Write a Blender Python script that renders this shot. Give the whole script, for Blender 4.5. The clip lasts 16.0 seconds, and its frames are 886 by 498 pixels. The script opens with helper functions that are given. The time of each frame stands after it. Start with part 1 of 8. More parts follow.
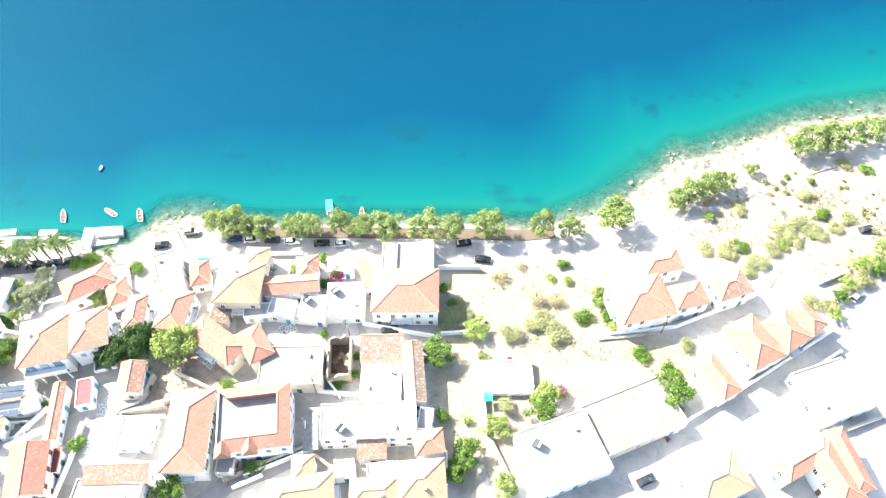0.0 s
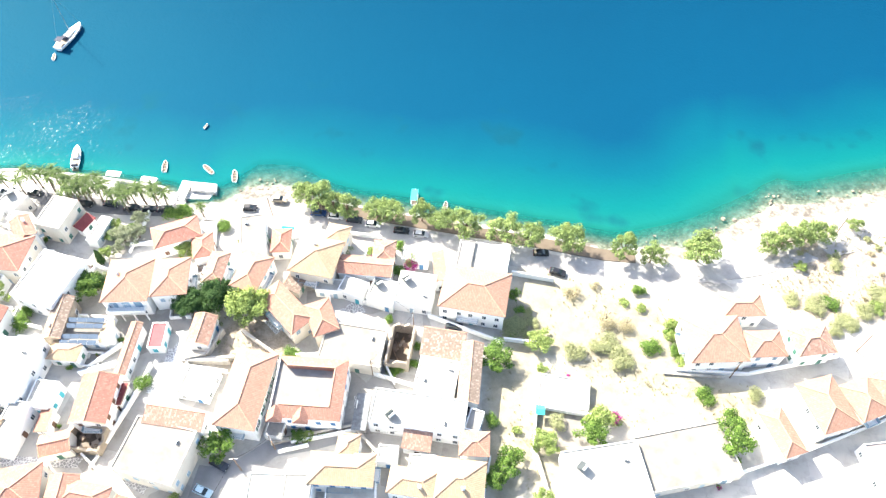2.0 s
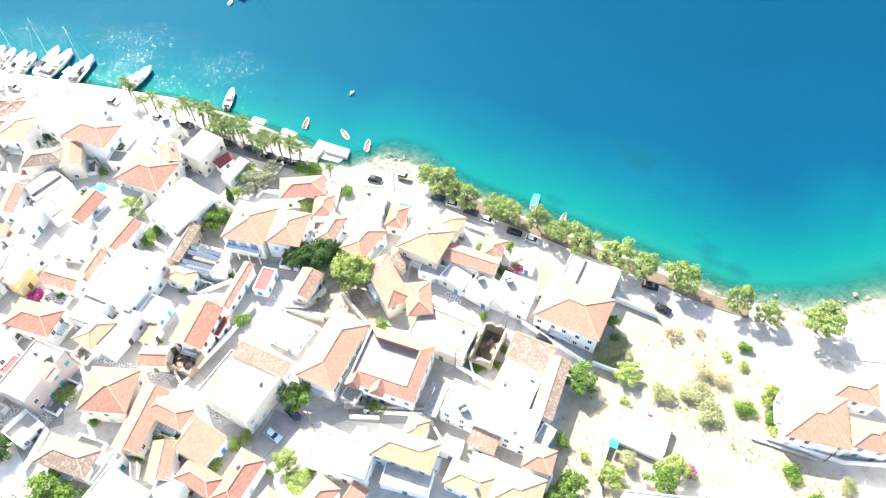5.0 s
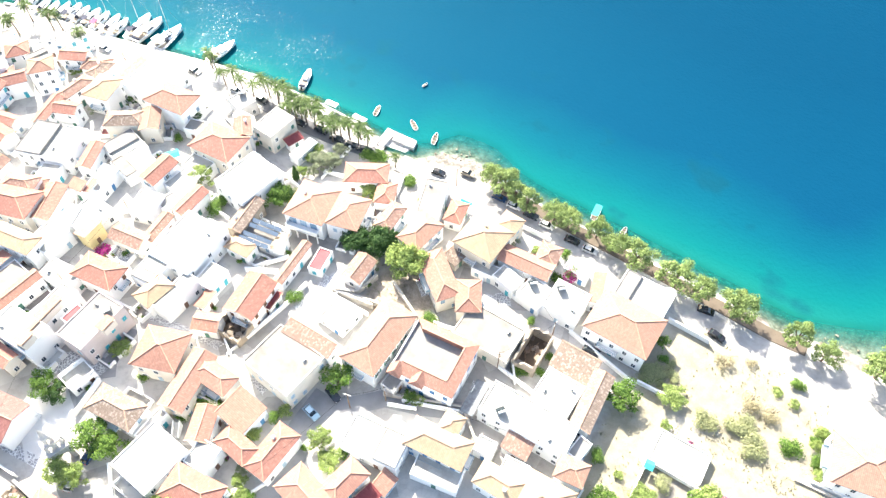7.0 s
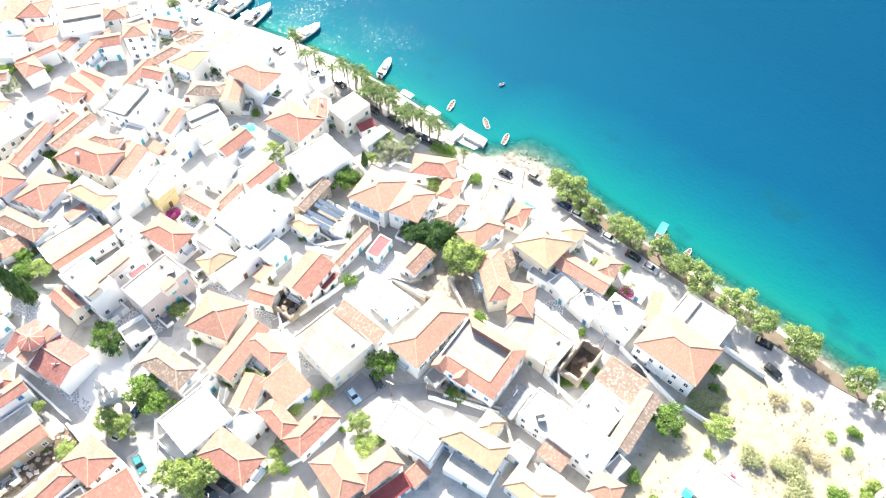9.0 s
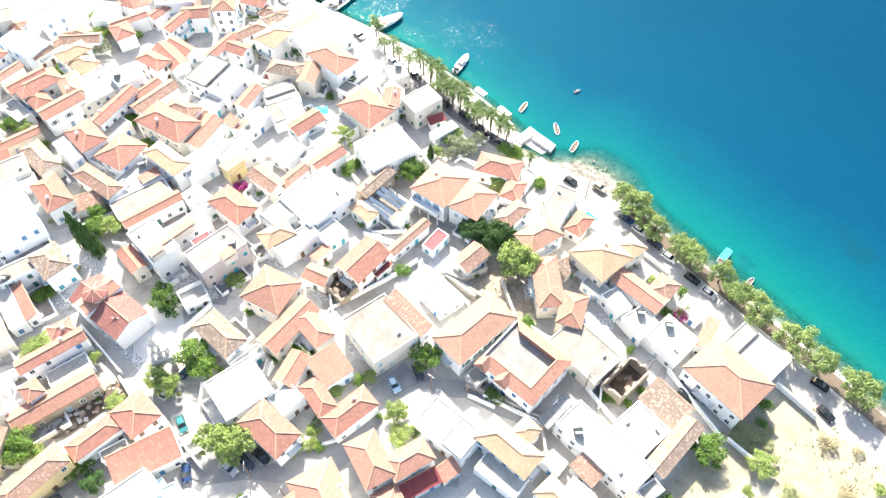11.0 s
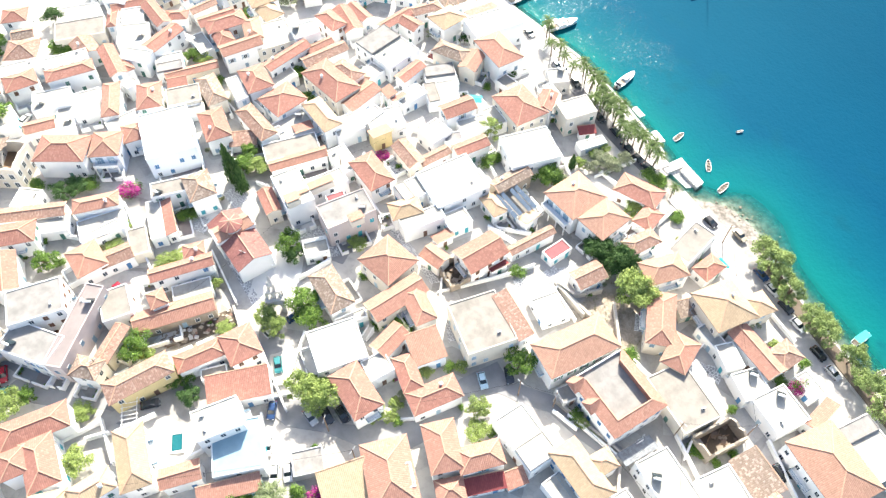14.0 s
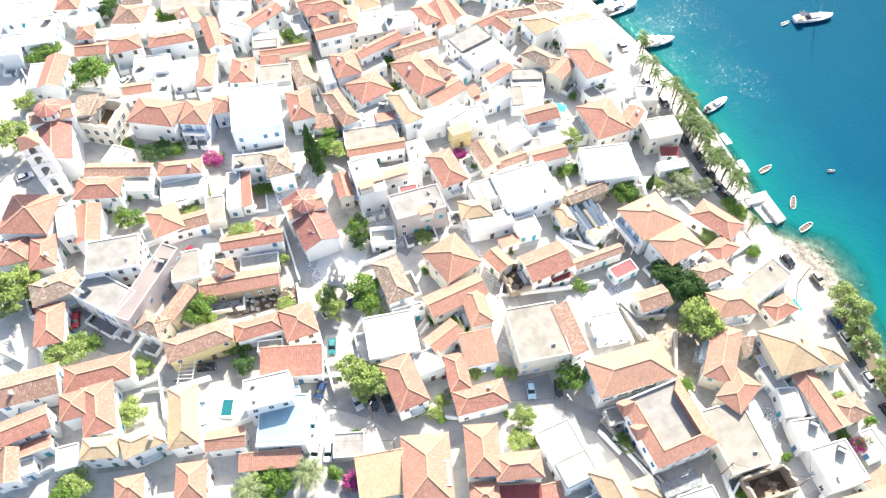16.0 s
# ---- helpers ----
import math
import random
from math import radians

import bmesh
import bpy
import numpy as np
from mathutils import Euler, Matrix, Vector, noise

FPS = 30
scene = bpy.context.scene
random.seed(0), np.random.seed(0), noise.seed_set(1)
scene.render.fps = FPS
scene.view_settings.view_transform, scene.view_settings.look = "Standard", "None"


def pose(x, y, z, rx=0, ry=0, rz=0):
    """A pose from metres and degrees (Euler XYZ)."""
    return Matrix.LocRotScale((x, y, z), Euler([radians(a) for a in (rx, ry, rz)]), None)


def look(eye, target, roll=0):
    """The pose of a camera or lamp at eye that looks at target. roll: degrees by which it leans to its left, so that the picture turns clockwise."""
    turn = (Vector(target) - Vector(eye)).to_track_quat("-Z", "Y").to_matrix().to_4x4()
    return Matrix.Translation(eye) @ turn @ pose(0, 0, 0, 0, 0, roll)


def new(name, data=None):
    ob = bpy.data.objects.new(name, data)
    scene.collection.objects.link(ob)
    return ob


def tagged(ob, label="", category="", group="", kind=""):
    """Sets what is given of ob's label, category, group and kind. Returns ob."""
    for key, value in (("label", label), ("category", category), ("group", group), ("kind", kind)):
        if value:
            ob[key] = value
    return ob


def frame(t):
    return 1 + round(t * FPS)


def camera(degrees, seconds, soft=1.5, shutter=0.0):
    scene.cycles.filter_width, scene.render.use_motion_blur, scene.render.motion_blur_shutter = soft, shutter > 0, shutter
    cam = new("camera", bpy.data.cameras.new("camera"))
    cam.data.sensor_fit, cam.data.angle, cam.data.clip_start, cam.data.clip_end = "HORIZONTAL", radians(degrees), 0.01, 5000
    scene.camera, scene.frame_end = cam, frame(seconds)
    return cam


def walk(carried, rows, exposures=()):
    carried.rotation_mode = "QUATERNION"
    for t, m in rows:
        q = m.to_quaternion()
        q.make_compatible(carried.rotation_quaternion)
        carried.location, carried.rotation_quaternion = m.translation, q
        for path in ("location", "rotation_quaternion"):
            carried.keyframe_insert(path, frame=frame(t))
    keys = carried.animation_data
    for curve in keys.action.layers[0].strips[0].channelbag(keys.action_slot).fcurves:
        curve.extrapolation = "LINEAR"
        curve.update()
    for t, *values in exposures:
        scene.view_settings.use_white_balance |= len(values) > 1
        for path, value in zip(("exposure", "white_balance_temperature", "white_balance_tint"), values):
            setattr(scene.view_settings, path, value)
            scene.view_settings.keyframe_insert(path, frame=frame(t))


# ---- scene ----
cam = camera(62.66, 16.0, 1.35)
# The camera hangs in one place, 155 m above the sea, and turns to its left.
PATH = [
    (0.0, pose(0, 0, 155, 34.98, 0.44, 0.00)),
    (0.5, pose(0, 0, 155, 34.99, 0.37, 2.62)),
    (1.0, pose(0, 0, 155, 35.01, 0.31, 5.85)),
    (1.5, pose(0, 0, 155, 35.05, 0.20, 8.62)),
    (2.0, pose(0, 0, 155, 35.05, 0.08, 11.00)),
    (2.5, pose(0, 0, 155, 35.06, -0.01, 13.40)),
    (3.0, pose(0, 0, 155, 35.06, -0.10, 16.04)),
    (3.5, pose(0, 0, 155, 35.04, -0.17, 18.74)),
    (4.0, pose(0, 0, 155, 35.02, -0.19, 21.43)),
    (6.5, pose(0, 0, 155, 34.70, -0.23, 32.24)),
    (7.0, pose(0, 0, 155, 34.66, -0.27, 34.01)),
    (7.5, pose(0, 0, 155, 34.60, -0.30, 35.94)),
    (8.0, pose(0, 0, 155, 34.56, -0.30, 37.90)),
    (8.5, pose(0, 0, 155, 34.50, -0.24, 39.90)),
    (9.0, pose(0, 0, 155, 34.44, -0.17, 41.93)),
    (11.5, pose(0, 0, 155, 34.19, -0.13, 51.86)),
    (12.0, pose(0, 0, 155, 34.15, -0.06, 54.30)),
    (12.5, pose(0, 0, 155, 34.13, -0.03, 57.17)),
    (13.0, pose(0, 0, 155, 34.08, 0.02, 59.99)),
    (13.5, pose(0, 0, 155, 34.04, 0.06, 62.94)),
    (14.0, pose(0, 0, 155, 34.02, 0.11, 66.01)),
    (14.5, pose(0, 0, 155, 34.00, 0.19, 68.40)),
    (15.0, pose(0, 0, 155, 34.03, 0.22, 70.53)),
    (15.5, pose(0, 0, 155, 34.06, 0.28, 72.50)),
    (16.0, pose(0, 0, 155, 34.10, 0.33, 74.80)),
]
walk(cam, PATH, exposures=[(0.0, 2.06, 6650, 10), (4.0, 2.04, 6650, 10), (9.0, 1.93, 6650, 10), (16.0, 1.64, 6650, 10)])

# ---- daylight ----
SUN_AZIMUTH, SUN_HEIGHT = 55.0, 38.0
world = bpy.data.worlds.new("world")
scene.world = world
world.use_nodes = True
sky = world.node_tree.nodes.new("ShaderNodeTexSky")
sky.sky_type = "NISHITA"
sky.sun_disc = False
sky.dust_density, sky.ozone_density = 2.1, 0.8
sky.sun_elevation = radians(SUN_HEIGHT)
sky.sun_rotation = radians(-SUN_AZIMUTH)
background = world.node_tree.nodes["Background"]
background.inputs["Strength"].default_value = 0.12
world.node_tree.links.new(sky.outputs["Color"], background.inputs["Color"])
sun = new("sun", bpy.data.lights.new("sun", "SUN"))
sun.data.energy, sun.data.angle, sun.data.color = 4.5, radians(0.6), (1.0, 0.95, 0.845)
sun_way = Vector((-math.sin(radians(SUN_AZIMUTH)) * math.cos(radians(SUN_HEIGHT)), math.cos(radians(SUN_AZIMUTH)) * math.cos(radians(SUN_HEIGHT)), math.sin(radians(SUN_HEIGHT))))
sun.matrix_world = look(sun_way * 400, (0, 0, 0))


# ---- materials ----
class Nodes:
    """A short way to write a node material."""

    def __init__(self, name, roughness=0.8, metallic=0.0, specular=0.3):
        self.material = bpy.data.materials.new(name)
        self.material.use_nodes = True
        self.tree = self.material.node_tree
        self.shader = self.tree.nodes["Principled BSDF"]
        self.output = self.tree.nodes["Material Output"]
        self.shader.inputs["Roughness"].default_value = roughness
        self.shader.inputs["Metallic"].default_value = metallic
        self.shader.inputs["Specular IOR Level"].default_value = specular

    def add(self, kind, values=None, **links):
        node = self.tree.nodes.new(kind)
        for key, value in (values or {}).items():
            node.inputs[key].default_value = value
        for key, socket in links.items():
            self.tree.links.new(socket, node.inputs[key.replace("_", " ")])
        return node

    def wire(self, a, b):
        self.tree.links.new(a, b)

    def math(self, how, a, b=0.0, c=0.0):
        node = self.tree.nodes.new("ShaderNodeMath")
        node.operation = how
        for k, v in enumerate((a, b, c)):
            if isinstance(v, (int, float)):
                node.inputs[k].default_value = v
            else:
                self.wire(v, node.inputs[k])
        return node.outputs[0]

    def mix(self, fac, a, b, how="MIX"):
        node = self.tree.nodes.new("ShaderNodeMix")
        node.data_type, node.blend_type = "RGBA", how
        for k, v in ((0, fac), (6, a), (7, b)):
            if isinstance(v, (int, float)):
                node.inputs[k].default_value = v
            elif isinstance(v, tuple):
                node.inputs[k].default_value = (*v, 1)
            else:
                self.wire(v, node.inputs[k])
        return node.outputs[2]

    def ramp(self, fac, *stops):
        node = self.tree.nodes.new("ShaderNodeValToRGB")
        self.wire(fac, node.inputs[0])
        ramp = node.color_ramp
        while len(ramp.elements) < len(stops):
            ramp.elements.new(0.5)
        for element, (place, colour) in zip(ramp.elements, stops):
            element.position = place
            element.color = (*colour, 1) if isinstance(colour, tuple) else (colour, colour, colour, 1)
        return node.outputs[0]

    def place(self, which="Object"):
        return self.add("ShaderNodeTexCoord").outputs[which]

    def noise(self, scale, detail=4.0, vector=None, rough=0.55):
        node = self.add("ShaderNodeTexNoise", {"Scale": scale, "Detail": detail, "Roughness": rough})
        self.wire(vector if vector is not None else self.place(), node.inputs["Vector"])
        return node.outputs["Fac"]

    def chance(self):
        return self.add("ShaderNodeObjectInfo").outputs["Random"]

    def colour(self, socket):
        self.wire(socket, self.shader.inputs["Base Color"])
        return self

    def bump(self, height, strength=0.4, distance=0.05):
        node = self.add("ShaderNodeBump", {"Strength": strength, "Distance": distance})
        self.wire(height, node.inputs["Height"])
        self.wire(node.outputs[0], self.shader.inputs["Normal"])
        return self


def shade(c, k):
    return tuple(min(1.0, v * k) for v in c)


def plaster(name, c, worn=0.25):
    """Limewashed or painted plaster with weather stains."""
    n = Nodes(name, 0.9)
    p = n.place("Object")
    big = n.noise(0.35, 5, p)
    fine = n.noise(3.0, 6, p, 0.7)
    a = n.mix(n.ramp(big, (0.42, 0.0), (0.7, 1.0)), c, shade(c, 1 - 0.45 * worn))
    b = n.mix(n.ramp(fine, (0.55, 0.0), (0.8, worn)), a, shade(c, 0.55))
    return n.colour(n.mix(n.math("MULTIPLY", n.chance(), 0.22), b, shade(c, 0.8))).bump(fine, 0.3, 0.02).material


def tiled(name, c, patchy=0.3, pale=(0.66, 0.5, 0.38)):
    """Rows of half-round clay tiles, laid up the slope; u runs along the eave, v up the slope, in metres."""
    n = Nodes(name, 0.85)
    uv = n.add("ShaderNodeSeparateXYZ")
    n.wire(n.place("UV"), uv.inputs[0])
    u = n.math("DIVIDE", uv.outputs[0], 0.37)
    v = n.math("DIVIDE", uv.outputs[1], 0.42)
    cell = n.add("ShaderNodeCombineXYZ")
    n.wire(n.math("FLOOR", u), cell.inputs[0])
    n.wire(n.math("FLOOR", v), cell.inputs[1])
    n.wire(n.math("MULTIPLY", n.chance(), 90.0), cell.inputs[2])
    white = n.add("ShaderNodeTexWhiteNoise")
    n.wire(cell.outputs[0], white.inputs["Vector"])
    each = white.outputs["Value"]
    stain = n.noise(0.55, 6, n.place("Object"), 0.65)
    a = n.mix(n.ramp(each, (0.0, 0.0), (1.0, 1.0)), shade(c, 0.92 - patchy * 0.3), shade(c, 1.04 + patchy * 0.15))
    b = n.mix(n.ramp(each, (0.86 - patchy * 0.5, 0.0), (1.0, min(1.0, patchy * 2.2))), a, pale)
    d = n.mix(n.ramp(stain, (0.46, 0.0), (0.72, 0.16 + patchy * 0.6)), b, shade(c, 0.45))
    tone = n.mix(n.chance(), shade((1, 1, 1), 0.86), (1.0, 1.0, 1.0))
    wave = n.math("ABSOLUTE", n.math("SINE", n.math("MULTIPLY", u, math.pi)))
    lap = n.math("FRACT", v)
    # Shade in the troughs between tile rows is put into the colour.
    trough_shade = n.ramp(wave, (0.0, 0.80), (0.6, 1.0))
    n.colour(n.mix(1.0, n.mix(1.0, d, tone, "MULTIPLY"), trough_shade, "MULTIPLY"))
    return n.bump(n.math("ADD", wave, n.math("MULTIPLY", lap, 0.5)), 0.5, 0.05).material


def plain(name, c, roughness=0.7, metallic=0.0, vary=0.12, scale=4.0, specular=0.3):
    n = Nodes(name, roughness, metallic, specular)
    f = n.noise(scale, 4)
    return n.colour(n.mix(n.ramp(f, (0.35, 0.0), (0.7, 1.0)), shade(c, 1 - vary), shade(c, 1 + vary))).bump(f, 0.1, 0.01).material


def leafy(name, dark, light):
    n = Nodes(name, 0.75, 0.0, 0.2)
    isle = n.add("ShaderNodeNewGeometry").outputs["Random Per Island"]
    a = n.mix(isle, dark, light)
    n.colour(n.mix(n.math("MULTIPLY", n.chance(), 0.35), a, shade(dark, 0.9)))
    n.shader.inputs["Subsurface Weight"].default_value = 0.0
    through_leaf = n.add("ShaderNodeBsdfTranslucent")
    n.wire(a, through_leaf.inputs["Color"])
    both = n.add("ShaderNodeMixShader", {0: 0.3})
    n.wire(n.shader.outputs[0], both.inputs[1])
    n.wire(through_leaf.outputs[0], both.inputs[2])
    n.wire(both.outputs[0], n.output.inputs["Surface"])
    return n.material


WALL = {
    "white": plaster("white plaster", (0.84, 0.84, 0.82), 0.12),
    "blue": plaster("pale blue plaster", (0.70, 0.75, 0.81), 0.12),
    "beige": plaster("beige plaster", (0.70, 0.65, 0.56), 0.3),
    "ochre": plaster("ochre plaster", (0.68, 0.56, 0.30), 0.3),
    "grey": plaster("grey plaster", (0.55, 0.55, 0.54), 0.4),
    "pinkish": plaster("pink-grey plaster", (0.55, 0.48, 0.46), 0.3),
    "stone": plaster("rubble stone", (0.36, 0.31, 0.25), 0.9),
}
TILE = {
    "red": tiled("red clay tiles", (0.385, 0.186, 0.142), 0.18, (0.47, 0.28, 0.21)),
    "orange": tiled("orange clay tiles", (0.405, 0.214, 0.158), 0.16, (0.48, 0.30, 0.22)),
    "tan": tiled("sun-bleached clay tiles", (0.425, 0.248, 0.178), 0.12, (0.48, 0.32, 0.23)),
    "yellow": tiled("straw-coloured clay tiles", (0.48, 0.362, 0.235), 0.1, (0.53, 0.42, 0.29)),
    "old": tiled("weathered clay tiles", (0.34, 0.21, 0.16), 0.34, (0.43, 0.325, 0.26)),
    "brown": tiled("old brown clay tiles", (0.29, 0.22, 0.172), 0.42, (0.43, 0.36, 0.30)),
    "rose": tiled("dull red clay tiles", (0.335, 0.145, 0.125), 0.2, (0.42, 0.23, 0.19)),
    "maroon": tiled("dark red sheet", (0.25, 0.06, 0.06), 0.1, (0.33, 0.11, 0.09)),
}
DECK = {
    "white": plaster("whitewashed roof", (0.42, 0.405, 0.36), 0.8),
    "beige": plaster("weathered roof screed", (0.27, 0.25, 0.22), 0.75),
    "grey": plaster("grey roof screed", (0.27, 0.26, 0.245), 0.8),
    "pinkish": plaster("pink-grey roof screed", (0.26, 0.225, 0.215), 0.4),
    # Blue paint, made darker to stand in for the tall block's shade.
    "bluefloor": plaster("blue painted terrace darkened for shade", (0.25, 0.37, 0.43), 0.3),
    "redfloor": plaster("red painted terrace floor", (0.30, 0.11, 0.115), 0.5),
}
RIDGE = plain("ridge mortar and tiles", (0.47, 0.30, 0.21), 0.9, vary=0.2)
TRIM = plain("white trim", (0.78, 0.78, 0.76), 0.7)
GLASS = plain("window glass", (0.05, 0.07, 0.09), 0.08, vary=0.3, specular=0.6)
SHUTTERS = [plain("blue shutters", (0.07, 0.20, 0.38), 0.6), plain("grey-blue shutters", (0.22, 0.32, 0.40), 0.6), plain("brown shutters", (0.16, 0.09, 0.06), 0.6), plain("green shutters", (0.07, 0.18, 0.14), 0.6), plain("turquoise shutters", (0.06, 0.36, 0.42), 0.6), plain("pale blue shutters", (0.34, 0.46, 0.54), 0.6)]
WOOD = plain("weathered wood", (0.22, 0.15, 0.10), 0.8, vary=0.3, scale=8)
METAL = plain("galvanised metal", (0.45, 0.46, 0.47), 0.45, 0.6)
BARK = plain("bark", (0.16, 0.12, 0.09), 0.95, vary=0.4, scale=6)
PALM_BARK = plain("palm bark", (0.22, 0.18, 0.14), 0.95, vary=0.45, scale=9)
PINE_LEAF = leafy("pine needles", (0.115, 0.17, 0.055), (0.38, 0.48, 0.17))
LIGHT_LEAF = leafy("pale broad leaves", (0.11, 0.17, 0.045), (0.46, 0.56, 0.18))
LEAF = leafy("broad leaves", (0.022, 0.07, 0.014), (0.27, 0.42, 0.085))
DARK_LEAF = leafy("dark leaves", (0.025, 0.065, 0.02), (0.11, 0.20, 0.06))
OLIVE_LEAF = leafy("olive leaves", (0.16, 0.19, 0.11), (0.40, 0.43, 0.28))
SCRUB_LEAF = leafy("scrub leaves", (0.24, 0.26, 0.13), (0.42, 0.44, 0.23))
DRY_LEAF = leafy("dry scrub", (0.28, 0.24, 0.14), (0.46, 0.42, 0.26))
PALM_LEAF = leafy("palm fronds", (0.03, 0.06, 0.02), (0.21, 0.30, 0.09))
BLOSSOM = leafy("bougainvillea blossom", (0.26, 0.02, 0.14), (0.55, 0.06, 0.33))
TYRE = plain("tyre rubber", (0.02, 0.02, 0.02), 0.9)
CHROME = plain("wheel rim", (0.5, 0.5, 0.5), 0.35, 0.8)
CAR_GLASS = plain("car glass", (0.02, 0.03, 0.035), 0.05, specular=0.7)
SHEETING = plain("corrugated sheeting", (0.20, 0.215, 0.23), 0.55, 0.2, vary=0.25, scale=1.5)
HULL = plain("white hull", (0.82, 0.82, 0.80), 0.3, vary=0.05)


# ---- mesh helpers ----
def solid(name, verts, faces, material, uv=False):
    """A mesh from corners and faces; with uv, faces get metres along and up their slope."""
    me = bpy.data.meshes.new(name)
    me.from_pydata(verts, [], faces)
    for m in material if isinstance(material, (list, tuple)) else [material]:
        me.materials.append(m)
    if uv:
        layer = me.uv_layers.new(name="slope")
        for p in me.polygons:
            side = Vector((0, 0, 1)).cross(p.normal)
            side = side.normalized() if side.length > 1e-4 else Vector((1, 0, 0))
            up = p.normal.cross(side)
            for k in p.loop_indices:
                co = me.vertices[me.loops[k].vertex_index].co
                layer.data[k].uv = (co.dot(side), co.dot(up))
    return me


class Shape:
    """Gathers boxes, bars and rings into one mesh."""

    def __init__(self):
        self.v, self.f, self.m = [], [], []

    def face(self, corners, m=0):
        k = len(self.v)
        self.v += [tuple(c) for c in corners]
        self.f.append(tuple(range(k, k + len(corners))))
        self.m.append(m)

    def box(self, x0, y0, z0, x1, y1, z1, m=0, at=None):
        k = len(self.v)
        c = [(x, y, z) for z in (z0, z1) for y in (y0, y1) for x in (x0, x1)]
        self.v += [tuple(at @ Vector(p)) for p in c] if at is not None else c
        for q in ((0, 2, 3, 1), (4, 5, 7, 6), (0, 1, 5, 4), (2, 6, 7, 3), (1, 3, 7, 5), (0, 4, 6, 2)):
            self.f.append(tuple(k + i for i in q))
            self.m.append(m)
        return self

    def bar(self, a, b, w, h, m=0):
        """A bar of width w and height h from a to b."""
        a, b = Vector(a), Vector(b)
        way = (b - a)
        side = Vector((0, 0, 1)).cross(way)
        side = side.normalized() * w / 2 if side.length > 1e-5 else Vector((w / 2, 0, 0))
        up = way.cross(side).normalized() * h / 2
        k = len(self.v)
        for p in (a, b):
            self.v += [tuple(p + s * side + t * up) for s, t in ((-1, -1), (1, -1), (1, 1), (-1, 1))]
        for q in ((0, 1, 2, 3), (7, 6, 5, 4), (0, 4, 5, 1), (1, 5, 6, 2), (2, 6, 7, 3), (3, 7, 4, 0)):
            self.f.append(tuple(k + i for i in q))
            self.m.append(m)
        return self

    def tube(self, points, radii, sides=8, m=0, caps=True):
        """A round tube through points."""
        k = len(self.v)
        for i, p in enumerate(points):
            a, b = Vector(points[max(i - 1, 0)]), Vector(points[min(i + 1, len(points) - 1)])
            turn = (b - a).to_track_quat("Z", "Y")
            for s in range(sides):
                t = 2 * math.pi * s / sides
                self.v.append(tuple(Vector(p) + turn @ Vector((radii[i] * math.cos(t), radii[i] * math.sin(t), 0))))
        for i in range(len(points) - 1):
            for s in range(sides):
                a, b = k + i * sides + s, k + i * sides + (s + 1) % sides
                self.f.append((a, b, b + sides, a + sides))
                self.m.append(m)
        if caps:
            self.f.append(tuple(k + s for s in reversed(range(sides))))
            self.f.append(tuple(k + (len(points) - 1) * sides + s for s in range(sides)))
            self.m += [m, m]
        return self

    def lattice(self, xs, ys, filled, z0, z1, upright=False, m=0):
        """A pierced plate in one piece: the cells of a grid that filled(i, j) names, from z0 to z1."""
        k, nx, ny = len(self.v), len(xs), len(ys)
        for z in (z0, z1):
            self.v += [(x, z, y) if upright else (x, y, z) for y in ys for x in xs]
        at = lambda i, j, t: k + t * nx * ny + j * nx + i
        cells = {(i, j) for i in range(nx - 1) for j in range(ny - 1) if filled(i, j)}
        for i, j in cells:
            quads = [(at(i, j, 0), at(i, j + 1, 0), at(i + 1, j + 1, 0), at(i + 1, j, 0)), (at(i, j, 1), at(i + 1, j, 1), at(i + 1, j + 1, 1), at(i, j + 1, 1))]
            for di, dj, p, q in ((-1, 0, (i, j), (i, j + 1)), (1, 0, (i + 1, j + 1), (i + 1, j)), (0, -1, (i + 1, j), (i, j)), (0, 1, (i, j + 1), (i + 1, j + 1))):
                if (i + di, j + dj) not in cells:
                    quads.append((at(*q, 0), at(*p, 0), at(*p, 1), at(*q, 1)))
            for q in quads:
                self.f.append(tuple(reversed(q)) if upright else q)
                self.m.append(m)
        return self

    def mesh(self, name, material, uv=False):
        me = solid(name, self.v, self.f, material, uv)
        me.polygons.foreach_set("material_index", self.m)
        return me


def put(name, me, parent=None, m=None, label=""):
    ob = new(name, me)
    if parent is not None:
        ob.parent = parent
    if m is not None:
        ob.matrix_basis = m
    return tagged(ob, label)


def thing(name, m, label, category, group="", kind=""):
    ob = new(name)
    ob.empty_display_size = 0.3
    ob.matrix_basis = m
    return tagged(ob, label, category, group, kind)


# ---- lie of the land ----
SHORE_X = [-700, -420, -260, -233, -210, -192, -175, -160, -142, -119, -101, -97.2, -96.4, -85, -81.8, -80.2, -78.5, -74.4, -68.4, -62.3, -54.5, -43.8, -30, -10.8, 8.7, 20.0, 25.0, 32.8, 43.0, 50.6, 56.1, 60.0, 63.6, 66.5, 71.8, 80.7, 89.6, 100.6, 109.5, 125.1, 170, 260, 420, 700]
SHORE_Y = [-60, 30, 82, 90.4, 94.2, 97.6, 102, 106, 110.5, 112, 112, 111.5, 107.2, 108.6, 110.6, 114.0, 116.4, 117.7, 118.4, 118.0, 116.8, 116.0, 116.0, 116.1, 115.7, 115.0, 115.2, 117.2, 120.6, 126.2, 131.0, 133.8, 139.0, 139.8, 139.2, 143.1, 146.8, 151.6, 153.9, 156.2, 166, 195, 240, 320]


def shore(x):
    return np.interp(x, SHORE_X, SHORE_Y)


def ground_height(x, y):
    """Metres above the sea, by the distance from the water's edge."""
    return float(np.clip(1.1 + 0.045 * max(float(shore(x)) - y - 8, 0), 0, 9))


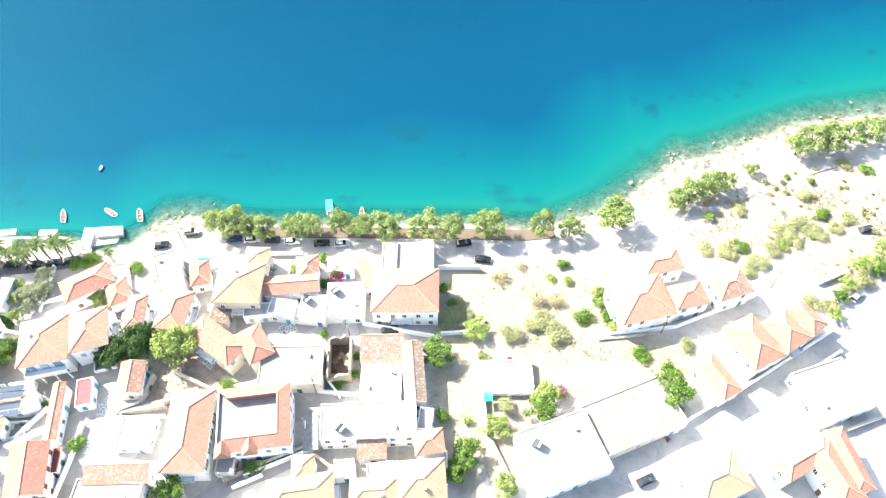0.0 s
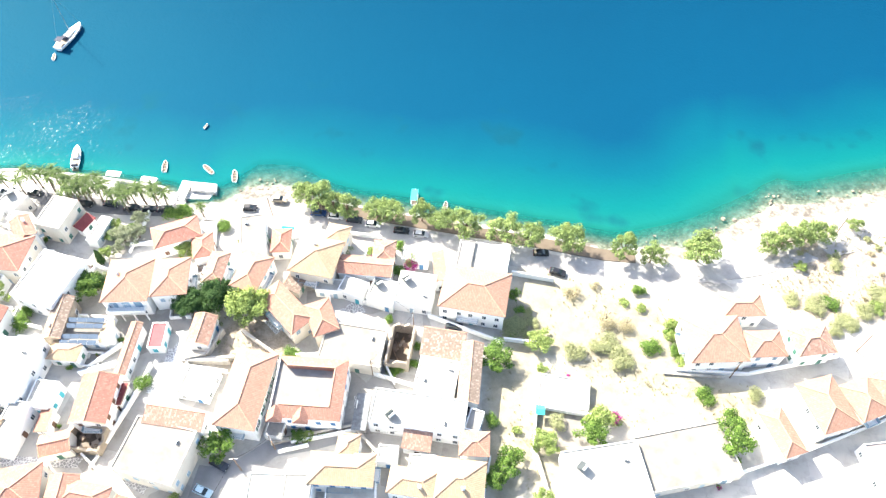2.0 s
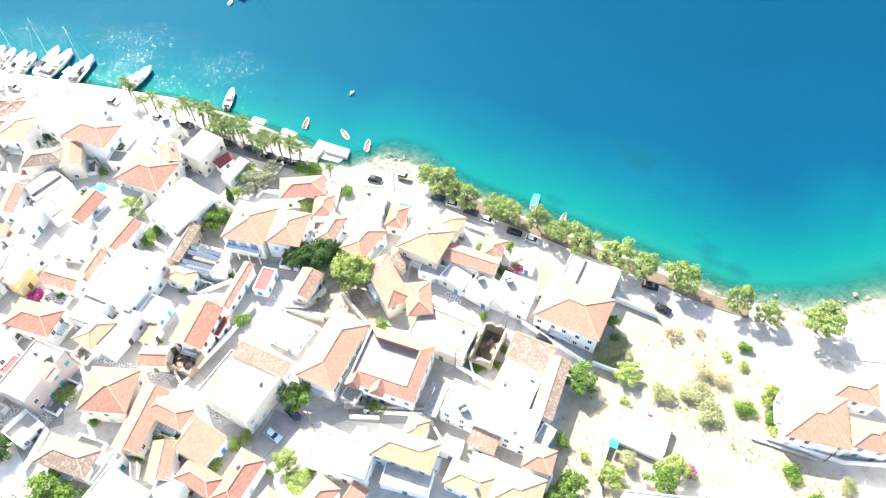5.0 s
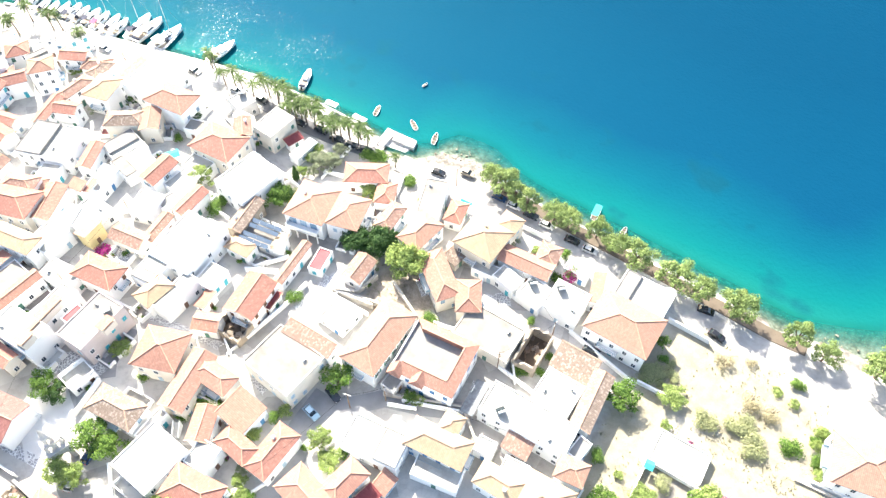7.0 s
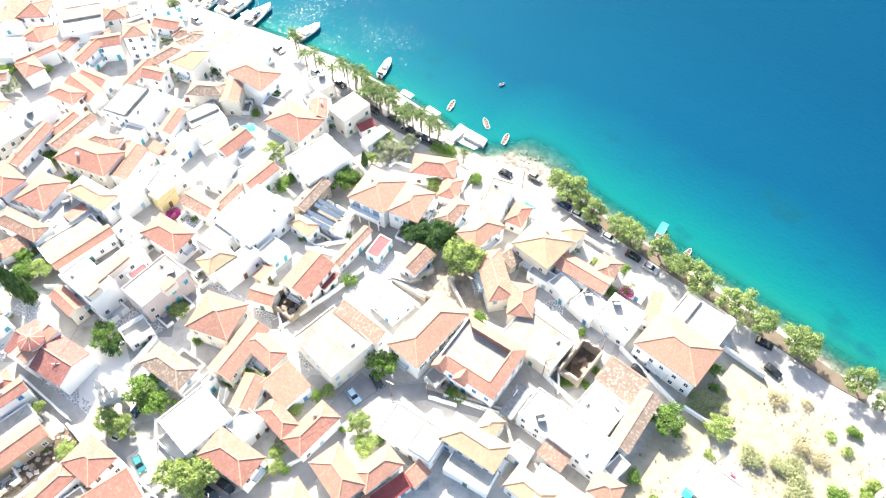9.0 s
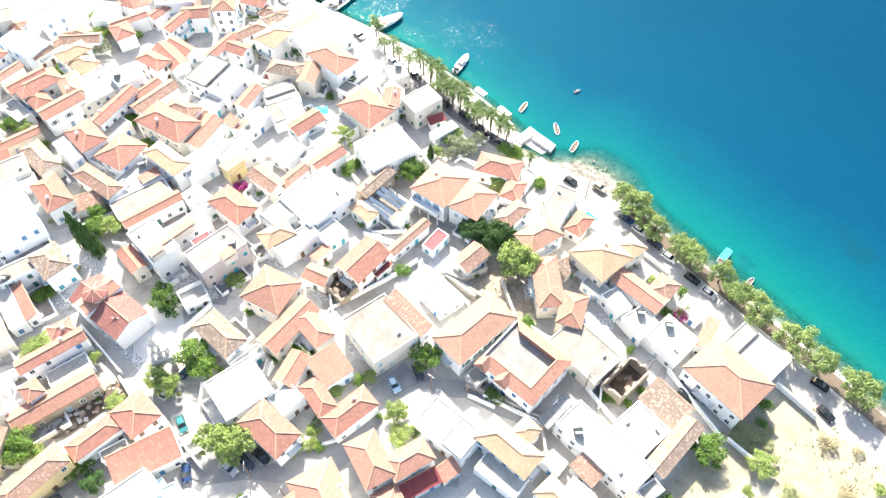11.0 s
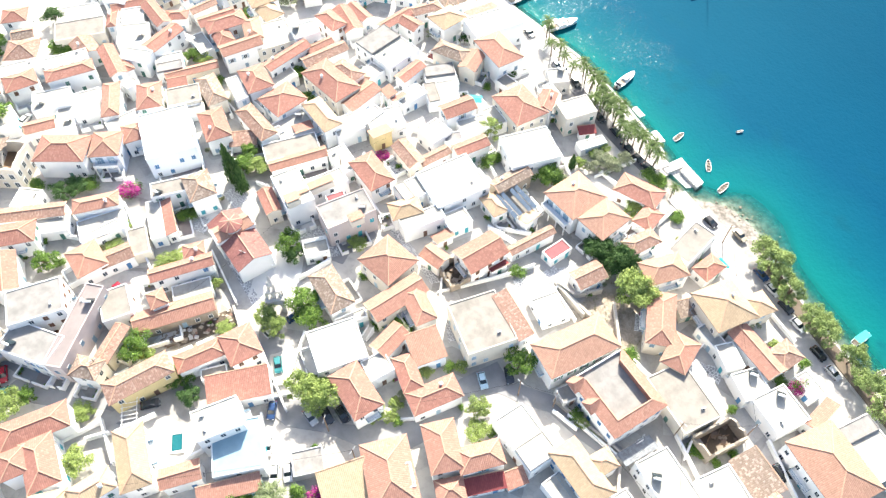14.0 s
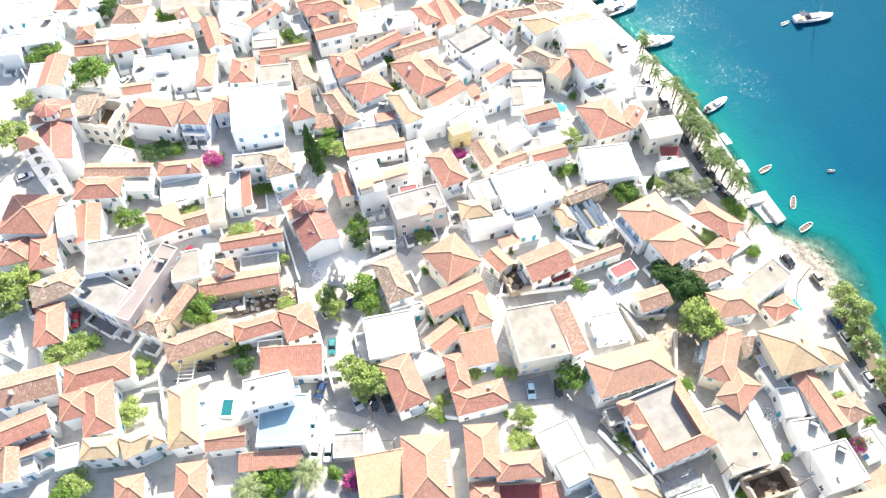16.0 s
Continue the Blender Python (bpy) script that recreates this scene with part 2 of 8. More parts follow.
def axis(lo, hi, step, far=3000.0):
    inner = list(np.arange(lo, hi + 0.1, step))
    outer = [60.0, 150.0, 400.0, 1000.0, far]
    return np.array([lo - s for s in reversed(outer)] + inner + [hi + s for s in outer])


# Patches of dry grass and bare earth between the houses: x, y, half length, half width, and how scrubby.
FIELDS = [(17, 92, 24, 12, 0), (3, 66, 6, 22, 0), (34, 74, 26, 8, 0), (28, 83, 16, 6, 0), (91, 122, 24, 9, 1), (72, 108, 12, 6, 1), (100, 112, 16, 10, 1), (107, 126, 24, 8, 1), (11, 61, 6, 14, 0), (-59, 71, 9, 8, 1), (96, 100, 8, 5, 1), (-142, 8, 6, 8, 0), (-95, -22, 11, 4, 1), (45, 76, 14, 5, 0)]


def build_ground():
    xs, ys = axis(-300, 230, 2.5), axis(-160, 200, 2.5)
    verts, grass, scrub, stones = [], [], [], []
    for y in ys:
        for x in xs:
            d = float(shore(x)) - y
            wild = min(1.0, max(0.0, (x - 22) / 20)) if x > 0 else min(1.0, max(0.0, 1.6 - abs(x + 73) / 13))
            rough = noise.noise(Vector((x * 0.13, y * 0.13, 3.0)))
            if d > 0:
                z = ground_height(x, y)
                if d < 14:
                    z = min(z, (0.25 + (0.10 if wild > 0.5 else 0.6) * d) + 0.35 * wild * rough)
                    z = max(z, 0.12)
                if wild > 0.5 and d > 14:
                    z += 0.5 * rough
            else:
                z = max(-9.0, -0.25 + (0.09 if wild > 0.3 else 0.3) * d + 0.5 * wild * rough)
                if wild <= 0.3:
                    z = min(z, -0.6)
            verts.append((x, y, z))
            g = rough_patch = 0.0
            for fx, fy, rx, ry, wildness in FIELDS:
                q = math.hypot((x - fx) / rx, (y - fy) / ry)
                here = 1.25 - q + 0.3 * noise.noise(Vector((x * 0.09, y * 0.09, 8.0)))
                g = max(g, here)
                if wildness:
                    rough_patch = max(rough_patch, here)
            grass.append(min(1.0, max(0.0, g * 2.2)))
            scrub.append(min(1.0, max(0.0, rough_patch * 2.2)))
            stones.append(min(1.0, max(0.0, wild * (1 - max(0.0, d - 4.5) / 3.5))) if d > 0.5 else 1.0)
    w = len(xs)
    faces = [(j * w + i, j * w + i + 1, (j + 1) * w + i + 1, (j + 1) * w + i) for j in range(len(ys) - 1) for i in range(w - 1)]
    n = Nodes("pale ground", 0.95)
    p = n.place("Object")
    big, mid, fine = n.noise(0.05, 5, p), n.noise(0.4, 6, p, 0.65), n.noise(4.0, 4, p, 0.7)
    paved = n.mix(n.ramp(big, (0.40, 0.0), (0.62, 1.0)), (0.50, 0.485, 0.45), (0.37, 0.355, 0.33))
    paved = n.mix(n.ramp(mid, (0.50, 0.0), (0.75, 0.55)), paved, (0.25, 0.24, 0.225))
    flags = n.add("ShaderNodeTexVoronoi", {"Scale": 0.14})
    n.wire(n.add("ShaderNodeMapping", {"Scale": (1.0, 1.0, 0.0)}, Vector=p).outputs[0], flags.inputs["Vector"])
    patch = n.add("ShaderNodeSeparateXYZ")
    n.wire(flags.outputs["Color"], patch.inputs[0])
    paved = n.mix(1.0, paved, n.ramp(patch.outputs[0], (0.0, 0.72), (0.45, 1.0), (1.0, 1.0)), "MULTIPLY")
    slabs = n.add("ShaderNodeTexVoronoi", {"Scale": 0.75})
    slabs.feature = "DISTANCE_TO_EDGE"
    n.wire(p, slabs.inputs["Vector"])
    paved = n.mix(n.math("MULTIPLY", n.ramp(slabs.outputs["Distance"], (0.03, 1.0), (0.07, 0.0)), n.ramp(patch.outputs[1], (0.55, 0.0), (0.57, 0.14))), paved, (0.20, 0.19, 0.175))
    dry = n.mix(n.ramp(mid, (0.35, 0.0), (0.66, 1.0)), (0.34, 0.31, 0.24), (0.245, 0.22, 0.16))
    dry = n.mix(n.ramp(fine, (0.45, 0.0), (0.8, 0.7)), dry, (0.22, 0.21, 0.11))
    cracks = n.add("ShaderNodeTexVoronoi", {"Scale": 1.1})
    n.wire(p, cracks.inputs["Vector"])
    pebbles = n.mix(n.ramp(cracks.outputs["Distance"], (0.05, 0.0), (0.6, 1.0)), (0.255, 0.225, 0.19), (0.11, 0.097, 0.082))
    grass_here, stones_here = n.add("ShaderNodeAttribute"), n.add("ShaderNodeAttribute")
    grass_here.attribute_name, stones_here.attribute_name = "grass", "stones"
    scrub_here = n.add("ShaderNodeAttribute")
    scrub_here.attribute_name = "scrub"
    a = n.mix(grass_here.outputs["Fac"], paved, dry)
    heath = n.mix(n.ramp(n.noise(0.9, 6, p, 0.75), (0.40, 0.0), (0.62, 1.0)), (0.38, 0.33, 0.27), (0.23, 0.19, 0.145))
    a = n.mix(scrub_here.outputs["Fac"], a, heath)
    b = n.mix(n.math("MULTIPLY", stones_here.outputs["Fac"], n.ramp(mid, (0.3, 0.35), (0.6, 1.0))), a, pebbles)
    n.colour(b).bump(n.math("ADD", mid, fine), 0.5, 0.08)
    me = solid("ground", verts, faces, n.material)
    for key, values in (("grass", grass), ("scrub", scrub), ("stones", stones)):
        me.attributes.new(key, "FLOAT", "POINT").data.foreach_set("value", values)
    me.polygons.foreach_set("use_smooth", [True] * len(faces))
    return put("ground", me)


tagged(build_ground(), "pale paved and dry grassy ground sloping to the sea", "ground", kind="structure")


def build_water():
    """The sea: clear over the shallows, turquoise over sand, blue where it is deep."""
    xs, ys = axis(-330, 250, 4.0), axis(90, 330, 4.0)
    verts = [(x, y, 0.0) for y in ys for x in xs]
    depth = []
    for x, y, z in verts:
        d = y - float(shore(x))
        near = min(math.hypot(x - s, y - float(shore(s))) for s in np.arange(x - 40, x + 41, 10)) if 0 < d < 140 else abs(d)
        steep = 0.08 * min(1.0, max(0.0, (-88 - x) / 12)) * min(1.0, max(0.0, d / 8))
        depth.append(min(d, near) / 100.0 + steep if d > 0 else -0.02)
    w = len(xs)
    faces = [(j * w + i, j * w + i + 1, (j + 1) * w + i + 1, (j + 1) * w + i) for j in range(len(ys) - 1) for i in range(w - 1)]
    me = solid("water", verts, faces, None)
    me.attributes.new("offshore", "FLOAT", "POINT").data.foreach_set("value", depth)
    rocky = [min(1.0, max(0.0, (x - 22) / 20)) if x > 0 else min(1.0, max(0.0, 1.6 - abs(x + 73) / 13)) for x, y, z in verts]
    me.attributes.new("shoal", "FLOAT", "POINT").data.foreach_set("value", [q * (1 - 0.35 * r) for q, r in zip(depth, rocky)])
    n = Nodes("sea water", 0.55, 0.0, 0.004)
    p = n.place("Object")
    off = n.add("ShaderNodeAttribute")
    off.attribute_name = "offshore"
    shoal = n.add("ShaderNodeAttribute")
    shoal.attribute_name = "shoal"
    wander = n.math("MULTIPLY_ADD", n.noise(0.018, 3, p), 0.30, -0.15)
    east = n.add("ShaderNodeSeparateXYZ")
    n.wire(p, east.inputs[0])
    shelf = n.math("MULTIPLY", n.ramp(n.math("MULTIPLY_ADD", east.outputs[0], 0.004, 0.5), (0.25, 0.0), (0.75, 1.0)), 0.08)
    far_off = n.math("SUBTRACT", n.math("MULTIPLY_ADD", n.math("MULTIPLY", wander, 0.9), n.math("MINIMUM", n.math("MULTIPLY", off.outputs["Fac"], 3.0), 1.0), off.outputs["Fac"]), shelf)
    c = n.ramp(far_off, (0.0, (0.007, 0.127, 0.106)), (0.07, (0.0015, 0.105, 0.107)), (0.20, (0.001, 0.068, 0.103)), (0.37, (0.001, 0.041, 0.091)), (0.9, (0.001, 0.034, 0.080)))
    weeds = n.ramp(n.noise(0.045, 3, p, 0.6), (0.60, 0.0), (0.68, 0.62))
    c = n.mix(n.math("MULTIPLY", weeds, n.ramp(far_off, (0.0, 0.0), (0.04, 1.0), (0.34, 1.0), (0.5, 0.0))), c, (0.003, 0.045, 0.075))
    n.colour(c)
    ripple = n.add("ShaderNodeTexNoise", {"Scale": 0.9, "Detail": 3.0, "Roughness": 0.6})
    n.wire(p, ripple.inputs["Vector"])
    swell = n.noise(0.12, 3, p)
    n.bump(n.math("ADD", ripple.outputs["Fac"], n.math("MULTIPLY", swell, 1.5)), 0.6, 0.26)
    # small facets of the ripples, each tilted its own way, that catch the sun
    facets = n.add("ShaderNodeTexVoronoi", {"Scale": 10.0})
    stretch = n.add("ShaderNodeMapping", {"Rotation": (0, 0, 0.6), "Scale": (1.0, 0.32, 1.0)})
    n.wire(p, stretch.inputs["Vector"])
    n.wire(stretch.outputs[0], facets.inputs["Vector"])
    lean = n.add("ShaderNodeVectorMath")
    lean.operation = "MULTIPLY_ADD"
    n.wire(facets.outputs["Color"], lean.inputs[0])
    lean.inputs[1].default_value, lean.inputs[2].default_value = (0.17, 0.17, 0.0), (-0.085, -0.085, 1.0)
    unit = n.add("ShaderNodeVectorMath")
    unit.operation = "NORMALIZE"
    n.wire(lean.outputs[0], unit.inputs[0])
    glint = n.add("ShaderNodeBsdfGlossy", {"Roughness": 0.10})
    n.wire(unit.outputs[0], glint.inputs["Normal"])
    gust = n.ramp(n.noise(0.05, 5, p, 0.65), (0.46, 0.0001), (0.54, 0.0004), (0.64, 0.0009))
    close_in = n.ramp(off.outputs["Fac"], (0.0, 1.0), (0.16, 1.0), (0.42, 0.06))
    n.wire(n.mix(1.0, gust, close_in, "MULTIPLY"), glint.inputs["Color"])
    sheen = n.add("ShaderNodeBsdfGlossy", {"Color": (0.0010, 0.0085, 0.0082, 1), "Roughness": 0.62})
    wet = n.add("ShaderNodeAddShader")
    n.wire(glint.outputs[0], wet.inputs[0])
    n.wire(sheen.outputs[0], wet.inputs[1])
    lit = n.add("ShaderNodeAddShader")
    n.wire(n.shader.outputs[0], lit.inputs[0])
    n.wire(wet.outputs[0], lit.inputs[1])
    clear = n.add("ShaderNodeBsdfTransparent", {"Color": (0.82, 0.92, 0.86, 1)})
    both = n.add("ShaderNodeMixShader")
    n.wire(n.ramp(n.math("ADD", shoal.outputs["Fac"], n.math("MULTIPLY", wander, 0.10)), (0.0, 0.03), (0.025, 0.4), (0.075, 1.0)), both.inputs[0])
    n.wire(clear.outputs[0], both.inputs[1])
    n.wire(lit.outputs[0], both.inputs[2])
    n.wire(both.outputs[0], n.output.inputs["Surface"])
    me.materials.clear()
    me.materials.append(n.material)
    return put("water", me)


tagged(build_water(), "clear turquoise sea turning deep blue offshore", "sea", kind="structure")


# ---- houses ----
def window_meshes():
    frame_shape = Shape().lattice([-0.55, -0.45, -0.03, 0.03, 0.45, 0.55], [-0.75, -0.65, 0.65, 0.75], lambda i, k: k != 1 or i % 2 == 0, -0.07, 0.02, True)
    pane = Shape().box(-0.45, -0.03, -0.65, 0.45, 0.0, 0.65)
    leaf = Shape().lattice([-0.26, -0.2, 0.2, 0.26], [-0.72, -0.64, -0.5, -0.36, -0.22, -0.08, 0.06, 0.2, 0.34, 0.48, 0.62, 0.72], lambda i, k: i != 1 or k % 2 == 0, -0.06, 0.0, True)
    door = Shape().box(-0.5, -0.06, 0.0, 0.5, 0.02, 2.1)
    return (frame_shape.mesh("window", TRIM), pane.mesh("pane", GLASS), [leaf.mesh("shutter", m) for m in SHUTTERS], [door.mesh("door", m) for m in SHUTTERS])


WINDOW, PANE, LEAVES, DOORS = window_meshes()
CLOSED = [Shape().lattice([-0.53, -0.47, -0.07, -0.012, 0.012, 0.07, 0.47, 0.53], [-0.72, -0.64, -0.5, -0.36, -0.22, -0.08, 0.06, 0.2, 0.34, 0.48, 0.62, 0.72], lambda i, k: i not in (1, 3, 5) or (k % 2 == 0 and i != 3), -0.09, -0.03, True).box(-0.45, -0.05, -0.65, 0.45, -0.04, 0.65).mesh("shutter", m) for m in SHUTTERS]
PITCH = 0.40
HOUSE_WORDS = {"hip": "hipped", "gable": "gabled", "shed": "lean-to", "flat": "flat", "terrace": "terraced"}
TILE_WORDS = {"red": "red clay tile", "orange": "orange clay tile", "tan": "sun-bleached orange tile", "yellow": "straw-coloured tile", "old": "weathered patchy tile", "brown": "old brown tile", "maroon": "dark red", "white": "whitewashed", "beige": "weathered beige", "grey": "grey screed", "pinkish": "pink-grey", "redfloor": "red painted", "bluefloor": "blue"}
dice = random.Random(7)


def roof_parts(kind, w, d, h, tile, owner, over=0.35):
    """The tiled roof, its ridge tiles and its eave board."""
    a, b = w / 2 + over, d / 2 + over
    rise = PITCH * b
    z, t = h + 0.02, 0.16
    caps = Shape()
    if kind == "hip":
        r = max(a - b, 0.02)
        top = [(-a, -b, z), (a, -b, z), (a, b, z), (-a, b, z), (-r, 0, z + rise), (r, 0, z + rise)]
        faces = [(0, 1, 5, 4), (1, 2, 5), (2, 3, 4, 5), (3, 0, 4)]
        for p, q in ((0, 4), (3, 4), (1, 5), (2, 5), (4, 5)):
            caps.bar(Vector(top[p]) + Vector((0, 0, 0.04)), Vector(top[q]) + Vector((0, 0, 0.04)), 0.22, 0.13)
    elif kind == "gable":
        top = [(-a, -b, z), (a, -b, z), (a, b, z), (-a, b, z), (-a, 0, z + rise), (a, 0, z + rise)]
        faces = [(0, 1, 5, 4), (2, 3, 4, 5)]
        caps.bar(Vector(top[4]) + Vector((0, 0, 0.04)), Vector(top[5]) + Vector((0, 0, 0.04)), 0.22, 0.13)
        for p, q in ((0, 4), (3, 4), (1, 5), (2, 5)):
            caps.bar(Vector(top[p]) + Vector((0, 0, 0.02)), Vector(top[q]) + Vector((0, 0, 0.02)), 0.2, 0.1)
    else:
        rise = 0.24 * 2 * b
        top = [(-a, -b, z), (a, -b, z), (a, b, z + rise), (-a, b, z + rise)]
        faces = [(0, 1, 2, 3)]
        caps.bar(top[3], top[2], 0.22, 0.14)
    k = len(top)
    verts = top + [(x, y, q - t) for x, y, q in top]
    under = [tuple(k + i for i in reversed(f)) for f in faces]
    rim = {"hip": [0, 1, 2, 3], "gable": [0, 1, 5, 2, 3, 4], "shed": [0, 1, 2, 3]}[kind]
    sides = [(rim[i], rim[i] + k, rim[(i + 1) % len(rim)] + k, rim[(i + 1) % len(rim)]) for i in range(len(rim))]
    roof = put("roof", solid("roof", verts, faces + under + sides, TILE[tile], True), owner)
    if caps.v:
        put("ridge", caps.mesh("ridge", RIDGE), roof)
    if kind == "hip" and w > 11:
        eave = Shape().lattice([-a + 0.1, -a + 0.34, a - 0.34, a - 0.1], [-b + 0.1, -b + 0.34, b - 0.34, b - 0.1], lambda i, k: i != 1 or k != 1, h - 0.28, h - 0.145)
        put("cornice", eave.mesh("cornice", TRIM), owner)
    return rise


BALCONY = {}


def balcony(owner, m, wide):
    """A slab on brackets with an iron railing, on the upper floor."""
    key = round(wide)
    if key not in BALCONY:
        n = key * 4
        xs = [-key / 2]
        for i in range(n):
            xs += [-key / 2 + (i + 0.82) * key / n, -key / 2 + (i + 1) * key / n]
        rail = Shape().box(-key / 2 - 0.02, -1.08, 0.0, -key / 2 + 0.02, 0.0, 0.92).box(key / 2 - 0.02, -1.08, 0.0, key / 2 + 0.02, 0.0, 0.92).lattice(xs, [0.0, 0.06, 0.86, 0.92], lambda i, k: k != 1 or i % 2 == 1 or i == 0, -1.12, -1.08, True)
        BALCONY[key] = (Shape().box(-key / 2 - 0.05, -1.2, -0.14, key / 2 + 0.05, 0.0, 0.0).mesh("balcony", TRIM), rail.mesh("railing", SHUTTERS[1]))
    slab, rail = BALCONY[key]
    one = put("balcony", slab, owner, m)
    put("railing", rail, one)


# Fronts with a long loggia.
LOGGIAS = [(-91.5, 77.4), (-153.0, -28.1), (-72.8, 85.3)]


def loggia(owner, m, half, h):
    """A deep upper balcony on square pillars, with wide blue doors behind it and a slab above."""
    u = half * 0.86
    z = h - 3.0
    one = put("loggia", Shape().box(-u, -1.7, z - 0.18, u, 0.0, z).mesh("loggia", TRIM), owner, m)
    n = max(2, round(u / 1.5))
    for k in range(n + 1):
        c = -u + 0.15 + (2 * u - 0.3) * k / n
        put("pillar", Shape().box(c - 0.13, -1.68, -1.0, c + 0.13, -1.42, z - 0.18).mesh("pillar", TRIM), one)
        if k < n:
            mid = c + (u - 0.15) / n
            wide = (u - 0.15) / n * 0.62
            put("balcony_door", Shape().box(mid - wide, -0.06, z + 0.02, mid + wide, 0.02, z + 2.1).mesh("balcony_door", SHUTTERS[5 if k % 2 else 1]), one)
            put("lower_window", Shape().box(mid - wide * 0.7, -0.05, z - 2.2, mid + wide * 0.7, 0.02, z - 0.7).mesh("lower_window", GLASS), one)
    put("parapet", Shape().box(-u, -1.7, z, u, -1.56, z + 0.85).box(-u, -1.56, z, -u + 0.12, 0, z + 0.85).box(u - 0.12, -1.56, z, u, 0, z + 0.85).mesh("parapet", TRIM), one)


def chimney(owner, x, y, z):
    s = Shape().box(-0.3, -0.25, -0.9, 0.3, 0.25, 0.8).box(-0.38, -0.33, 0.8, 0.38, 0.33, 0.9).box(-0.22, -0.17, 0.9, 0.22, 0.17, 1.1)
    put("chimney", s.mesh("chimney", WALL["white"]), owner, pose(x, y, z))


def terrace_roof(w, d, h, tile, owner):
    """A belt of tiled slopes round three sides of a sunken roof terrace, with two small gablets."""
    a, b, belt, rise = w / 2 + 0.4, d / 2 + 0.4, 2.6, 1.1
    outer = [(-a, -b), (a, -b), (a, b), (-a, b)]
    inner = [(-a + belt, -b + belt), (a - belt, -b + belt), (a - belt, b - belt), (-a + belt, b - belt)]
    z0, z1 = h + 0.32, h + 0.32 + rise
    for k in (0, 1, 2):
        (p, q), (r, s) = (outer[k], outer[(k + 1) % 4]), (inner[k], inner[(k + 1) % 4])
        v = [(*p, z0), (*q, z0), (*s, z1), (*r, z1), (*p, z0 - 0.15), (*q, z0 - 0.15), (*s, h - 0.4), (*r, h - 0.4)]
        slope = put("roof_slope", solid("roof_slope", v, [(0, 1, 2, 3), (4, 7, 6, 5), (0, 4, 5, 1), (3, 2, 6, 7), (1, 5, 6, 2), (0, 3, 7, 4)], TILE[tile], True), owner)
        put("ridge", Shape().bar(v[3], v[2], 0.26, 0.16).mesh("ridge", RIDGE), slope)
    for u in (-a * 0.75, -a * 0.05):
        v = [(u - 1.7, -b - 1.1, z0), (u + 1.7, -b - 1.1, z0), (u, -b - 0.3, z0 + 1.25), (u, -b + belt * 0.9, z0 + 1.25), (u - 1.7, -b + belt * 0.5, z0 + 0.2), (u + 1.7, -b + belt * 0.5, z0 + 0.2)]
        put("gablet", solid("gablet", v, [(0, 2, 3, 4), (1, 5, 3, 2), (0, 1, 2), (0, 4, 3, 5, 1)], TILE[tile], True), owner)


GEAR, YARDS = [], []
RUBBLE = plaster("dark rubble and earth", (0.12, 0.095, 0.07), 0.8)


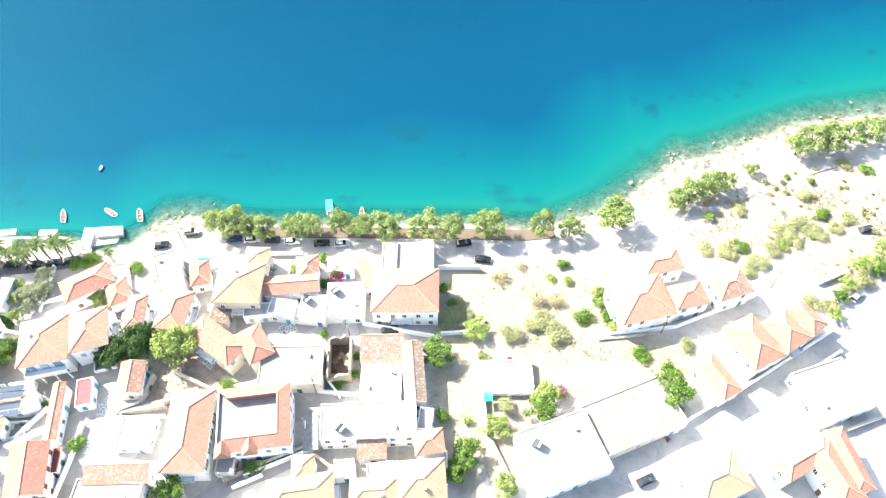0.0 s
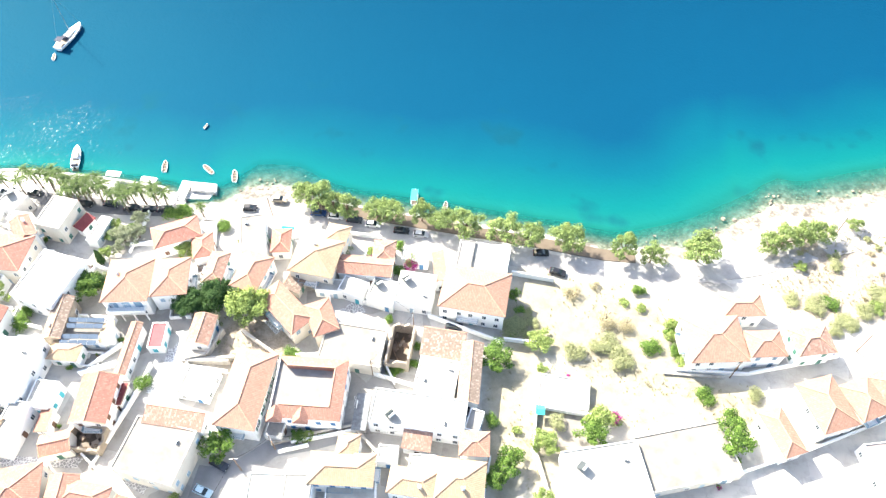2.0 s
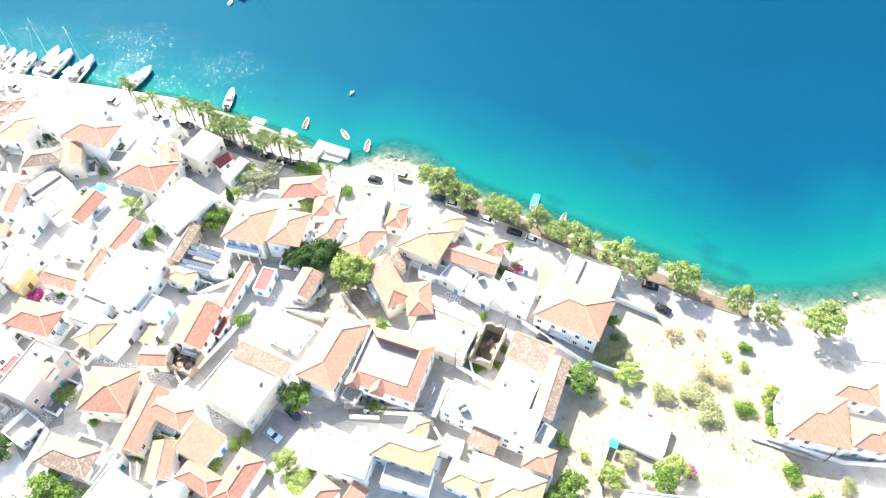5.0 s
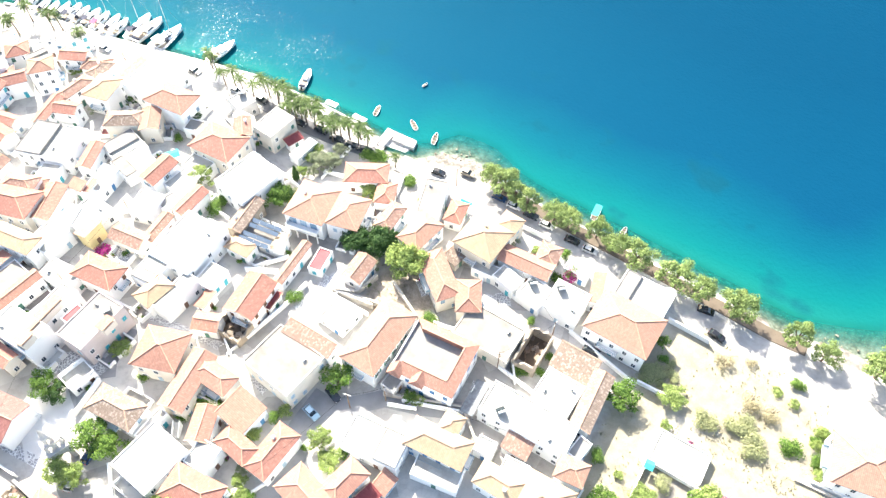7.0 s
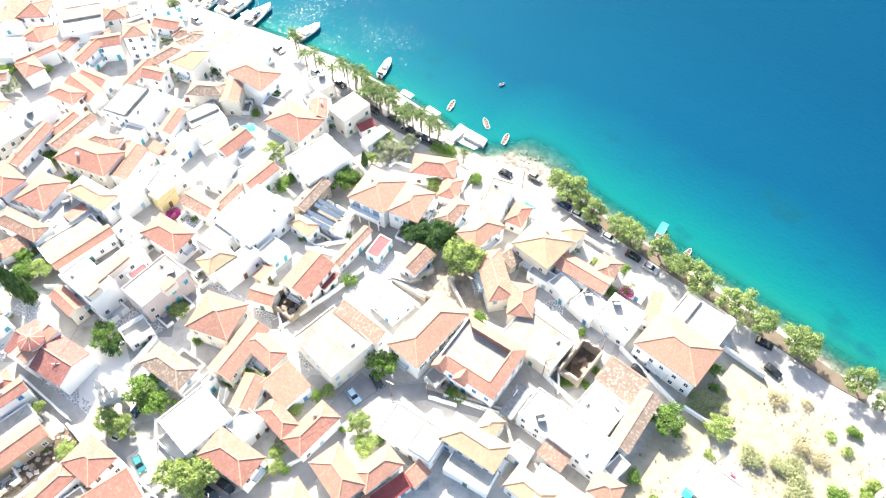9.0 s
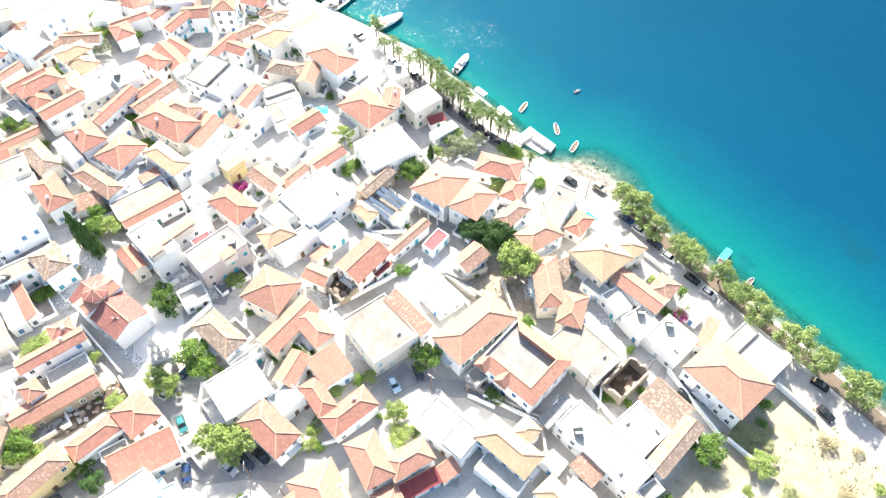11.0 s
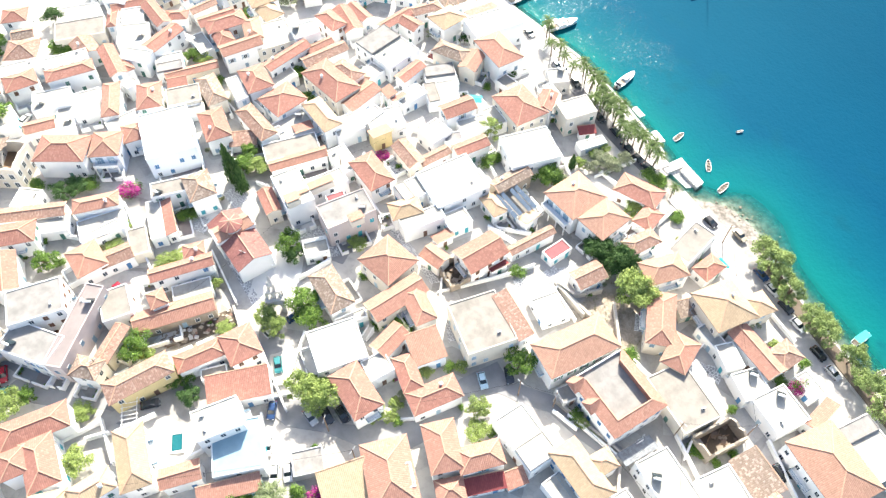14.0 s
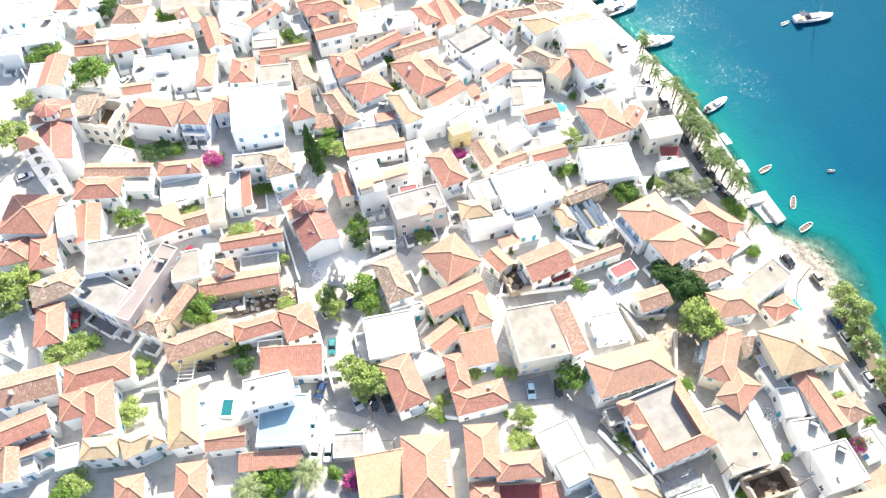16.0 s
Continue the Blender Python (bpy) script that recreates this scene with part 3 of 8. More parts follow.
def ruin(x, y, turn, w, d, h, wall):
    """Roofless broken walls with fallen beams and rubble inside."""
    owner = thing("ruin", pose(x, y, ground_height(x, y), 0, 0, turn), "roofless ruined house with broken walls and fallen beams", "ruin", "ruined houses")
    rng = random.Random(int(w * 10))
    a, b, q = w / 2, d / 2, 0.5
    for k, (half, depth) in enumerate(((a, b), (b, a), (a, b), (b, a))):
        s = Shape()
        n = max(4, int(half * 1.6))
        tops = [h * (1 - (0.12 if h > 5 else 0.45) * rng.random() ** 2) for _ in range(n + 1)]
        inset = 0 if k % 2 == 0 else q
        xs = [-half + inset + (2 * half - 2 * inset) * i / n for i in range(n + 1)]
        for side in (0, q):
            s.v += [(u, side, z) for u, t in zip(xs, tops) for z in (-1.0, t)]
        m = 2 * (n + 1)
        for i in range(n):
            p = 2 * i
            s.f += [(p, p + 2, p + 3, p + 1), (m + p, m + p + 1, m + p + 3, m + p + 2), (p + 1, p + 3, m + p + 3, m + p + 1)]
        s.f += [(0, 1, m + 1, m), (2 * n, m + 2 * n, m + 2 * n + 1, 2 * n + 1)]
        s.m = [0] * len(s.f)
        one = put("wall", s.mesh("wall", WALL[wall]), owner, pose(0, 0, 0, 0, 0, 90 * k) @ pose(0, -depth, 0))
        if h > 5:
            for low in (1.6, 4.8):
                for c in range(int(half * 2 / 2.8)):
                    hole = put("window", WINDOW, one, pose(-half + 1.4 + c * 2.8, -0.02, low) @ Matrix.Diagonal((1.3, 1, 1.35, 1)))
                    put("pane", PANE, hole)
    if h > 5:
        # what is left of the roof: ragged strips of old tiles over half of the house, and an upper floor
        edges = [0.15, 0.05, 0.25, 0.1, -0.1, 0.05, -0.25, -0.05]
        for k, e in enumerate(edges):
            x0, x1 = -a + 0.2 + (2 * a - 0.4) * k / 8, -a + 0.2 + (2 * a - 0.4) * (k + 1) / 8
            z0, z1 = h - 0.15, h + 1.1 + e
            v = [(x0, -b, z0), (x1, -b, z0), (x1, e * b, z1), (x0, e * b, z1)]
            put("roof_strip", solid("roof_strip", v + [(p, r, z - 0.16) for p, r, z in v], [(0, 1, 2, 3), (7, 6, 5, 4), (0, 4, 5, 1), (1, 5, 6, 2), (2, 6, 7, 3), (3, 7, 4, 0)], TILE["brown"], True), owner)
        put("upper_floor", Shape().box(-a + q, -b + q, h * 0.45, a * 0.3, b - q, h * 0.45 + 0.2).mesh("upper_floor", WOOD), owner)
    put("floor", Shape().box(-a + q, -b + q, -0.5, a - q, b - q, 0.12).mesh("floor", RUBBLE), owner)
    for k in range(9):
        p = Vector((rng.uniform(-a, a) * 0.8, rng.uniform(-b, b) * 0.8, rng.uniform(0.1, 0.5)))
        t = rng.uniform(0, 6.3)
        r = rng.uniform(0.8, min(2.5, b))
        put("fallen_beam", Shape().bar(p, p + Vector((r * math.cos(t), r * math.sin(t), rng.uniform(0, 1.2))), 0.18, 0.18).mesh("fallen_beam", WOOD), owner)
    for k in range(18):
        s = rng.uniform(0.25, 0.8)
        put("rubble", Shape().box(-s, -s * 0.8, -0.2, s * 0.8, s, s * 0.7).mesh("rubble", WALL["stone"] if k % 3 else TILE["brown"]), owner, pose(rng.uniform(-a, a) * 0.82, rng.uniform(-b, b) * 0.78, 0, rng.uniform(-20, 20), rng.uniform(-20, 20), rng.uniform(0, 90)))


def house(x, y, turn, w, d, h, kind, tile, wall):
    base = ground_height(x, y)
    words = ("a white plaster" if wall == "white" else f"a {wall} plaster" if wall != "stone" else "a rubble stone")[2:]
    if kind == "flat":
        label = f"{words} house with a flat {TILE_WORDS[tile]} roof and parapet"
    else:
        label = f"{words} house with a {HOUSE_WORDS[kind]} {TILE_WORDS[tile]} roof"
    storeys = "one-storey" if h < 4.8 else "two-storey" if h < 8.5 else "three-storey"
    owner = thing("house", pose(x, y, base, 0, 0, turn), f"{storeys} {label}", "house", "houses of the town")
    YARDS.append((x, y, turn, w, d))
    a, b = w / 2, d / 2
    top = h + (0.0 if kind in ("hip", "gable", "shed") else 0.45)
    # walls
    if kind in ("flat", "terrace"):
        s = Shape()
        deck = h - 0.12 if kind == "flat" else h - 0.4
        q = 0.22
        for x0, y0, x1, y1 in ((-a, -b, a, -b + q), (-a, b - q, a, b), (-a, -b + q, -a + q, b - q), (a - q, -b + q, a, b - q)):
            s.box(x0, y0, -1.5, x1, y1, h + (0.3 if kind == "terrace" else 0.1))
        put("wall", s.mesh("wall", WALL[wall]), owner)
        if kind == "terrace":
            terrace_roof(w, d, h, tile, owner)
        put("roof", Shape().box(-a + q, -b + q, deck - 0.3, a - q, b - q, deck).mesh("roof", DECK.get(tile, DECK["grey"])), owner)
        if kind == "flat" and tile == "white" and h > 3.4 and w * d > 45 and dice.random() < 0.22:
            # a higher part of the roof behind its own low parapet
            side, lift = dice.choice((-1, 1)), dice.uniform(0.3, 0.7)
            x0, x1 = sorted((side * a * dice.uniform(0.0, 0.4), side * (a - q)))
            put("upper_roof", Shape().box(x0, -b + q, deck, x1, b - q, deck + lift).lattice([x0, x0 + 0.18, x1 - 0.18, x1], [-b + q, -b + q + 0.18, b - q - 0.18, b - q], lambda i, k: i != 1 or k != 1, deck + lift, deck + lift + 0.14).mesh("upper_roof", DECK[dice.choice(("white", "beige", "grey"))]), owner)
            p = pose(x, y, 0, 0, 0, turn) @ Vector((-side * a * 0.5, 0, 0))
            GEAR.append((p.x, p.y, base + deck, turn, w * 0.45, d))
        elif kind == "flat" and h > 3.4 and w * d > 28:
            GEAR.append((x, y, base + deck, turn, w, d))
    else:
        v = [(-a, -b, -1.5), (a, -b, -1.5), (a, b, -1.5), (-a, b, -1.5), (-a, -b, h), (a, -b, h), (a, b, h), (-a, b, h)]
        f = [(0, 1, 5, 4), (2, 3, 7, 6), (0, 3, 2, 1)]
        if kind == "gable":
            v += [(-a, 0, h + PITCH * b), (a, 0, h + PITCH * b)]
            f += [(1, 2, 6, 9, 5), (3, 0, 4, 8, 7), (4, 5, 9, 8), (6, 7, 8, 9)]
        elif kind == "shed":
            v[6], v[7] = (a, b, h + 0.48 * b), (-a, b, h + 0.48 * b)
            f += [(1, 2, 6, 5), (3, 0, 4, 7), (4, 5, 6, 7)]
        else:
            f += [(1, 2, 6, 5), (3, 0, 4, 7), (4, 5, 6, 7)]
        put("wall", solid("wall", v, f, WALL[wall]), owner)
        rise = roof_parts(kind, w, d, h, tile, owner)
        if kind != "shed" and h > 4.5 and dice.random() < 0.22:
            chimney(owner, dice.choice((-1, 1)) * dice.uniform(0.15, 0.4) * (w - 0.7 * d), dice.choice((-0.22, 0.22)) * d, h + rise * 0.55)
    # a long loggia along the front of the larger houses
    if any(math.hypot(x - p, y - q) < 1.5 for p, q in LOGGIAS):
        k = min(range(4), key=lambda k: (Matrix.Rotation(radians(turn + 90 * k), 2) @ Vector((0, -1))).dot(Vector((x, y))))
        half, depth = ((a, b), (b, a))[k % 2]
        loggia(owner, pose(0, 0, 0, 0, 0, 90 * k) @ pose(0, -depth - 0.01, 0), half, h)
    # openings on the walls that look towards the middle of the town's bay
    colour = dice.randrange(6) if wall != "blue" else 0
    shuttered, closed = dice.random() < 0.16, dice.random() < 0.45
    here = Vector((x, y))
    for k, (half, depth) in enumerate(((a, b), (b, a), (a, b), (b, a))):
        m = pose(0, 0, 0, 0, 0, 90 * k) @ pose(0, -depth - 0.005, 0)
        out = Matrix.Rotation(radians(turn + 90 * k), 2) @ Vector((0, -1))
        if out.dot(here.normalized()) > 0.1:
            continue
        count = max(1, int(2 * half / 2.9))
        if 2 * half < 2.2:
            continue
        if h > 5.4 and kind != "terrace" and 2 * half > 5 and dice.random() < 0.28:
            balcony(owner, m @ pose(dice.uniform(-0.15, 0.15) * half, 0, 3.0), min(5, 2 * half * 0.5))
        low = 0
        while low + 2.6 <= h + 0.3:
            for c in range(count):
                u = (c + 0.5) / count * 2 * half - half + dice.uniform(-0.2, 0.2)
                if low == 0 and c == count // 2 and k % 2 == 0:
                    put("door", DOORS[colour], owner, m @ pose(u, 0, 0.05))
                    continue
                if dice.random() < 0.3:
                    continue
                one = put("window", WINDOW, owner, m @ pose(u, 0, low + 1.6))
                if closed and dice.random() < 0.7:
                    put("shutter", CLOSED[colour], one)
                    continue
                put("pane", PANE, one)
                if shuttered and low > 0:
                    for side in (-1, 1):
                        put("shutter", LEAVES[colour], one, pose(side * 0.83, 0, 0))
            low += 3.0
    return owner


house(-179.5, -65.6, -11, 11.8, 5.8, 6, "gable", "red", "white")
house(-195.3, -57.1, -4, 5.6, 4.5, 6, "hip", "red", "white")
house(-189.8, -56.2, 82, 8.4, 4.9, 4, "gable", "orange", "white")
house(-187.5, -46.1, -85, 8.2, 6.2, 6, "hip", "red", "white")
house(-185.5, -32.8, 90, 12.6, 4.5, 7, "hip", "red", "white")
house(-186.9, -21.4, 7, 13.1, 4.3, 6, "gable", "red", "white")
house(-184.2, -18.9, 10, 4.6, 4.2, 5, "hip", "red", "white")
house(-170.7, -24.3, -11, 12.6, 4.2, 6, "hip", "orange", "white")
house(-202.4, -44.5, 74, 8.7, 8.0, 5, "hip", "old", "white")
house(-211.8, -62.8, 79, 6.5, 5.0, 5, "hip", "red", "white")
house(-196.9, -27.6, 15, 7.7, 6.1, 5, "gable", "old", "white")
house(-168.6, -43.4, 86, 7.3, 3.9, 5, "gable", "orange", "white")
house(-155.6, -38.5, 66, 12.5, 8.5, 7, "hip", "red", "white")
house(-153.0, -28.1, -19, 8.0, 7.1, 7, "hip", "orange", "blue")
house(-155.7, -20.4, 88, 6.4, 6.0, 6, "hip", "orange", "white")
house(-208.9, -76.5, -6, 9.5, 7.7, 6, "flat", "white", "white")
house(-199.3, -69.9, -4, 12.9, 8.5, 6, "flat", "white", "white")
house(-180.1, -70.1, -6, 10.1, 5.3, 5, "flat", "white", "white")
house(-194.3, -77.8, -6, 8.9, 5.8, 6, "flat", "white", "white")
house(-174.3, -30.8, -2, 9.5, 7.8, 4, "flat", "white", "white")
house(-178.1, -39.4, 83, 10.0, 7.2, 5, "flat", "white", "white")
house(-170.7, -37.1, -11, 8.1, 4.5, 4, "flat", "white", "white")
house(-194.7, -47.2, 88, 14.5, 4.8, 5, "flat", "white", "white")
house(-192.8, -33.4, 90, 12.2, 3.9, 6, "flat", "white", "white")
house(-191.8, -6.0, -58, 11.5, 4.9, 6, "gable", "red", "white")
house(-182.4, -6.6, -7, 8.2, 7.8, 4, "flat", "white", "white")
house(-186.9, -14.7, 54, 8.4, 5.1, 6, "flat", "white", "white")
house(-176.9, -1.3, 87, 14.5, 3.0, 4, "gable", "orange", "beige")
house(-168.3, -14.4, -11, 9.4, 6.2, 6, "hip", "red", "white")
house(-171.7, -6.4, 82, 4.9, 3.9, 4, "shed", "red", "white")
house(-165.6, 1.9, 5, 11.5, 5.3, 5, "hip", "brown", "beige")
house(-166.3, -5.8, 83, 9.3, 7.0, 5, "flat", "beige", "beige")
house(-150.7, -12.7, -3, 16.5, 13.0, 8, "flat", "white", "blue")
house(-150.7, -0.6, 0, 10.8, 6.3, 6, "hip", "red", "white")
house(-148.4, 10.0, 15, 13.5, 4.6, 5, "hip", "old", "white")
house(-145.1, 5.1, 73, 6.7, 3.8, 3, "shed", "old", "white")
house(-142.6, 27.1, 11, 12.0, 5.1, 7, "hip", "yellow", "white")
house(-153.4, 19.1, -70, 9.8, 9.0, 6, "hip", "red", "white")
house(-163.2, 14.4, 4, 9.6, 6.9, 7, "hip", "red", "white")
house(-169.5, 25.3, -68, 14.6, 3.7, 7, "gable", "red", "white")
house(-185.7, 10.4, 7, 6.4, 4.9, 6, "hip", "red", "beige")
house(-178.7, 14.2, -86, 11.5, 4.8, 7, "gable", "orange", "white")
house(-181.6, 24.2, -90, 11.6, 11.5, 6, "flat", "white", "beige")
house(-191.1, 12.8, -86, 11.9, 6.2, 7, "hip", "red", "white")
house(-177.6, 33.5, -88, 7.8, 6.1, 8, "flat", "white", "white")
house(-181.6, 42.9, 16, 9.0, 5.0, 6, "hip", "red", "white")
house(-181.4, 48.0, 2, 11.6, 5.4, 5, "gable", "red", "white")
house(-171.5, 35.7, -78, 8.0, 2.6, 6, "gable", "orange", "white")
house(-167.2, 35.9, -81, 13.4, 4.0, 6, "gable", "old", "white")
house(-154.7, 33.8, 19, 15.5, 8.5, 7, "hip", "red", "beige")
house(-156.7, 39.3, 23, 8.8, 4.9, 7, "hip", "old", "white")
house(-147.5, 39.6, -65, 11.0, 5.3, 5, "gable", "orange", "white")
house(-142.4, 21.2, -89, 4.6, 3.5, 4, "shed", "red", "white")
house(-157.3, 16.0, -68, 7.8, 6.4, 4, "flat", "white", "white")
house(-144.9, 19.1, -77, 10.3, 7.0, 4, "flat", "white", "white")
house(-183.4, 52.6, 14, 8.7, 3.5, 5, "gable", "red", "white")
house(-174.8, 61.3, -72, 11.1, 3.4, 6, "gable", "red", "white")
house(-171.2, 65.0, 25, 6.5, 4.5, 6, "gable", "red", "white")
house(-176.3, 71.5, 88, 10.4, 4.0, 6, "hip", "old", "white")
house(-168.5, 76.1, -74, 8.8, 7.5, 7, "hip", "yellow", "white")
house(-178.2, 82.4, -86, 7.2, 4.2, 5, "hip", "brown", "white")
house(-169.9, 88.6, -85, 9.7, 3.8, 5, "shed", "old", "white")
house(-160.5, 88.0, -88, 16.1, 9.3, 8, "flat", "white", "white")
house(-148.2, 83.7, 7, 13.0, 8.3, 8, "hip", "orange", "white")
house(-163.6, 54.2, 21, 15.5, 11.9, 6, "flat", "white", "white")
house(-151.9, 56.8, -65, 8.7, 3.6, 5, "gable", "red", "white")
house(-157.2, 46.8, -66, 5.6, 5.4, 4, "flat", "white", "white")
house(-154.5, 71.3, 36, 10.2, 5.2, 6, "hip", "brown", "beige")
house(-148.4, 75.1, -50, 7.6, 4.9, 6, "gable", "orange", "beige")
house(-132.2, 63.0, -87, 9.0, 5.1, 6, "gable", "red", "white")
house(-125.8, 79.2, 6, 12.6, 9.8, 7, "hip", "red", "beige")
house(-124.5, 87.0, -45, 6.6, 4.2, 7, "gable", "red", "white")
house(-134.2, 96.3, -15, 6.0, 5.8, 5, "flat", "white", "grey")
house(-155.3, 41.9, 25, 5.7, 3.7, 5, "hip", "old", "white")
house(-147.9, 64.7, -13, 9.4, 9.3, 4, "flat", "white", "white")
house(-141.8, 62.2, 80, 9.1, 8.0, 4, "flat", "white", "white")
house(-119.0, 93.5, 87, 9.5, 7.0, 7, "flat", "white", "beige")
house(-113.1, 94.1, 74, 4.4, 2.1, 3, "shed", "maroon", "white")
house(-139.7, -49.3, 75, 16.3, 3.8, 4, "gable", "old", "white")
house(-136.0, -34.0, 82, 10.6, 4.1, 5, "hip", "orange", "white")
house(-127.4, -69.0, 74, 11.5, 11.0, 7, "hip", "red", "white")
house(-118.6, -73.3, -89, 6.8, 6.7, 5, "hip", "red", "white")
house(-115.8, -65.9, -0, 8.6, 5.5, 6, "hip", "red", "white")
house(-119.7, -38.6, 13, 8.0, 6.9, 5, "hip", "orange", "white")
house(-118.8, -32.4, -85, 6.9, 4.3, 4, "gable", "old", "white")
house(-108.1, -18.8, 86, 14.0, 3.3, 6, "gable", "red", "white")
house(-111.9, -15.0, 84, 4.5, 3.3, 6, "hip", "red", "white")
house(-100.5, -52.3, 47, 12.5, 7.3, 7, "flat", "grey", "white")
house(-109.3, -49.6, 87, 11.8, 9.0, 9, "flat", "grey", "white")
house(-101.1, -43.0, -35, 20.4, 4.3, 7.5, "flat", "pinkish", "pinkish")
house(-105.0, -34.7, 0, 8.2, 6.6, 5, "flat", "beige", "white")
house(-130.0, -9.3, 3, 8.1, 6.2, 7, "hip", "brown", "white")
house(-133.3, -16.6, 83, 8.4, 4.8, 6, "flat", "beige", "white")
house(-126.2, -18.7, -3, 11.7, 2.3, 4, "shed", "red", "white")
house(-126.2, -21.7, -5, 12.1, 3.5, 4, "flat", "white", "white")
house(-120.3, 5.5, 2, 7.4, 3.4, 5, "gable", "red", "beige")
house(-119.8, 11.8, 4, 11.9, 7.1, 8, "flat", "white", "white")
house(-120.2, 19.2, -85, 12.8, 5.2, 6, "flat", "white", "white")
house(-131.3, 16.4, 87, 14.8, 3.1, 5, "gable", "orange", "white")
house(-108.6, 22.0, -87, 12.7, 7.7, 8, "flat", "grey", "pinkish")
house(-137.0, 16.1, 85, 14.7, 6.4, 4, "flat", "beige", "white")
house(-119.2, 32.5, 10, 11.1, 6.6, 6, "hip", "red", "white")
house(-122.2, 43.9, 10, 8.7, 4.5, 5, "gable", "old", "beige")
house(-119.6, 50.3, -81, 8.4, 2.9, 4, "gable", "old", "white")
house(-118.5, 60.6, -87, 9.1, 4.0, 5, "gable", "red", "white")
house(-108.5, 50.6, -86, 15.0, 12.7, 6, "flat", "white", "white")
house(-110.6, 40.7, -82, 8.7, 6.4, 5, "flat", "white", "white")
house(-105.3, 36.2, 85, 7.5, 5.1, 5, "hip", "yellow", "white")
house(-100.9, 38.8, -89, 11.1, 4.5, 5, "flat", "white", "white")
house(-103.9, 65.4, -80, 10.5, 3.9, 5, "gable", "brown", "stone")
house(-110.6, 74.3, 83, 13.6, 11.3, 7, "flat", "white", "white")
house(-98.6, 57.9, 6, 6.4, 4.0, 4, "hip", "yellow", "white")
house(-97.2, 63.8, 7, 10.1, 5.3, 3.4, "flat", "beige", "white")
house(-91.6, 64.3, -72, 4.2, 2.5, 4, "shed", "yellow", "white")
house(-91.5, 77.4, -77, 11.4, 10.3, 7, "hip", "tan", "white")
house(-82.1, 80.2, -74, 9.9, 8.1, 7, "hip", "tan", "white")
house(-87.7, 94.7, 32, 11.3, 6.3, 5, "hip", "red", "white")
house(-79.7, 92.4, -65, 6.6, 4.8, 4, "hip", "red", "white")
house(-72.8, 85.3, -86, 8.6, 4.2, 6, "hip", "old", "white")
house(-63.9, 85.9, 83, 10.0, 6.3, 6, "hip", "tan", "white")
house(-68.3, 97.6, -69, 12.2, 6.2, 5, "flat", "beige", "white")
house(-60.9, 97.7, -77, 6.6, 4.3, 4, "hip", "red", "white")
house(-105.3, -63.2, -78, 9.8, 6.2, 6, "hip", "brown", "beige")
house(-96.5, -64.5, -1, 9.8, 5.7, 5, "hip", "red", "white")
house(-90.5, -42.6, 55, 5.7, 4.3, 6, "hip", "brown", "white")
house(-95.1, -37.1, -41, 8.5, 3.1, 5, "gable", "old", "beige")
house(-84.0, -33.2, -81, 13.7, 5.2, 6, "hip", "old", "ochre")
house(-98.2, -23.2, 86, 17.5, 4.8, 4, "gable", "orange", "stone")
house(-101.7, -25.6, 6, 4.0, 3.4, 6, "hip", "orange", "white")
house(-84.8, -20.3, -87, 10.2, 4.1, 5, "hip", "red", "white")
house(-83.4, -11.5, 6, 7.7, 6.8, 6, "hip", "red", "white")
house(-74.1, -14.5, 79, 12.6, 5.7, 5, "shed", "red", "white")
house(-89.2, 11.3, 8, 11.2, 5.7, 6, "hip", "brown", "white")
house(-75.1, 7.7, 87, 11.2, 10.4, 6, "flat", "white", "white")
house(-91.2, 26.1, 22, 10.0, 9.3, 7, "hip", "orange", "beige")
house(-81.4, 24.2, -78, 13.5, 5.4, 6, "gable", "orange", "beige")
house(-77.5, 28.0, 1, 9.4, 4.8, 6, "hip", "orange", "beige")
house(-72.1, 18.9, -64, 7.3, 4.4, 5, "gable", "orange", "white")
house(-67.2, 25.5, 87, 6.9, 6.6, 5, "shed", "tan", "blue")
house(-63.2, 19.5, -4, 8.1, 4.1, 5, "hip", "red", "white")
house(-56.4, 22.7, -90, 10.8, 5.1, 5, "hip", "red", "white")
house(-63.3, 7.8, 9, 11.2, 6.5, 6, "hip", "red", "white")
house(-67.3, 14.1, -84, 5.7, 5.3, 5, "flat", "white", "white")
house(-85.4, 47.7, -80, 10.6, 7.3, 6, "gable", "red", "white")
house(-82.2, 50.6, -85, 4.4, 2.4, 3, "shed", "maroon", "white")
house(-89.8, 37.5, 25, 5.5, 4.2, 4, "gable", "orange", "white")
house(-85.0, 61.4, -83, 12.6, 2.2, 4, "gable", "old", "white")
house(-80.4, 66.3, -78, 6.6, 3.6, 3, "flat", "redfloor", "white")
house(-67.4, 39.2, -4, 13.4, 11.6, 7, "flat", "beige", "beige")
house(-66.0, 46.1, 2, 12.2, 3.1, 7.3, "shed", "old", "white")
house(-70.4, 69.1, -86, 7.1, 4.9, 4, "gable", "old", "white")
house(-54.0, 55.7, -88, 17.2, 8.6, 7, "hip", "tan", "white")
house(-52.8, 77.7, -36, 13.4, 5.9, 6, "hip", "orange", "beige")
house(-43.7, 76.7, -58, 8.3, 5.5, 6, "hip", "orange", "beige")
house(-49.7, 92.8, -1, 10.6, 10.4, 7, "hip", "yellow", "beige")
house(-47.0, 101.0, 88, 5.5, 5.3, 6, "hip", "yellow", "beige")
house(-37.7, 93.6, 5, 12.8, 4.9, 5, "gable", "orange", "white")
house(-34.3, 98.7, -82, 6.2, 5.0, 5, "hip", "old", "white")
house(-81.8, -67.9, -88, 11.9, 6.6, 6, "gable", "old", "white")
house(-81.4, -54.1, -89, 13.0, 5.5, 6, "hip", "red", "white")
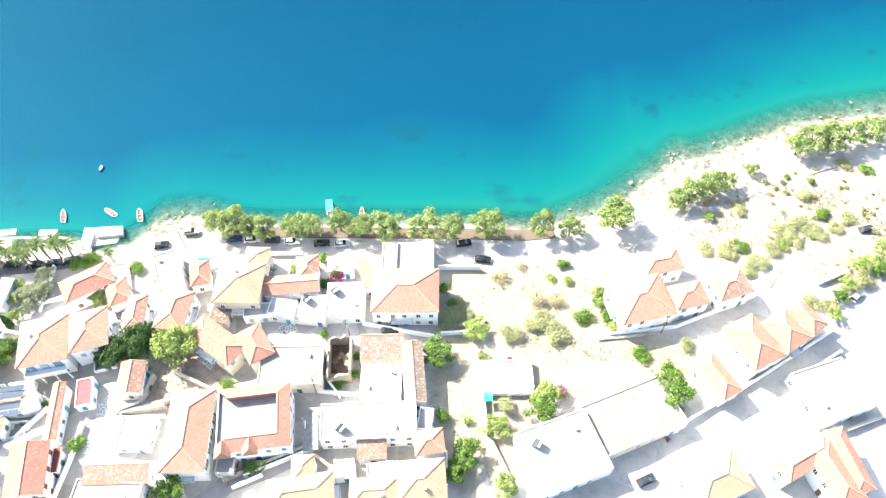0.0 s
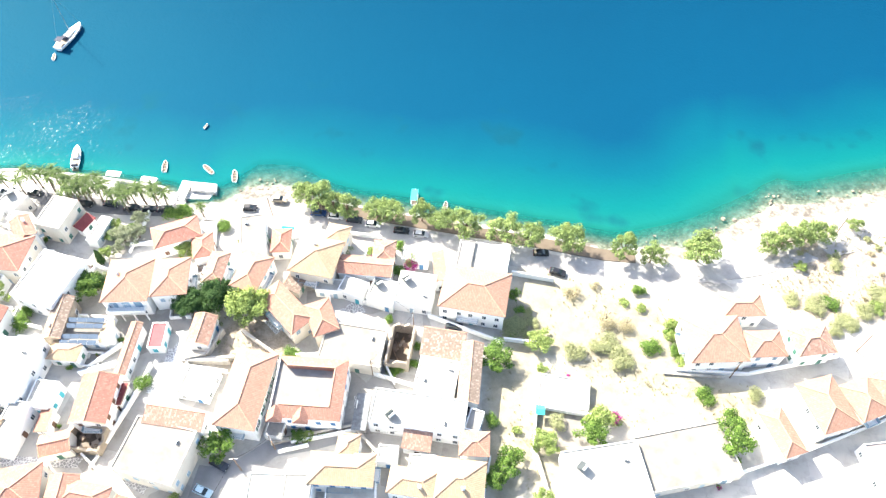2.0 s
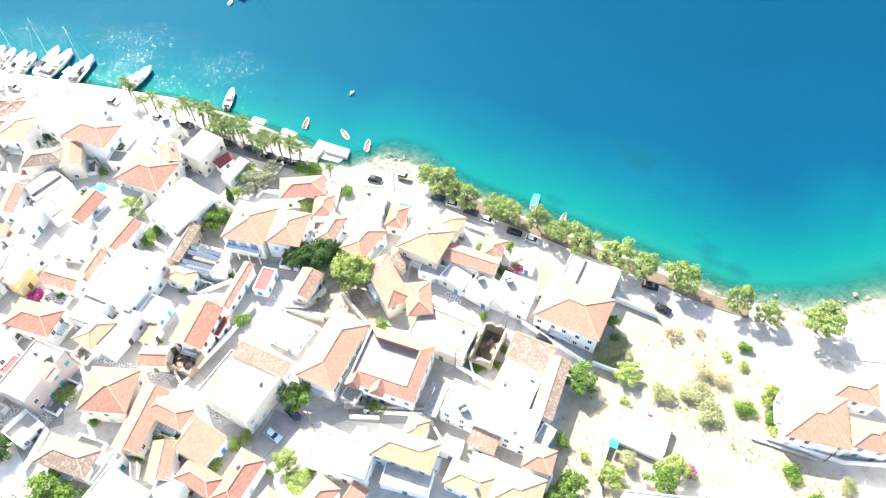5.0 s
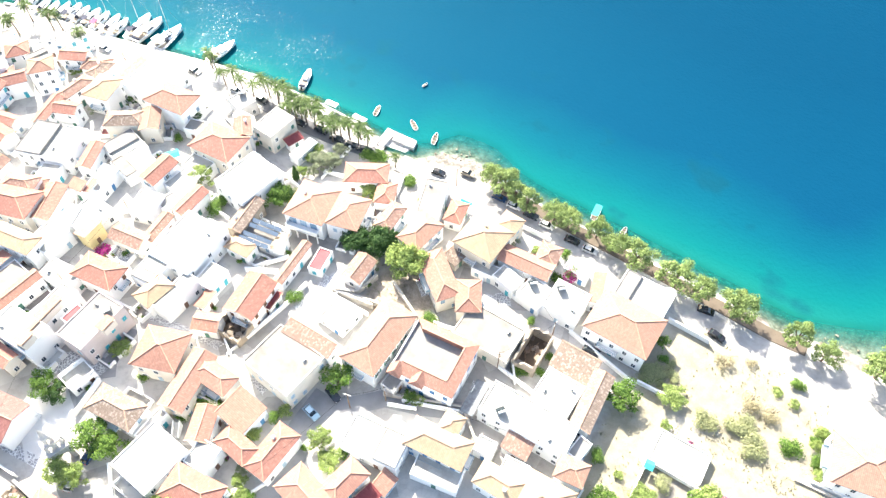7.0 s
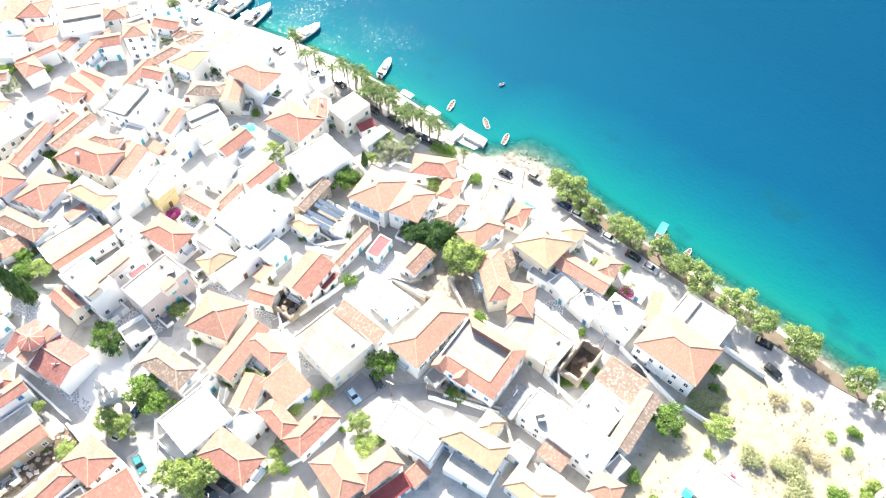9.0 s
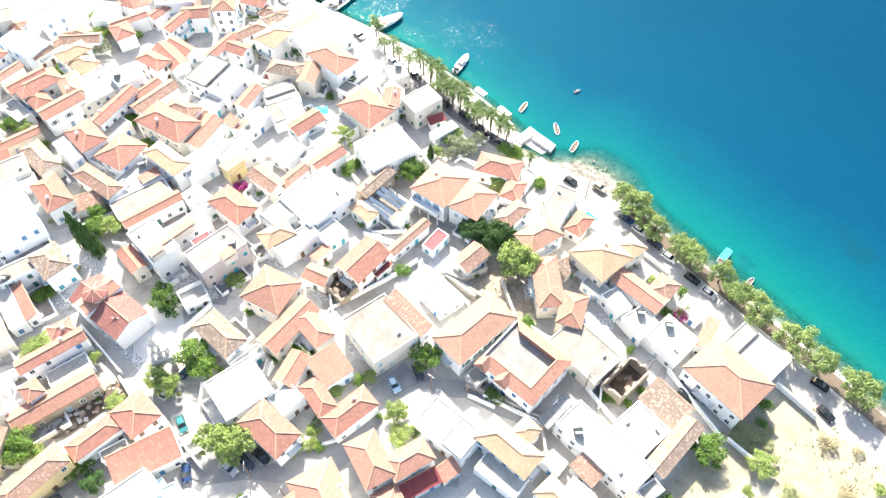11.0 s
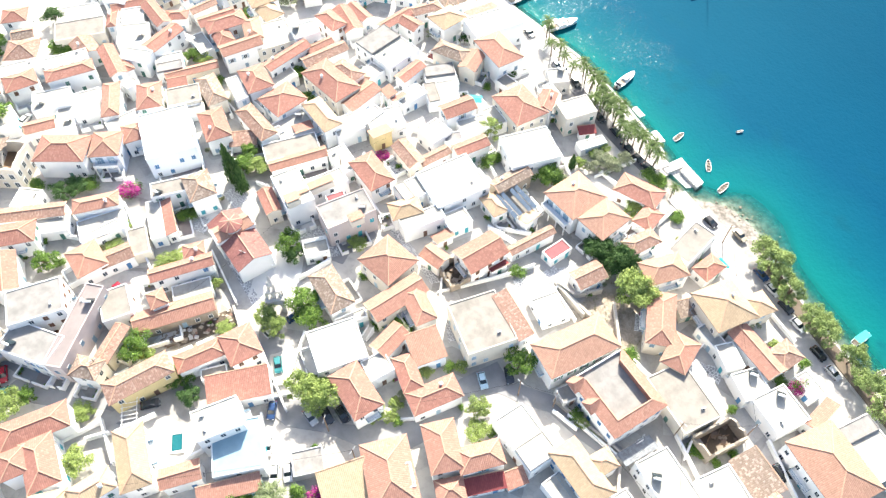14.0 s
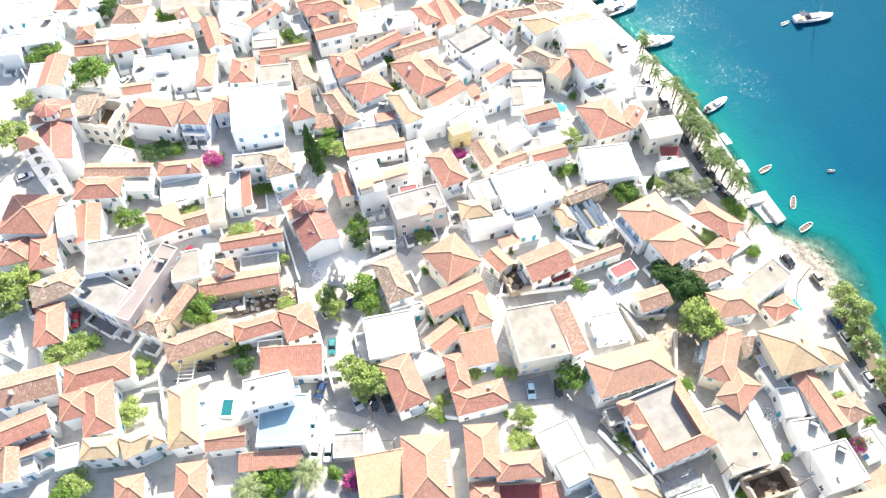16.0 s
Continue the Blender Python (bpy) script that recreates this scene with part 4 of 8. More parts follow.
house(-73.0, -53.8, 3, 10.5, 5.9, 6, "hip", "red", "white")
house(-74.9, -58.6, 2, 5.4, 5.0, 6, "hip", "red", "white")
house(-72.8, -68.3, -79, 9.6, 4.8, 6, "gable", "red", "white")
house(-68.6, -67.2, -82, 6.9, 2.4, 4, "shed", "red", "white")
house(-65.6, -71.3, -0, 6.4, 3.7, 5, "gable", "old", "white")
house(-64.3, -53.5, 80, 6.9, 3.9, 6, "hip", "yellow", "white")
house(-63.5, -45.2, -79, 7.8, 4.3, 7, "hip", "yellow", "white")
house(-55.1, -48.6, 87, 5.0, 4.4, 5, "hip", "orange", "white")
house(-67.1, -37.4, -3, 12.7, 5.5, 6, "hip", "yellow", "white")
house(-53.2, -36.9, -7, 7.0, 5.4, 6, "hip", "orange", "white")
house(-60.5, -29.8, 83, 7.4, 3.7, 5, "gable", "orange", "white")
house(-54.2, -21.9, 81, 11.9, 2.8, 4, "shed", "orange", "white")
house(-67.1, -19.8, 89, 9.5, 6.7, 9, "flat", "white", "white")
house(-61.3, -18.1, -12, 10.8, 9.9, 6, "flat", "bluefloor", "white")
house(-53.9, -6.2, 79, 6.4, 5.2, 3, "flat", "grey", "grey")
house(-45.6, -0.9, 85, 9.4, 7.6, 4, "shed", "yellow", "beige")
house(-44.2, 7.9, -10, 13.4, 9.2, 6, "hip", "orange", "white")
house(-45.1, 19.7, -11, 10.1, 6.4, 6, "hip", "orange", "white")
house(-40.2, 25.7, 81, 8.9, 4.9, 6, "hip", "orange", "white")
house(-36.8, 17.7, 77, 5.3, 4.6, 4, "hip", "orange", "white")
house(-35.6, 24.6, 78, 8.0, 2.7, 3, "shed", "maroon", "white")
house(-34.1, 30.8, 87, 4.0, 2.8, 3, "shed", "orange", "white")
house(-40.4, 36.3, 9, 12.9, 7.5, 5, "flat", "white", "white")
house(-40.9, 58.4, 7, 14.9, 13.4, 7, "terrace", "orange", "white")
house(-35.0, 71.8, 1, 14.1, 9.4, 5, "flat", "beige", "beige")
house(-10.0, 90.5, 0, 15.2, 11.4, 7, "hip", "tan", "white")
house(-9.9, 102.1, 0, 12.8, 8.5, 4.5, "flat", "white", "white")
house(-24.3, 89.6, 1, 8.9, 8.6, 5, "flat", "white", "white")
house(-19.9, 96.9, -73, 8.1, 2.4, 5, "shed", "orange", "white")
house(-14.9, 75.9, 1, 9.3, 5.7, 4, "shed", "brown", "white")
house(-7.6, 69.9, -85, 13.9, 4.2, 5, "gable", "brown", "white")
house(-16.8, 58.2, 2, 20.1, 7.8, 6, "flat", "white", "white")
house(-14.7, 67.9, -1, 9.0, 7.7, 5, "flat", "white", "white")
house(-5.7, 45.4, 4, 9.8, 8.4, 5, "hip", "yellow", "white")
house(-4.0, 53.4, 8, 5.7, 4.7, 6, "hip", "tan", "white")
house(-15.9, 52.5, 2, 5.5, 3.6, 4, "shed", "old", "white")
house(-29.3, 43.0, 8, 12.7, 6.1, 6, "hip", "yellow", "white")
house(-29.4, 47.9, -86, 4.8, 4.0, 6, "hip", "yellow", "white")
house(-14.9, 43.4, 2, 9.1, 5.0, 5, "hip", "yellow", "white")
house(45.3, 88.3, 13, 12.8, 11.0, 6, "hip", "tan", "white")
house(51.9, 98.7, 12, 9.3, 5.3, 6, "hip", "tan", "white")
house(56.4, 89.0, 13, 7.7, 6.0, 6, "hip", "tan", "white")
house(66.7, 91.6, 18, 8.4, 6.3, 6, "hip", "old", "white")
house(68.2, 76.2, -64, 11.1, 8.2, 6, "hip", "tan", "white")
house(76.2, 79.0, -59, 8.1, 6.9, 6, "hip", "tan", "white")
house(81.7, 82.4, -54, 7.8, 4.8, 6, "hip", "old", "white")
house(58.8, 68.4, -62, 9.7, 4.7, 5, "hip", "tan", "white")
house(39.5, 60.0, 22, 19.9, 11.7, 4, "flat", "beige", "beige")
house(23.6, 51.8, 20, 16.1, 13.6, 5, "flat", "white", "white")
house(13.4, 71.0, 2, 11.3, 6.9, 1.6, "flat", "white", "white")
house(83.0, 65.2, 18, 12.7, 12.2, 4, "flat", "pinkish", "white")
house(53.5, 45.5, 22, 11.7, 7.9, 5, "hip", "yellow", "white")
house(71.8, 49.4, 27, 12.2, 4.1, 6, "hip", "tan", "white")
house(76.5, 46.3, -71, 11.8, 5.4, 6, "hip", "tan", "white")
house(80.2, 49.0, -78, 12.5, 3.6, 6, "hip", "orange", "white")
house(-214.2, 51.9, -59, 7.7, 6.4, 5, "hip", "red", "white")
house(-210.0, 54.2, -37, 4.6, 4.5, 5, "shed", "red", "white")
house(-204.9, 46.2, 81, 11.0, 2.7, 5, "gable", "red", "white")
house(-202.7, 55.3, -76, 6.3, 3.1, 5, "gable", "red", "white")
house(-193.7, 56.7, -71, 9.2, 3.9, 6, "gable", "red", "white")
house(-194.2, 63.9, 56, 7.8, 5.3, 6, "gable", "red", "white")
house(-188.4, 71.2, 52, 6.7, 5.9, 9, "hip", "tan", "white")
house(-188.2, 81.7, 29, 7.8, 4.7, 6, "gable", "red", "white")
house(-180.6, 83.2, 30, 8.1, 4.6, 5, "hip", "old", "white")
house(-207.0, 64.0, -32, 13.1, 11.9, 7, "flat", "white", "white")
house(-204.2, 73.2, 55, 6.6, 5.8, 6, "hip", "red", "white")
house(-228.8, 51.7, -37, 10.2, 7.1, 5, "gable", "old", "white")
house(-224.2, 57.3, 45, 9.0, 8.4, 6, "hip", "red", "white")
house(-144.8, -49.6, 58, 6.1, 6.0, 4, "flat", "white", "white")
house(-134.8, -45.1, 76, 8.2, 5.6, 3.5, "flat", "white", "white")
house(-130.2, -34.1, 90, 11.4, 6.7, 3, "flat", "white", "blue")
house(-128.1, -33.4, -77, 6.8, 3.9, 3, "flat", "beige", "white")
house(-121.5, -26.9, -3, 8.2, 4.6, 3.5, "flat", "beige", "beige")
house(-123.6, -61.1, 7, 9.8, 3.6, 7, "flat", "white", "white")
house(-126.8, 27.2, 7, 9.2, 5.3, 5, "flat", "white", "white")
house(-127.2, 53.8, -71, 7.0, 6.6, 5, "flat", "white", "white")
house(-124.1, 57.9, 76, 5.1, 3.5, 4, "flat", "grey", "white")
house(-98.2, 47.2, -86, 6.4, 5.3, 4, "flat", "white", "white")
house(-95.1, 41.9, -82, 4.5, 2.6, 3, "shed", "orange", "white")
house(-103.5, -18.2, 85, 9.0, 4.1, 3, "flat", "white", "white")
house(-80.6, -18.7, 82, 5.6, 2.7, 3, "flat", "beige", "white")
house(-81.4, 13.0, -88, 7.2, 2.5, 4, "flat", "white", "white")
house(-66.6, 56.8, -2, 7.3, 7.2, 2.5, "flat", "white", "white")
house(-65.2, -68.5, -85, 3.4, 3.2, 3.5, "flat", "white", "white")
house(-65.0, -60.5, 0, 4.9, 4.4, 4, "flat", "white", "white")
house(-42.3, 10.5, -9, 5.0, 3.1, 6.7, "flat", "white", "white")
house(-26.7, 39.0, 12, 10.1, 5.8, 3.5, "flat", "white", "white")
house(-46.2, 50.1, 90, 4.5, 3.7, 3, "flat", "grey", "grey")
house(-53.7, 86.2, 82, 4.1, 3.5, 3, "shed", "brown", "beige")
house(-39.3, 87.7, -11, 6.4, 4.4, 4, "flat", "white", "white")
house(-31.8, 87.9, -7, 6.7, 6.5, 4, "flat", "white", "white")
house(-174.7, 26.5, -9, 7.0, 6.1, 4, "flat", "white", "white")
house(-138.4, 32.5, -87, 8.1, 6.8, 5, "flat", "white", "white")
house(-136.5, 42.9, 87, 9.7, 7.6, 5, "flat", "white", "white")
house(-139.5, 39.7, -68, 7.0, 4.0, 5, "flat", "white", "white")
house(-143.8, 53.4, -76, 8.7, 5.0, 4, "flat", "white", "white")
house(-188.0, 4.1, 10, 9.1, 4.4, 4, "flat", "white", "white")
house(-165.2, 21.8, -77, 8.2, 5.6, 4, "flat", "white", "white")
house(-162.3, 8.6, 5, 9.9, 3.4, 6, "flat", "white", "white")
house(-161.4, -6.3, 82, 9.6, 2.4, 4, "flat", "white", "white")
house(-138.4, 81.7, 17, 5.3, 4.2, 4, "flat", "beige", "white")
house(-127.0, 71.6, 4, 7.3, 5.1, 4, "flat", "white", "white")
house(-126.4, 65.1, 86, 8.1, 5.4, 4, "flat", "white", "white")
house(-129.2, 91.6, 3, 5.8, 2.8, 5, "flat", "white", "white")
house(-108.6, 93.0, 87, 8.1, 3.1, 3, "flat", "white", "white")
house(-143.5, 12.5, -74, 6.8, 2.7, 4, "flat", "white", "white")
house(-206.2, -59.0, -54, 7.6, 7.4, 4, "flat", "white", "white")
house(-175.6, -51.5, 1, 7.4, 3.9, 5, "flat", "white", "white")
house(-176.7, -18.4, -62, 4.0, 3.2, 5, "flat", "white", "white")
house(-162.7, -22.8, -78, 9.1, 3.6, 5, "flat", "white", "white")
house(-45.2, 87.3, 6, 6.7, 3.4, 3.5, "flat", "white", "white")
house(-21.3, 48.6, 7, 4.1, 3.5, 4, "flat", "white", "white")
house(-14.0, 48.5, 7, 5.5, 2.9, 3.5, "flat", "white", "white")
house(-4.9, 59.1, 82, 4.9, 3.0, 4.5, "flat", "grey", "white")
house(47.3, 58.1, 16, 3.3, 2.6, 3, "flat", "white", "white")
house(-26.5, 100.0, 4, 6.3, 3.4, 4, "flat", "white", "white")
house(-132.8, -53.6, 79, 10.8, 6.0, 6, "hip", "red", "white")
house(-122.7, -56.4, -2, 10.7, 5.4, 5, "gable", "red", "white")
house(-160.3, -56.2, -18, 7.4, 5.6, 8, "shed", "brown", "grey")
ruin(-158.1, -52.2, -26, 9.8, 8.5, 8.0, "beige")
ruin(-85.0, 40.1, 3, 8.1, 5.4, 3.6, "stone")
house(-103.4, 11.9, 82, 6.0, 4.7, 3, "flat", "white", "white")
ruin(-24.6, 74.6, -88, 10.3, 5.5, 4.5, "stone")
house(-216.7, -1.2, -72, 9.0, 5.7, 8, "hip", "red", "beige")
house(-210.9, 6.8, -68, 7.8, 4.4, 6, "hip", "red", "white")
house(-213.0, -12.3, 88, 10.1, 3.5, 5, "gable", "red", "white")
house(-204.0, -5.6, 13, 12.1, 4.2, 6, "gable", "red", "white")
house(-202.3, 0.0, 70, 6.4, 3.7, 5, "hip", "red", "white")
house(-203.6, 8.4, -76, 7.8, 3.0, 5, "gable", "old", "white")
house(-193.9, 10.9, -86, 10.8, 4.5, 7, "gable", "red", "beige")
house(-205.4, 30.9, 54, 11.5, 4.2, 5, "gable", "old", "white")
house(-206.6, 20.7, -79, 8.9, 2.8, 5, "gable", "old", "white")
house(-198.0, 26.2, -83, 8.4, 5.4, 7, "hip", "yellow", "white")
house(-192.6, 26.5, 14, 7.5, 5.9, 6, "hip", "yellow", "white")
house(-212.4, 16.7, 17, 14.1, 8.2, 6, "flat", "white", "blue")
house(-228.7, -6.0, 22, 7.7, 7.0, 5, "shed", "old", "white")
house(-201.1, 42.2, -6, 7.0, 5.6, 5, "hip", "red", "white")
house(-198.5, -13.7, 74, 8.9, 8.6, 5, "flat", "white", "white")
house(-205.8, -18.3, -14, 6.3, 2.3, 6, "hip", "red", "white")
house(-217.7, -14.1, -31, 9.1, 6.8, 6, "flat", "white", "white")
house(-226.0, 15.8, 70, 7.1, 6.5, 8, "flat", "beige", "beige")
house(-221.0, 18.4, 47, 3.9, 3.7, 6, "hip", "red", "white")
house(-220.6, 28.5, 89, 8.0, 7.4, 6, "flat", "white", "white")
house(-207.8, 30.5, 84, 6.5, 5.2, 5, "hip", "old", "white")
house(-235.4, 12.7, 20, 7.8, 6.6, 5, "flat", "white", "white")
house(-206.4, -27.9, 82, 14.6, 8.3, 5, "flat", "beige", "beige")
house(-218.1, -44.6, 78, 6.9, 5.9, 6, "hip", "red", "white")
house(-209.7, -43.5, 83, 5.6, 4.1, 5, "gable", "brown", "white")
house(-213.0, -54.8, 4, 8.8, 4.0, 5, "flat", "white", "white")
house(-207.7, -12.2, 80, 6.6, 5.9, 5, "flat", "white", "white")
house(-214.3, -27.3, 81, 12.0, 6.9, 5, "flat", "white", "white")
house(-213.1, 42.6, -48, 9.0, 6.5, 5, "flat", "white", "white")
house(-198.4, 78.7, 60, 6.4, 6.2, 6, "flat", "white", "white")
house(-196.4, 88.2, 70, 6.8, 5.9, 6, "flat", "white", "white")
house(-195.2, 74.6, -16, 7.0, 6.7, 6, "flat", "white", "white")
house(-212.2, 75.8, -30, 5.9, 3.3, 6, "flat", "beige", "white")
house(-197.2, 64.7, -27, 6.9, 3.5, 5, "hip", "red", "white")
house(-204.6, 77.4, 57, 5.7, 2.7, 5, "flat", "white", "white")
house(-114.3, 21.1, 89, 4.8, 2.5, 6.4, "flat", "redfloor", "white")
house(-132.2, 39.8, -85, 5.3, 3.6, 5, "shed", "tan", "ochre")
house(-145.9, 47.7, 11, 3.7, 2.4, 5, "shed", "tan", "white")
house(-143.5, 49.7, -75, 3.9, 1.4, 4.5, "shed", "red", "white")
house(-226.0, -17.8, 88, 10.8, 6.9, 7, "hip", "red", "white")
house(-184.7, 19.4, -6, 9.2, 4.8, 7, "hip", "tan", "beige")



# ---- trees ----
def leaf_clump(shape, centre, radii, count, size, rng, m=0, flat=0.5):
    """Small leaf sprays over and inside a lumpy ellipsoid."""
    for _ in range(count):
        v = Vector((rng.gauss(0, 1), rng.gauss(0, 1), rng.gauss(0, 1))).normalized()
        if v.z < -0.35:
            v.z *= -0.5
        r = rng.uniform(0.5, 1.2)
        p = Vector(centre) + Vector((v.x * radii[0], v.y * radii[1], v.z * radii[2])) * r
        normal = (v + Vector((rng.uniform(-flat, flat), rng.uniform(-flat, flat), rng.uniform(0, flat)))).normalized()
        side = normal.orthogonal().normalized()
        side = Matrix.Rotation(rng.uniform(0, 6.3), 3, normal) @ side
        up = normal.cross(side)
        s = size * rng.uniform(0.6, 1.3)
        tip = p + normal * s * 0.35
        shape.face([p - side * s - up * s * 0.4, p + side * s - up * s * 0.5, tip + up * s], m)


SHRUBS = ("bush", "scrub", "dry", "blossom")


def crown_mesh(kind, seed):
    """Crown and trunk, for a tree one unit high and about one wide."""
    rng = random.Random(seed)
    crown, trunk = Shape(), Shape()
    leaf = {"pine": PINE_LEAF, "broad": LEAF, "dark": DARK_LEAF, "olive": OLIVE_LEAF, "dry": DRY_LEAF, "cypress": DARK_LEAF, "light": LIGHT_LEAF, "bush": LEAF, "scrub": SCRUB_LEAF, "blossom": BLOSSOM}[kind]
    materials = [leaf]
    if kind == "cypress":
        for k in range(14):
            z = 0.08 + k * 0.066
            r = 0.5 * (1 - (k / 14) ** 1.7) + 0.06
            leaf_clump(crown, (rng.uniform(-0.05, 0.05), rng.uniform(-0.05, 0.05), z), (r, r, 0.07), 130, 0.07, rng)
        trunk.tube([(0, 0, 0), (0, 0, 0.5)], [0.12, 0.05], 7)
    elif kind in ("bush", "scrub", "dry", "blossom"):
        if kind == "blossom":
            materials = [BLOSSOM, LEAF]
        for k in range(9):
            t = rng.uniform(0, 6.3)
            r = rng.uniform(0.1, 0.34)
            leaf_clump(crown, (r * math.cos(t), r * math.sin(t), rng.uniform(0.3, 0.6)), (0.24, 0.24, 0.34), 70 if kind == "dry" else 190, 0.034, rng, 1 if kind == "blossom" and k % 5 in (1, 3) else 0)
        for k in range(5):
            t = rng.uniform(0, 6.3)
            crown.tube([(0, 0, 0), (0.1 * math.cos(t), 0.1 * math.sin(t), 0.25), (0.3 * math.cos(t), 0.3 * math.sin(t), 0.55)], [0.03, 0.02, 0.008], 5, len(materials))
    else:
        lift = 0.6 if kind == "pine" else 0.56
        lumps = 22
        for k in range(lumps):
            t = k * 2.4 + rng.uniform(-0.6, 0.6)
            r = 0.43 * math.sqrt((k + 0.4) / lumps) * rng.uniform(0.75, 1.15)
            z = lift + rng.uniform(-0.17, 0.17) + 0.17 * (1 - r / 0.43)
            q = rng.uniform(0.07, 0.17)
            c = (r * math.cos(t), r * math.sin(t), z)
            leaf_clump(crown, c, (q * 1.15, q, q * 0.9), int(1150 * q), 0.027, rng, 0, 0.9)
            if k % 3 == 0:
                trunk.tube([(0, 0, 0.28), (c[0] * 0.5, c[1] * 0.5, 0.42), (c[0], c[1], z - 0.04)], [0.026, 0.018, 0.006], 5)
        lean = rng.uniform(-0.05, 0.05)
        trunk.tube([(0, 0, -0.02), (lean * 0.4, 0.01, 0.14), (0, 0, 0.3), (lean, 0, 0.55)], [0.042, 0.033, 0.028, 0.012], 8)
    if kind in SHRUBS:
        return crown.mesh(kind, materials + [BARK]), None
    return crown.mesh("crown", materials), trunk.mesh("trunk", BARK)


CROWNS = {kind: [crown_mesh(kind, 11 * k + len(kind)) for k in range(3)] for kind in ("pine", "broad", "dark", "olive", "dry", "cypress", "light", "bush", "scrub", "blossom")}
TREE_WORDS = {
    "pine": ("tree", "spreading yellow-green pine tree beside the waterfront road", "tree", "pines along the waterfront"),
    "light": ("tree", "bright yellow-green leafy tree among the houses", "tree", "trees in the town"),
    "broad": ("tree", "green broad-leaved tree among the houses", "tree", "trees in the town"),
    "dark": ("tree", "dark green leafy tree beside a house", "tree", "trees in the town"),
    "olive": ("tree", "grey-green olive tree with a loose crown", "tree", "trees in the town"),
    "dry": ("shrub", "bare dry grey-brown shrub on the field", "shrub", "shrubs on the field"),
    "cypress": ("cypress", "tall narrow dark green cypress tree", "tree", "trees in the town"),
    "bush": ("bush", "rounded green bush on dry ground", "bush", "bushes"),
    "scrub": ("bush", "low grey-green scrub bush on dry ground", "bush", "bushes"),
    "blossom": ("bougainvillea", "magenta bougainvillea bush in full bloom", "bush", "bougainvilleas"),
}
sower = random.Random(21)


def tree(kind, x, y, height, spread):
    crown, trunk = CROWNS[kind][sower.randrange(3)]
    name, label, category, group = TREE_WORDS[kind]
    wide = spread / (0.9 if kind not in ("cypress",) else 1.1)
    m = pose(x, y, ground_height(x, y) - 0.05, 0, 0, sower.uniform(0, 360)) @ Matrix.Diagonal((wide, wide, height / 0.92, 1))
    if kind in SHRUBS:
        return tagged(put(name, crown, None, m), label, category, group)
    owner = thing(name, m, label, category, group)
    put("crown", crown, owner)
    put("trunk", trunk, owner)


def palm_meshes(seed, fronds=34, reach=2.2, leaf=None):
    """A leaning trunk and a crown of feathered fronds, each leaflet a blade of its own."""
    rng = random.Random(seed)
    trunk, crown = Shape(), Shape()
    lean = Vector((rng.uniform(-0.5, 0.5), rng.uniform(-0.5, 0.5), 0))
    pts = [lean * (k / 8) ** 2 + Vector((0, 0, k / 8 * 6.0)) for k in range(9)]
    trunk.tube(pts, [0.28, 0.22, 0.2, 0.19, 0.18, 0.18, 0.18, 0.2, 0.24], 8)
    hub = pts[-1] + Vector((0, 0, 0.1))
    for k in range(fronds):
        t = k * 2.4 + rng.uniform(-0.2, 0.2)
        rise = rng.uniform(-0.35, 1.2)
        way = Vector((math.cos(t), math.sin(t), 0))
        side = Vector((-way.y, way.x, 0))
        length = reach * rng.uniform(0.82, 1.1)
        spine = []
        for s in range(11):
            q = s / 10
            spine.append(hub + way * length * q * math.cos(rise * (1 - q)) + Vector((0, 0, length * (math.sin(rise) * q - 0.7 * q * q))))
        for s in range(10):
            a, b = spine[s], spine[s + 1]
            rib = side * 0.025
            crown.face([a - rib, b - rib, b + rib, a + rib])
            if s == 0:
                continue
            blade = 0.42 * math.sin(math.pi * (0.12 + 0.8 * s / 10)) * reach / 2.2
            for g in (-1, 1):
                tip = b + side * g * blade + (b - a) * rng.uniform(0.7, 1.3) + Vector((0, 0, rng.uniform(-0.2, 0.0)))
                crown.face([a, a + (b - a) * 0.75, tip])
    return trunk.mesh("trunk", PALM_BARK), crown.mesh("crown", leaf or PALM_LEAF)


PALMS = [palm_meshes(k) for k in range(4)]
GARDEN_PALM = palm_meshes(11, 46, 2.6, leafy("pale palm fronds", (0.05, 0.08, 0.03), (0.36, 0.42, 0.21)))


def palm(x, y, height, spread=1.0):
    trunk, crown = PALMS[sower.randrange(4)]
    k = height / 6.6
    owner = thing("palm_tree", pose(x, y, ground_height(x, y) - 0.05, 0, 0, sower.uniform(0, 360)) @ Matrix.Diagonal((k * spread, k * spread, k, 1)), "date palm with a slim trunk and arching green fronds", "palm", "palms of the promenade")
    put("trunk", trunk, owner)
    put("crown", crown, owner)


def garden_palm(x, y, height, across):
    trunk, crown = GARDEN_PALM
    k = across / 5.2
    owner = thing("palm_tree", pose(x, y, ground_height(x, y) - 0.05, 0, 0, sower.uniform(0, 360)) @ Matrix.Diagonal((k, k, height / 6.3, 1)), "broad date palm with pale feathered fronds in a yard", "palm", "palms in the yards")
    put("trunk", trunk, owner)
    put("crown", crown, owner)


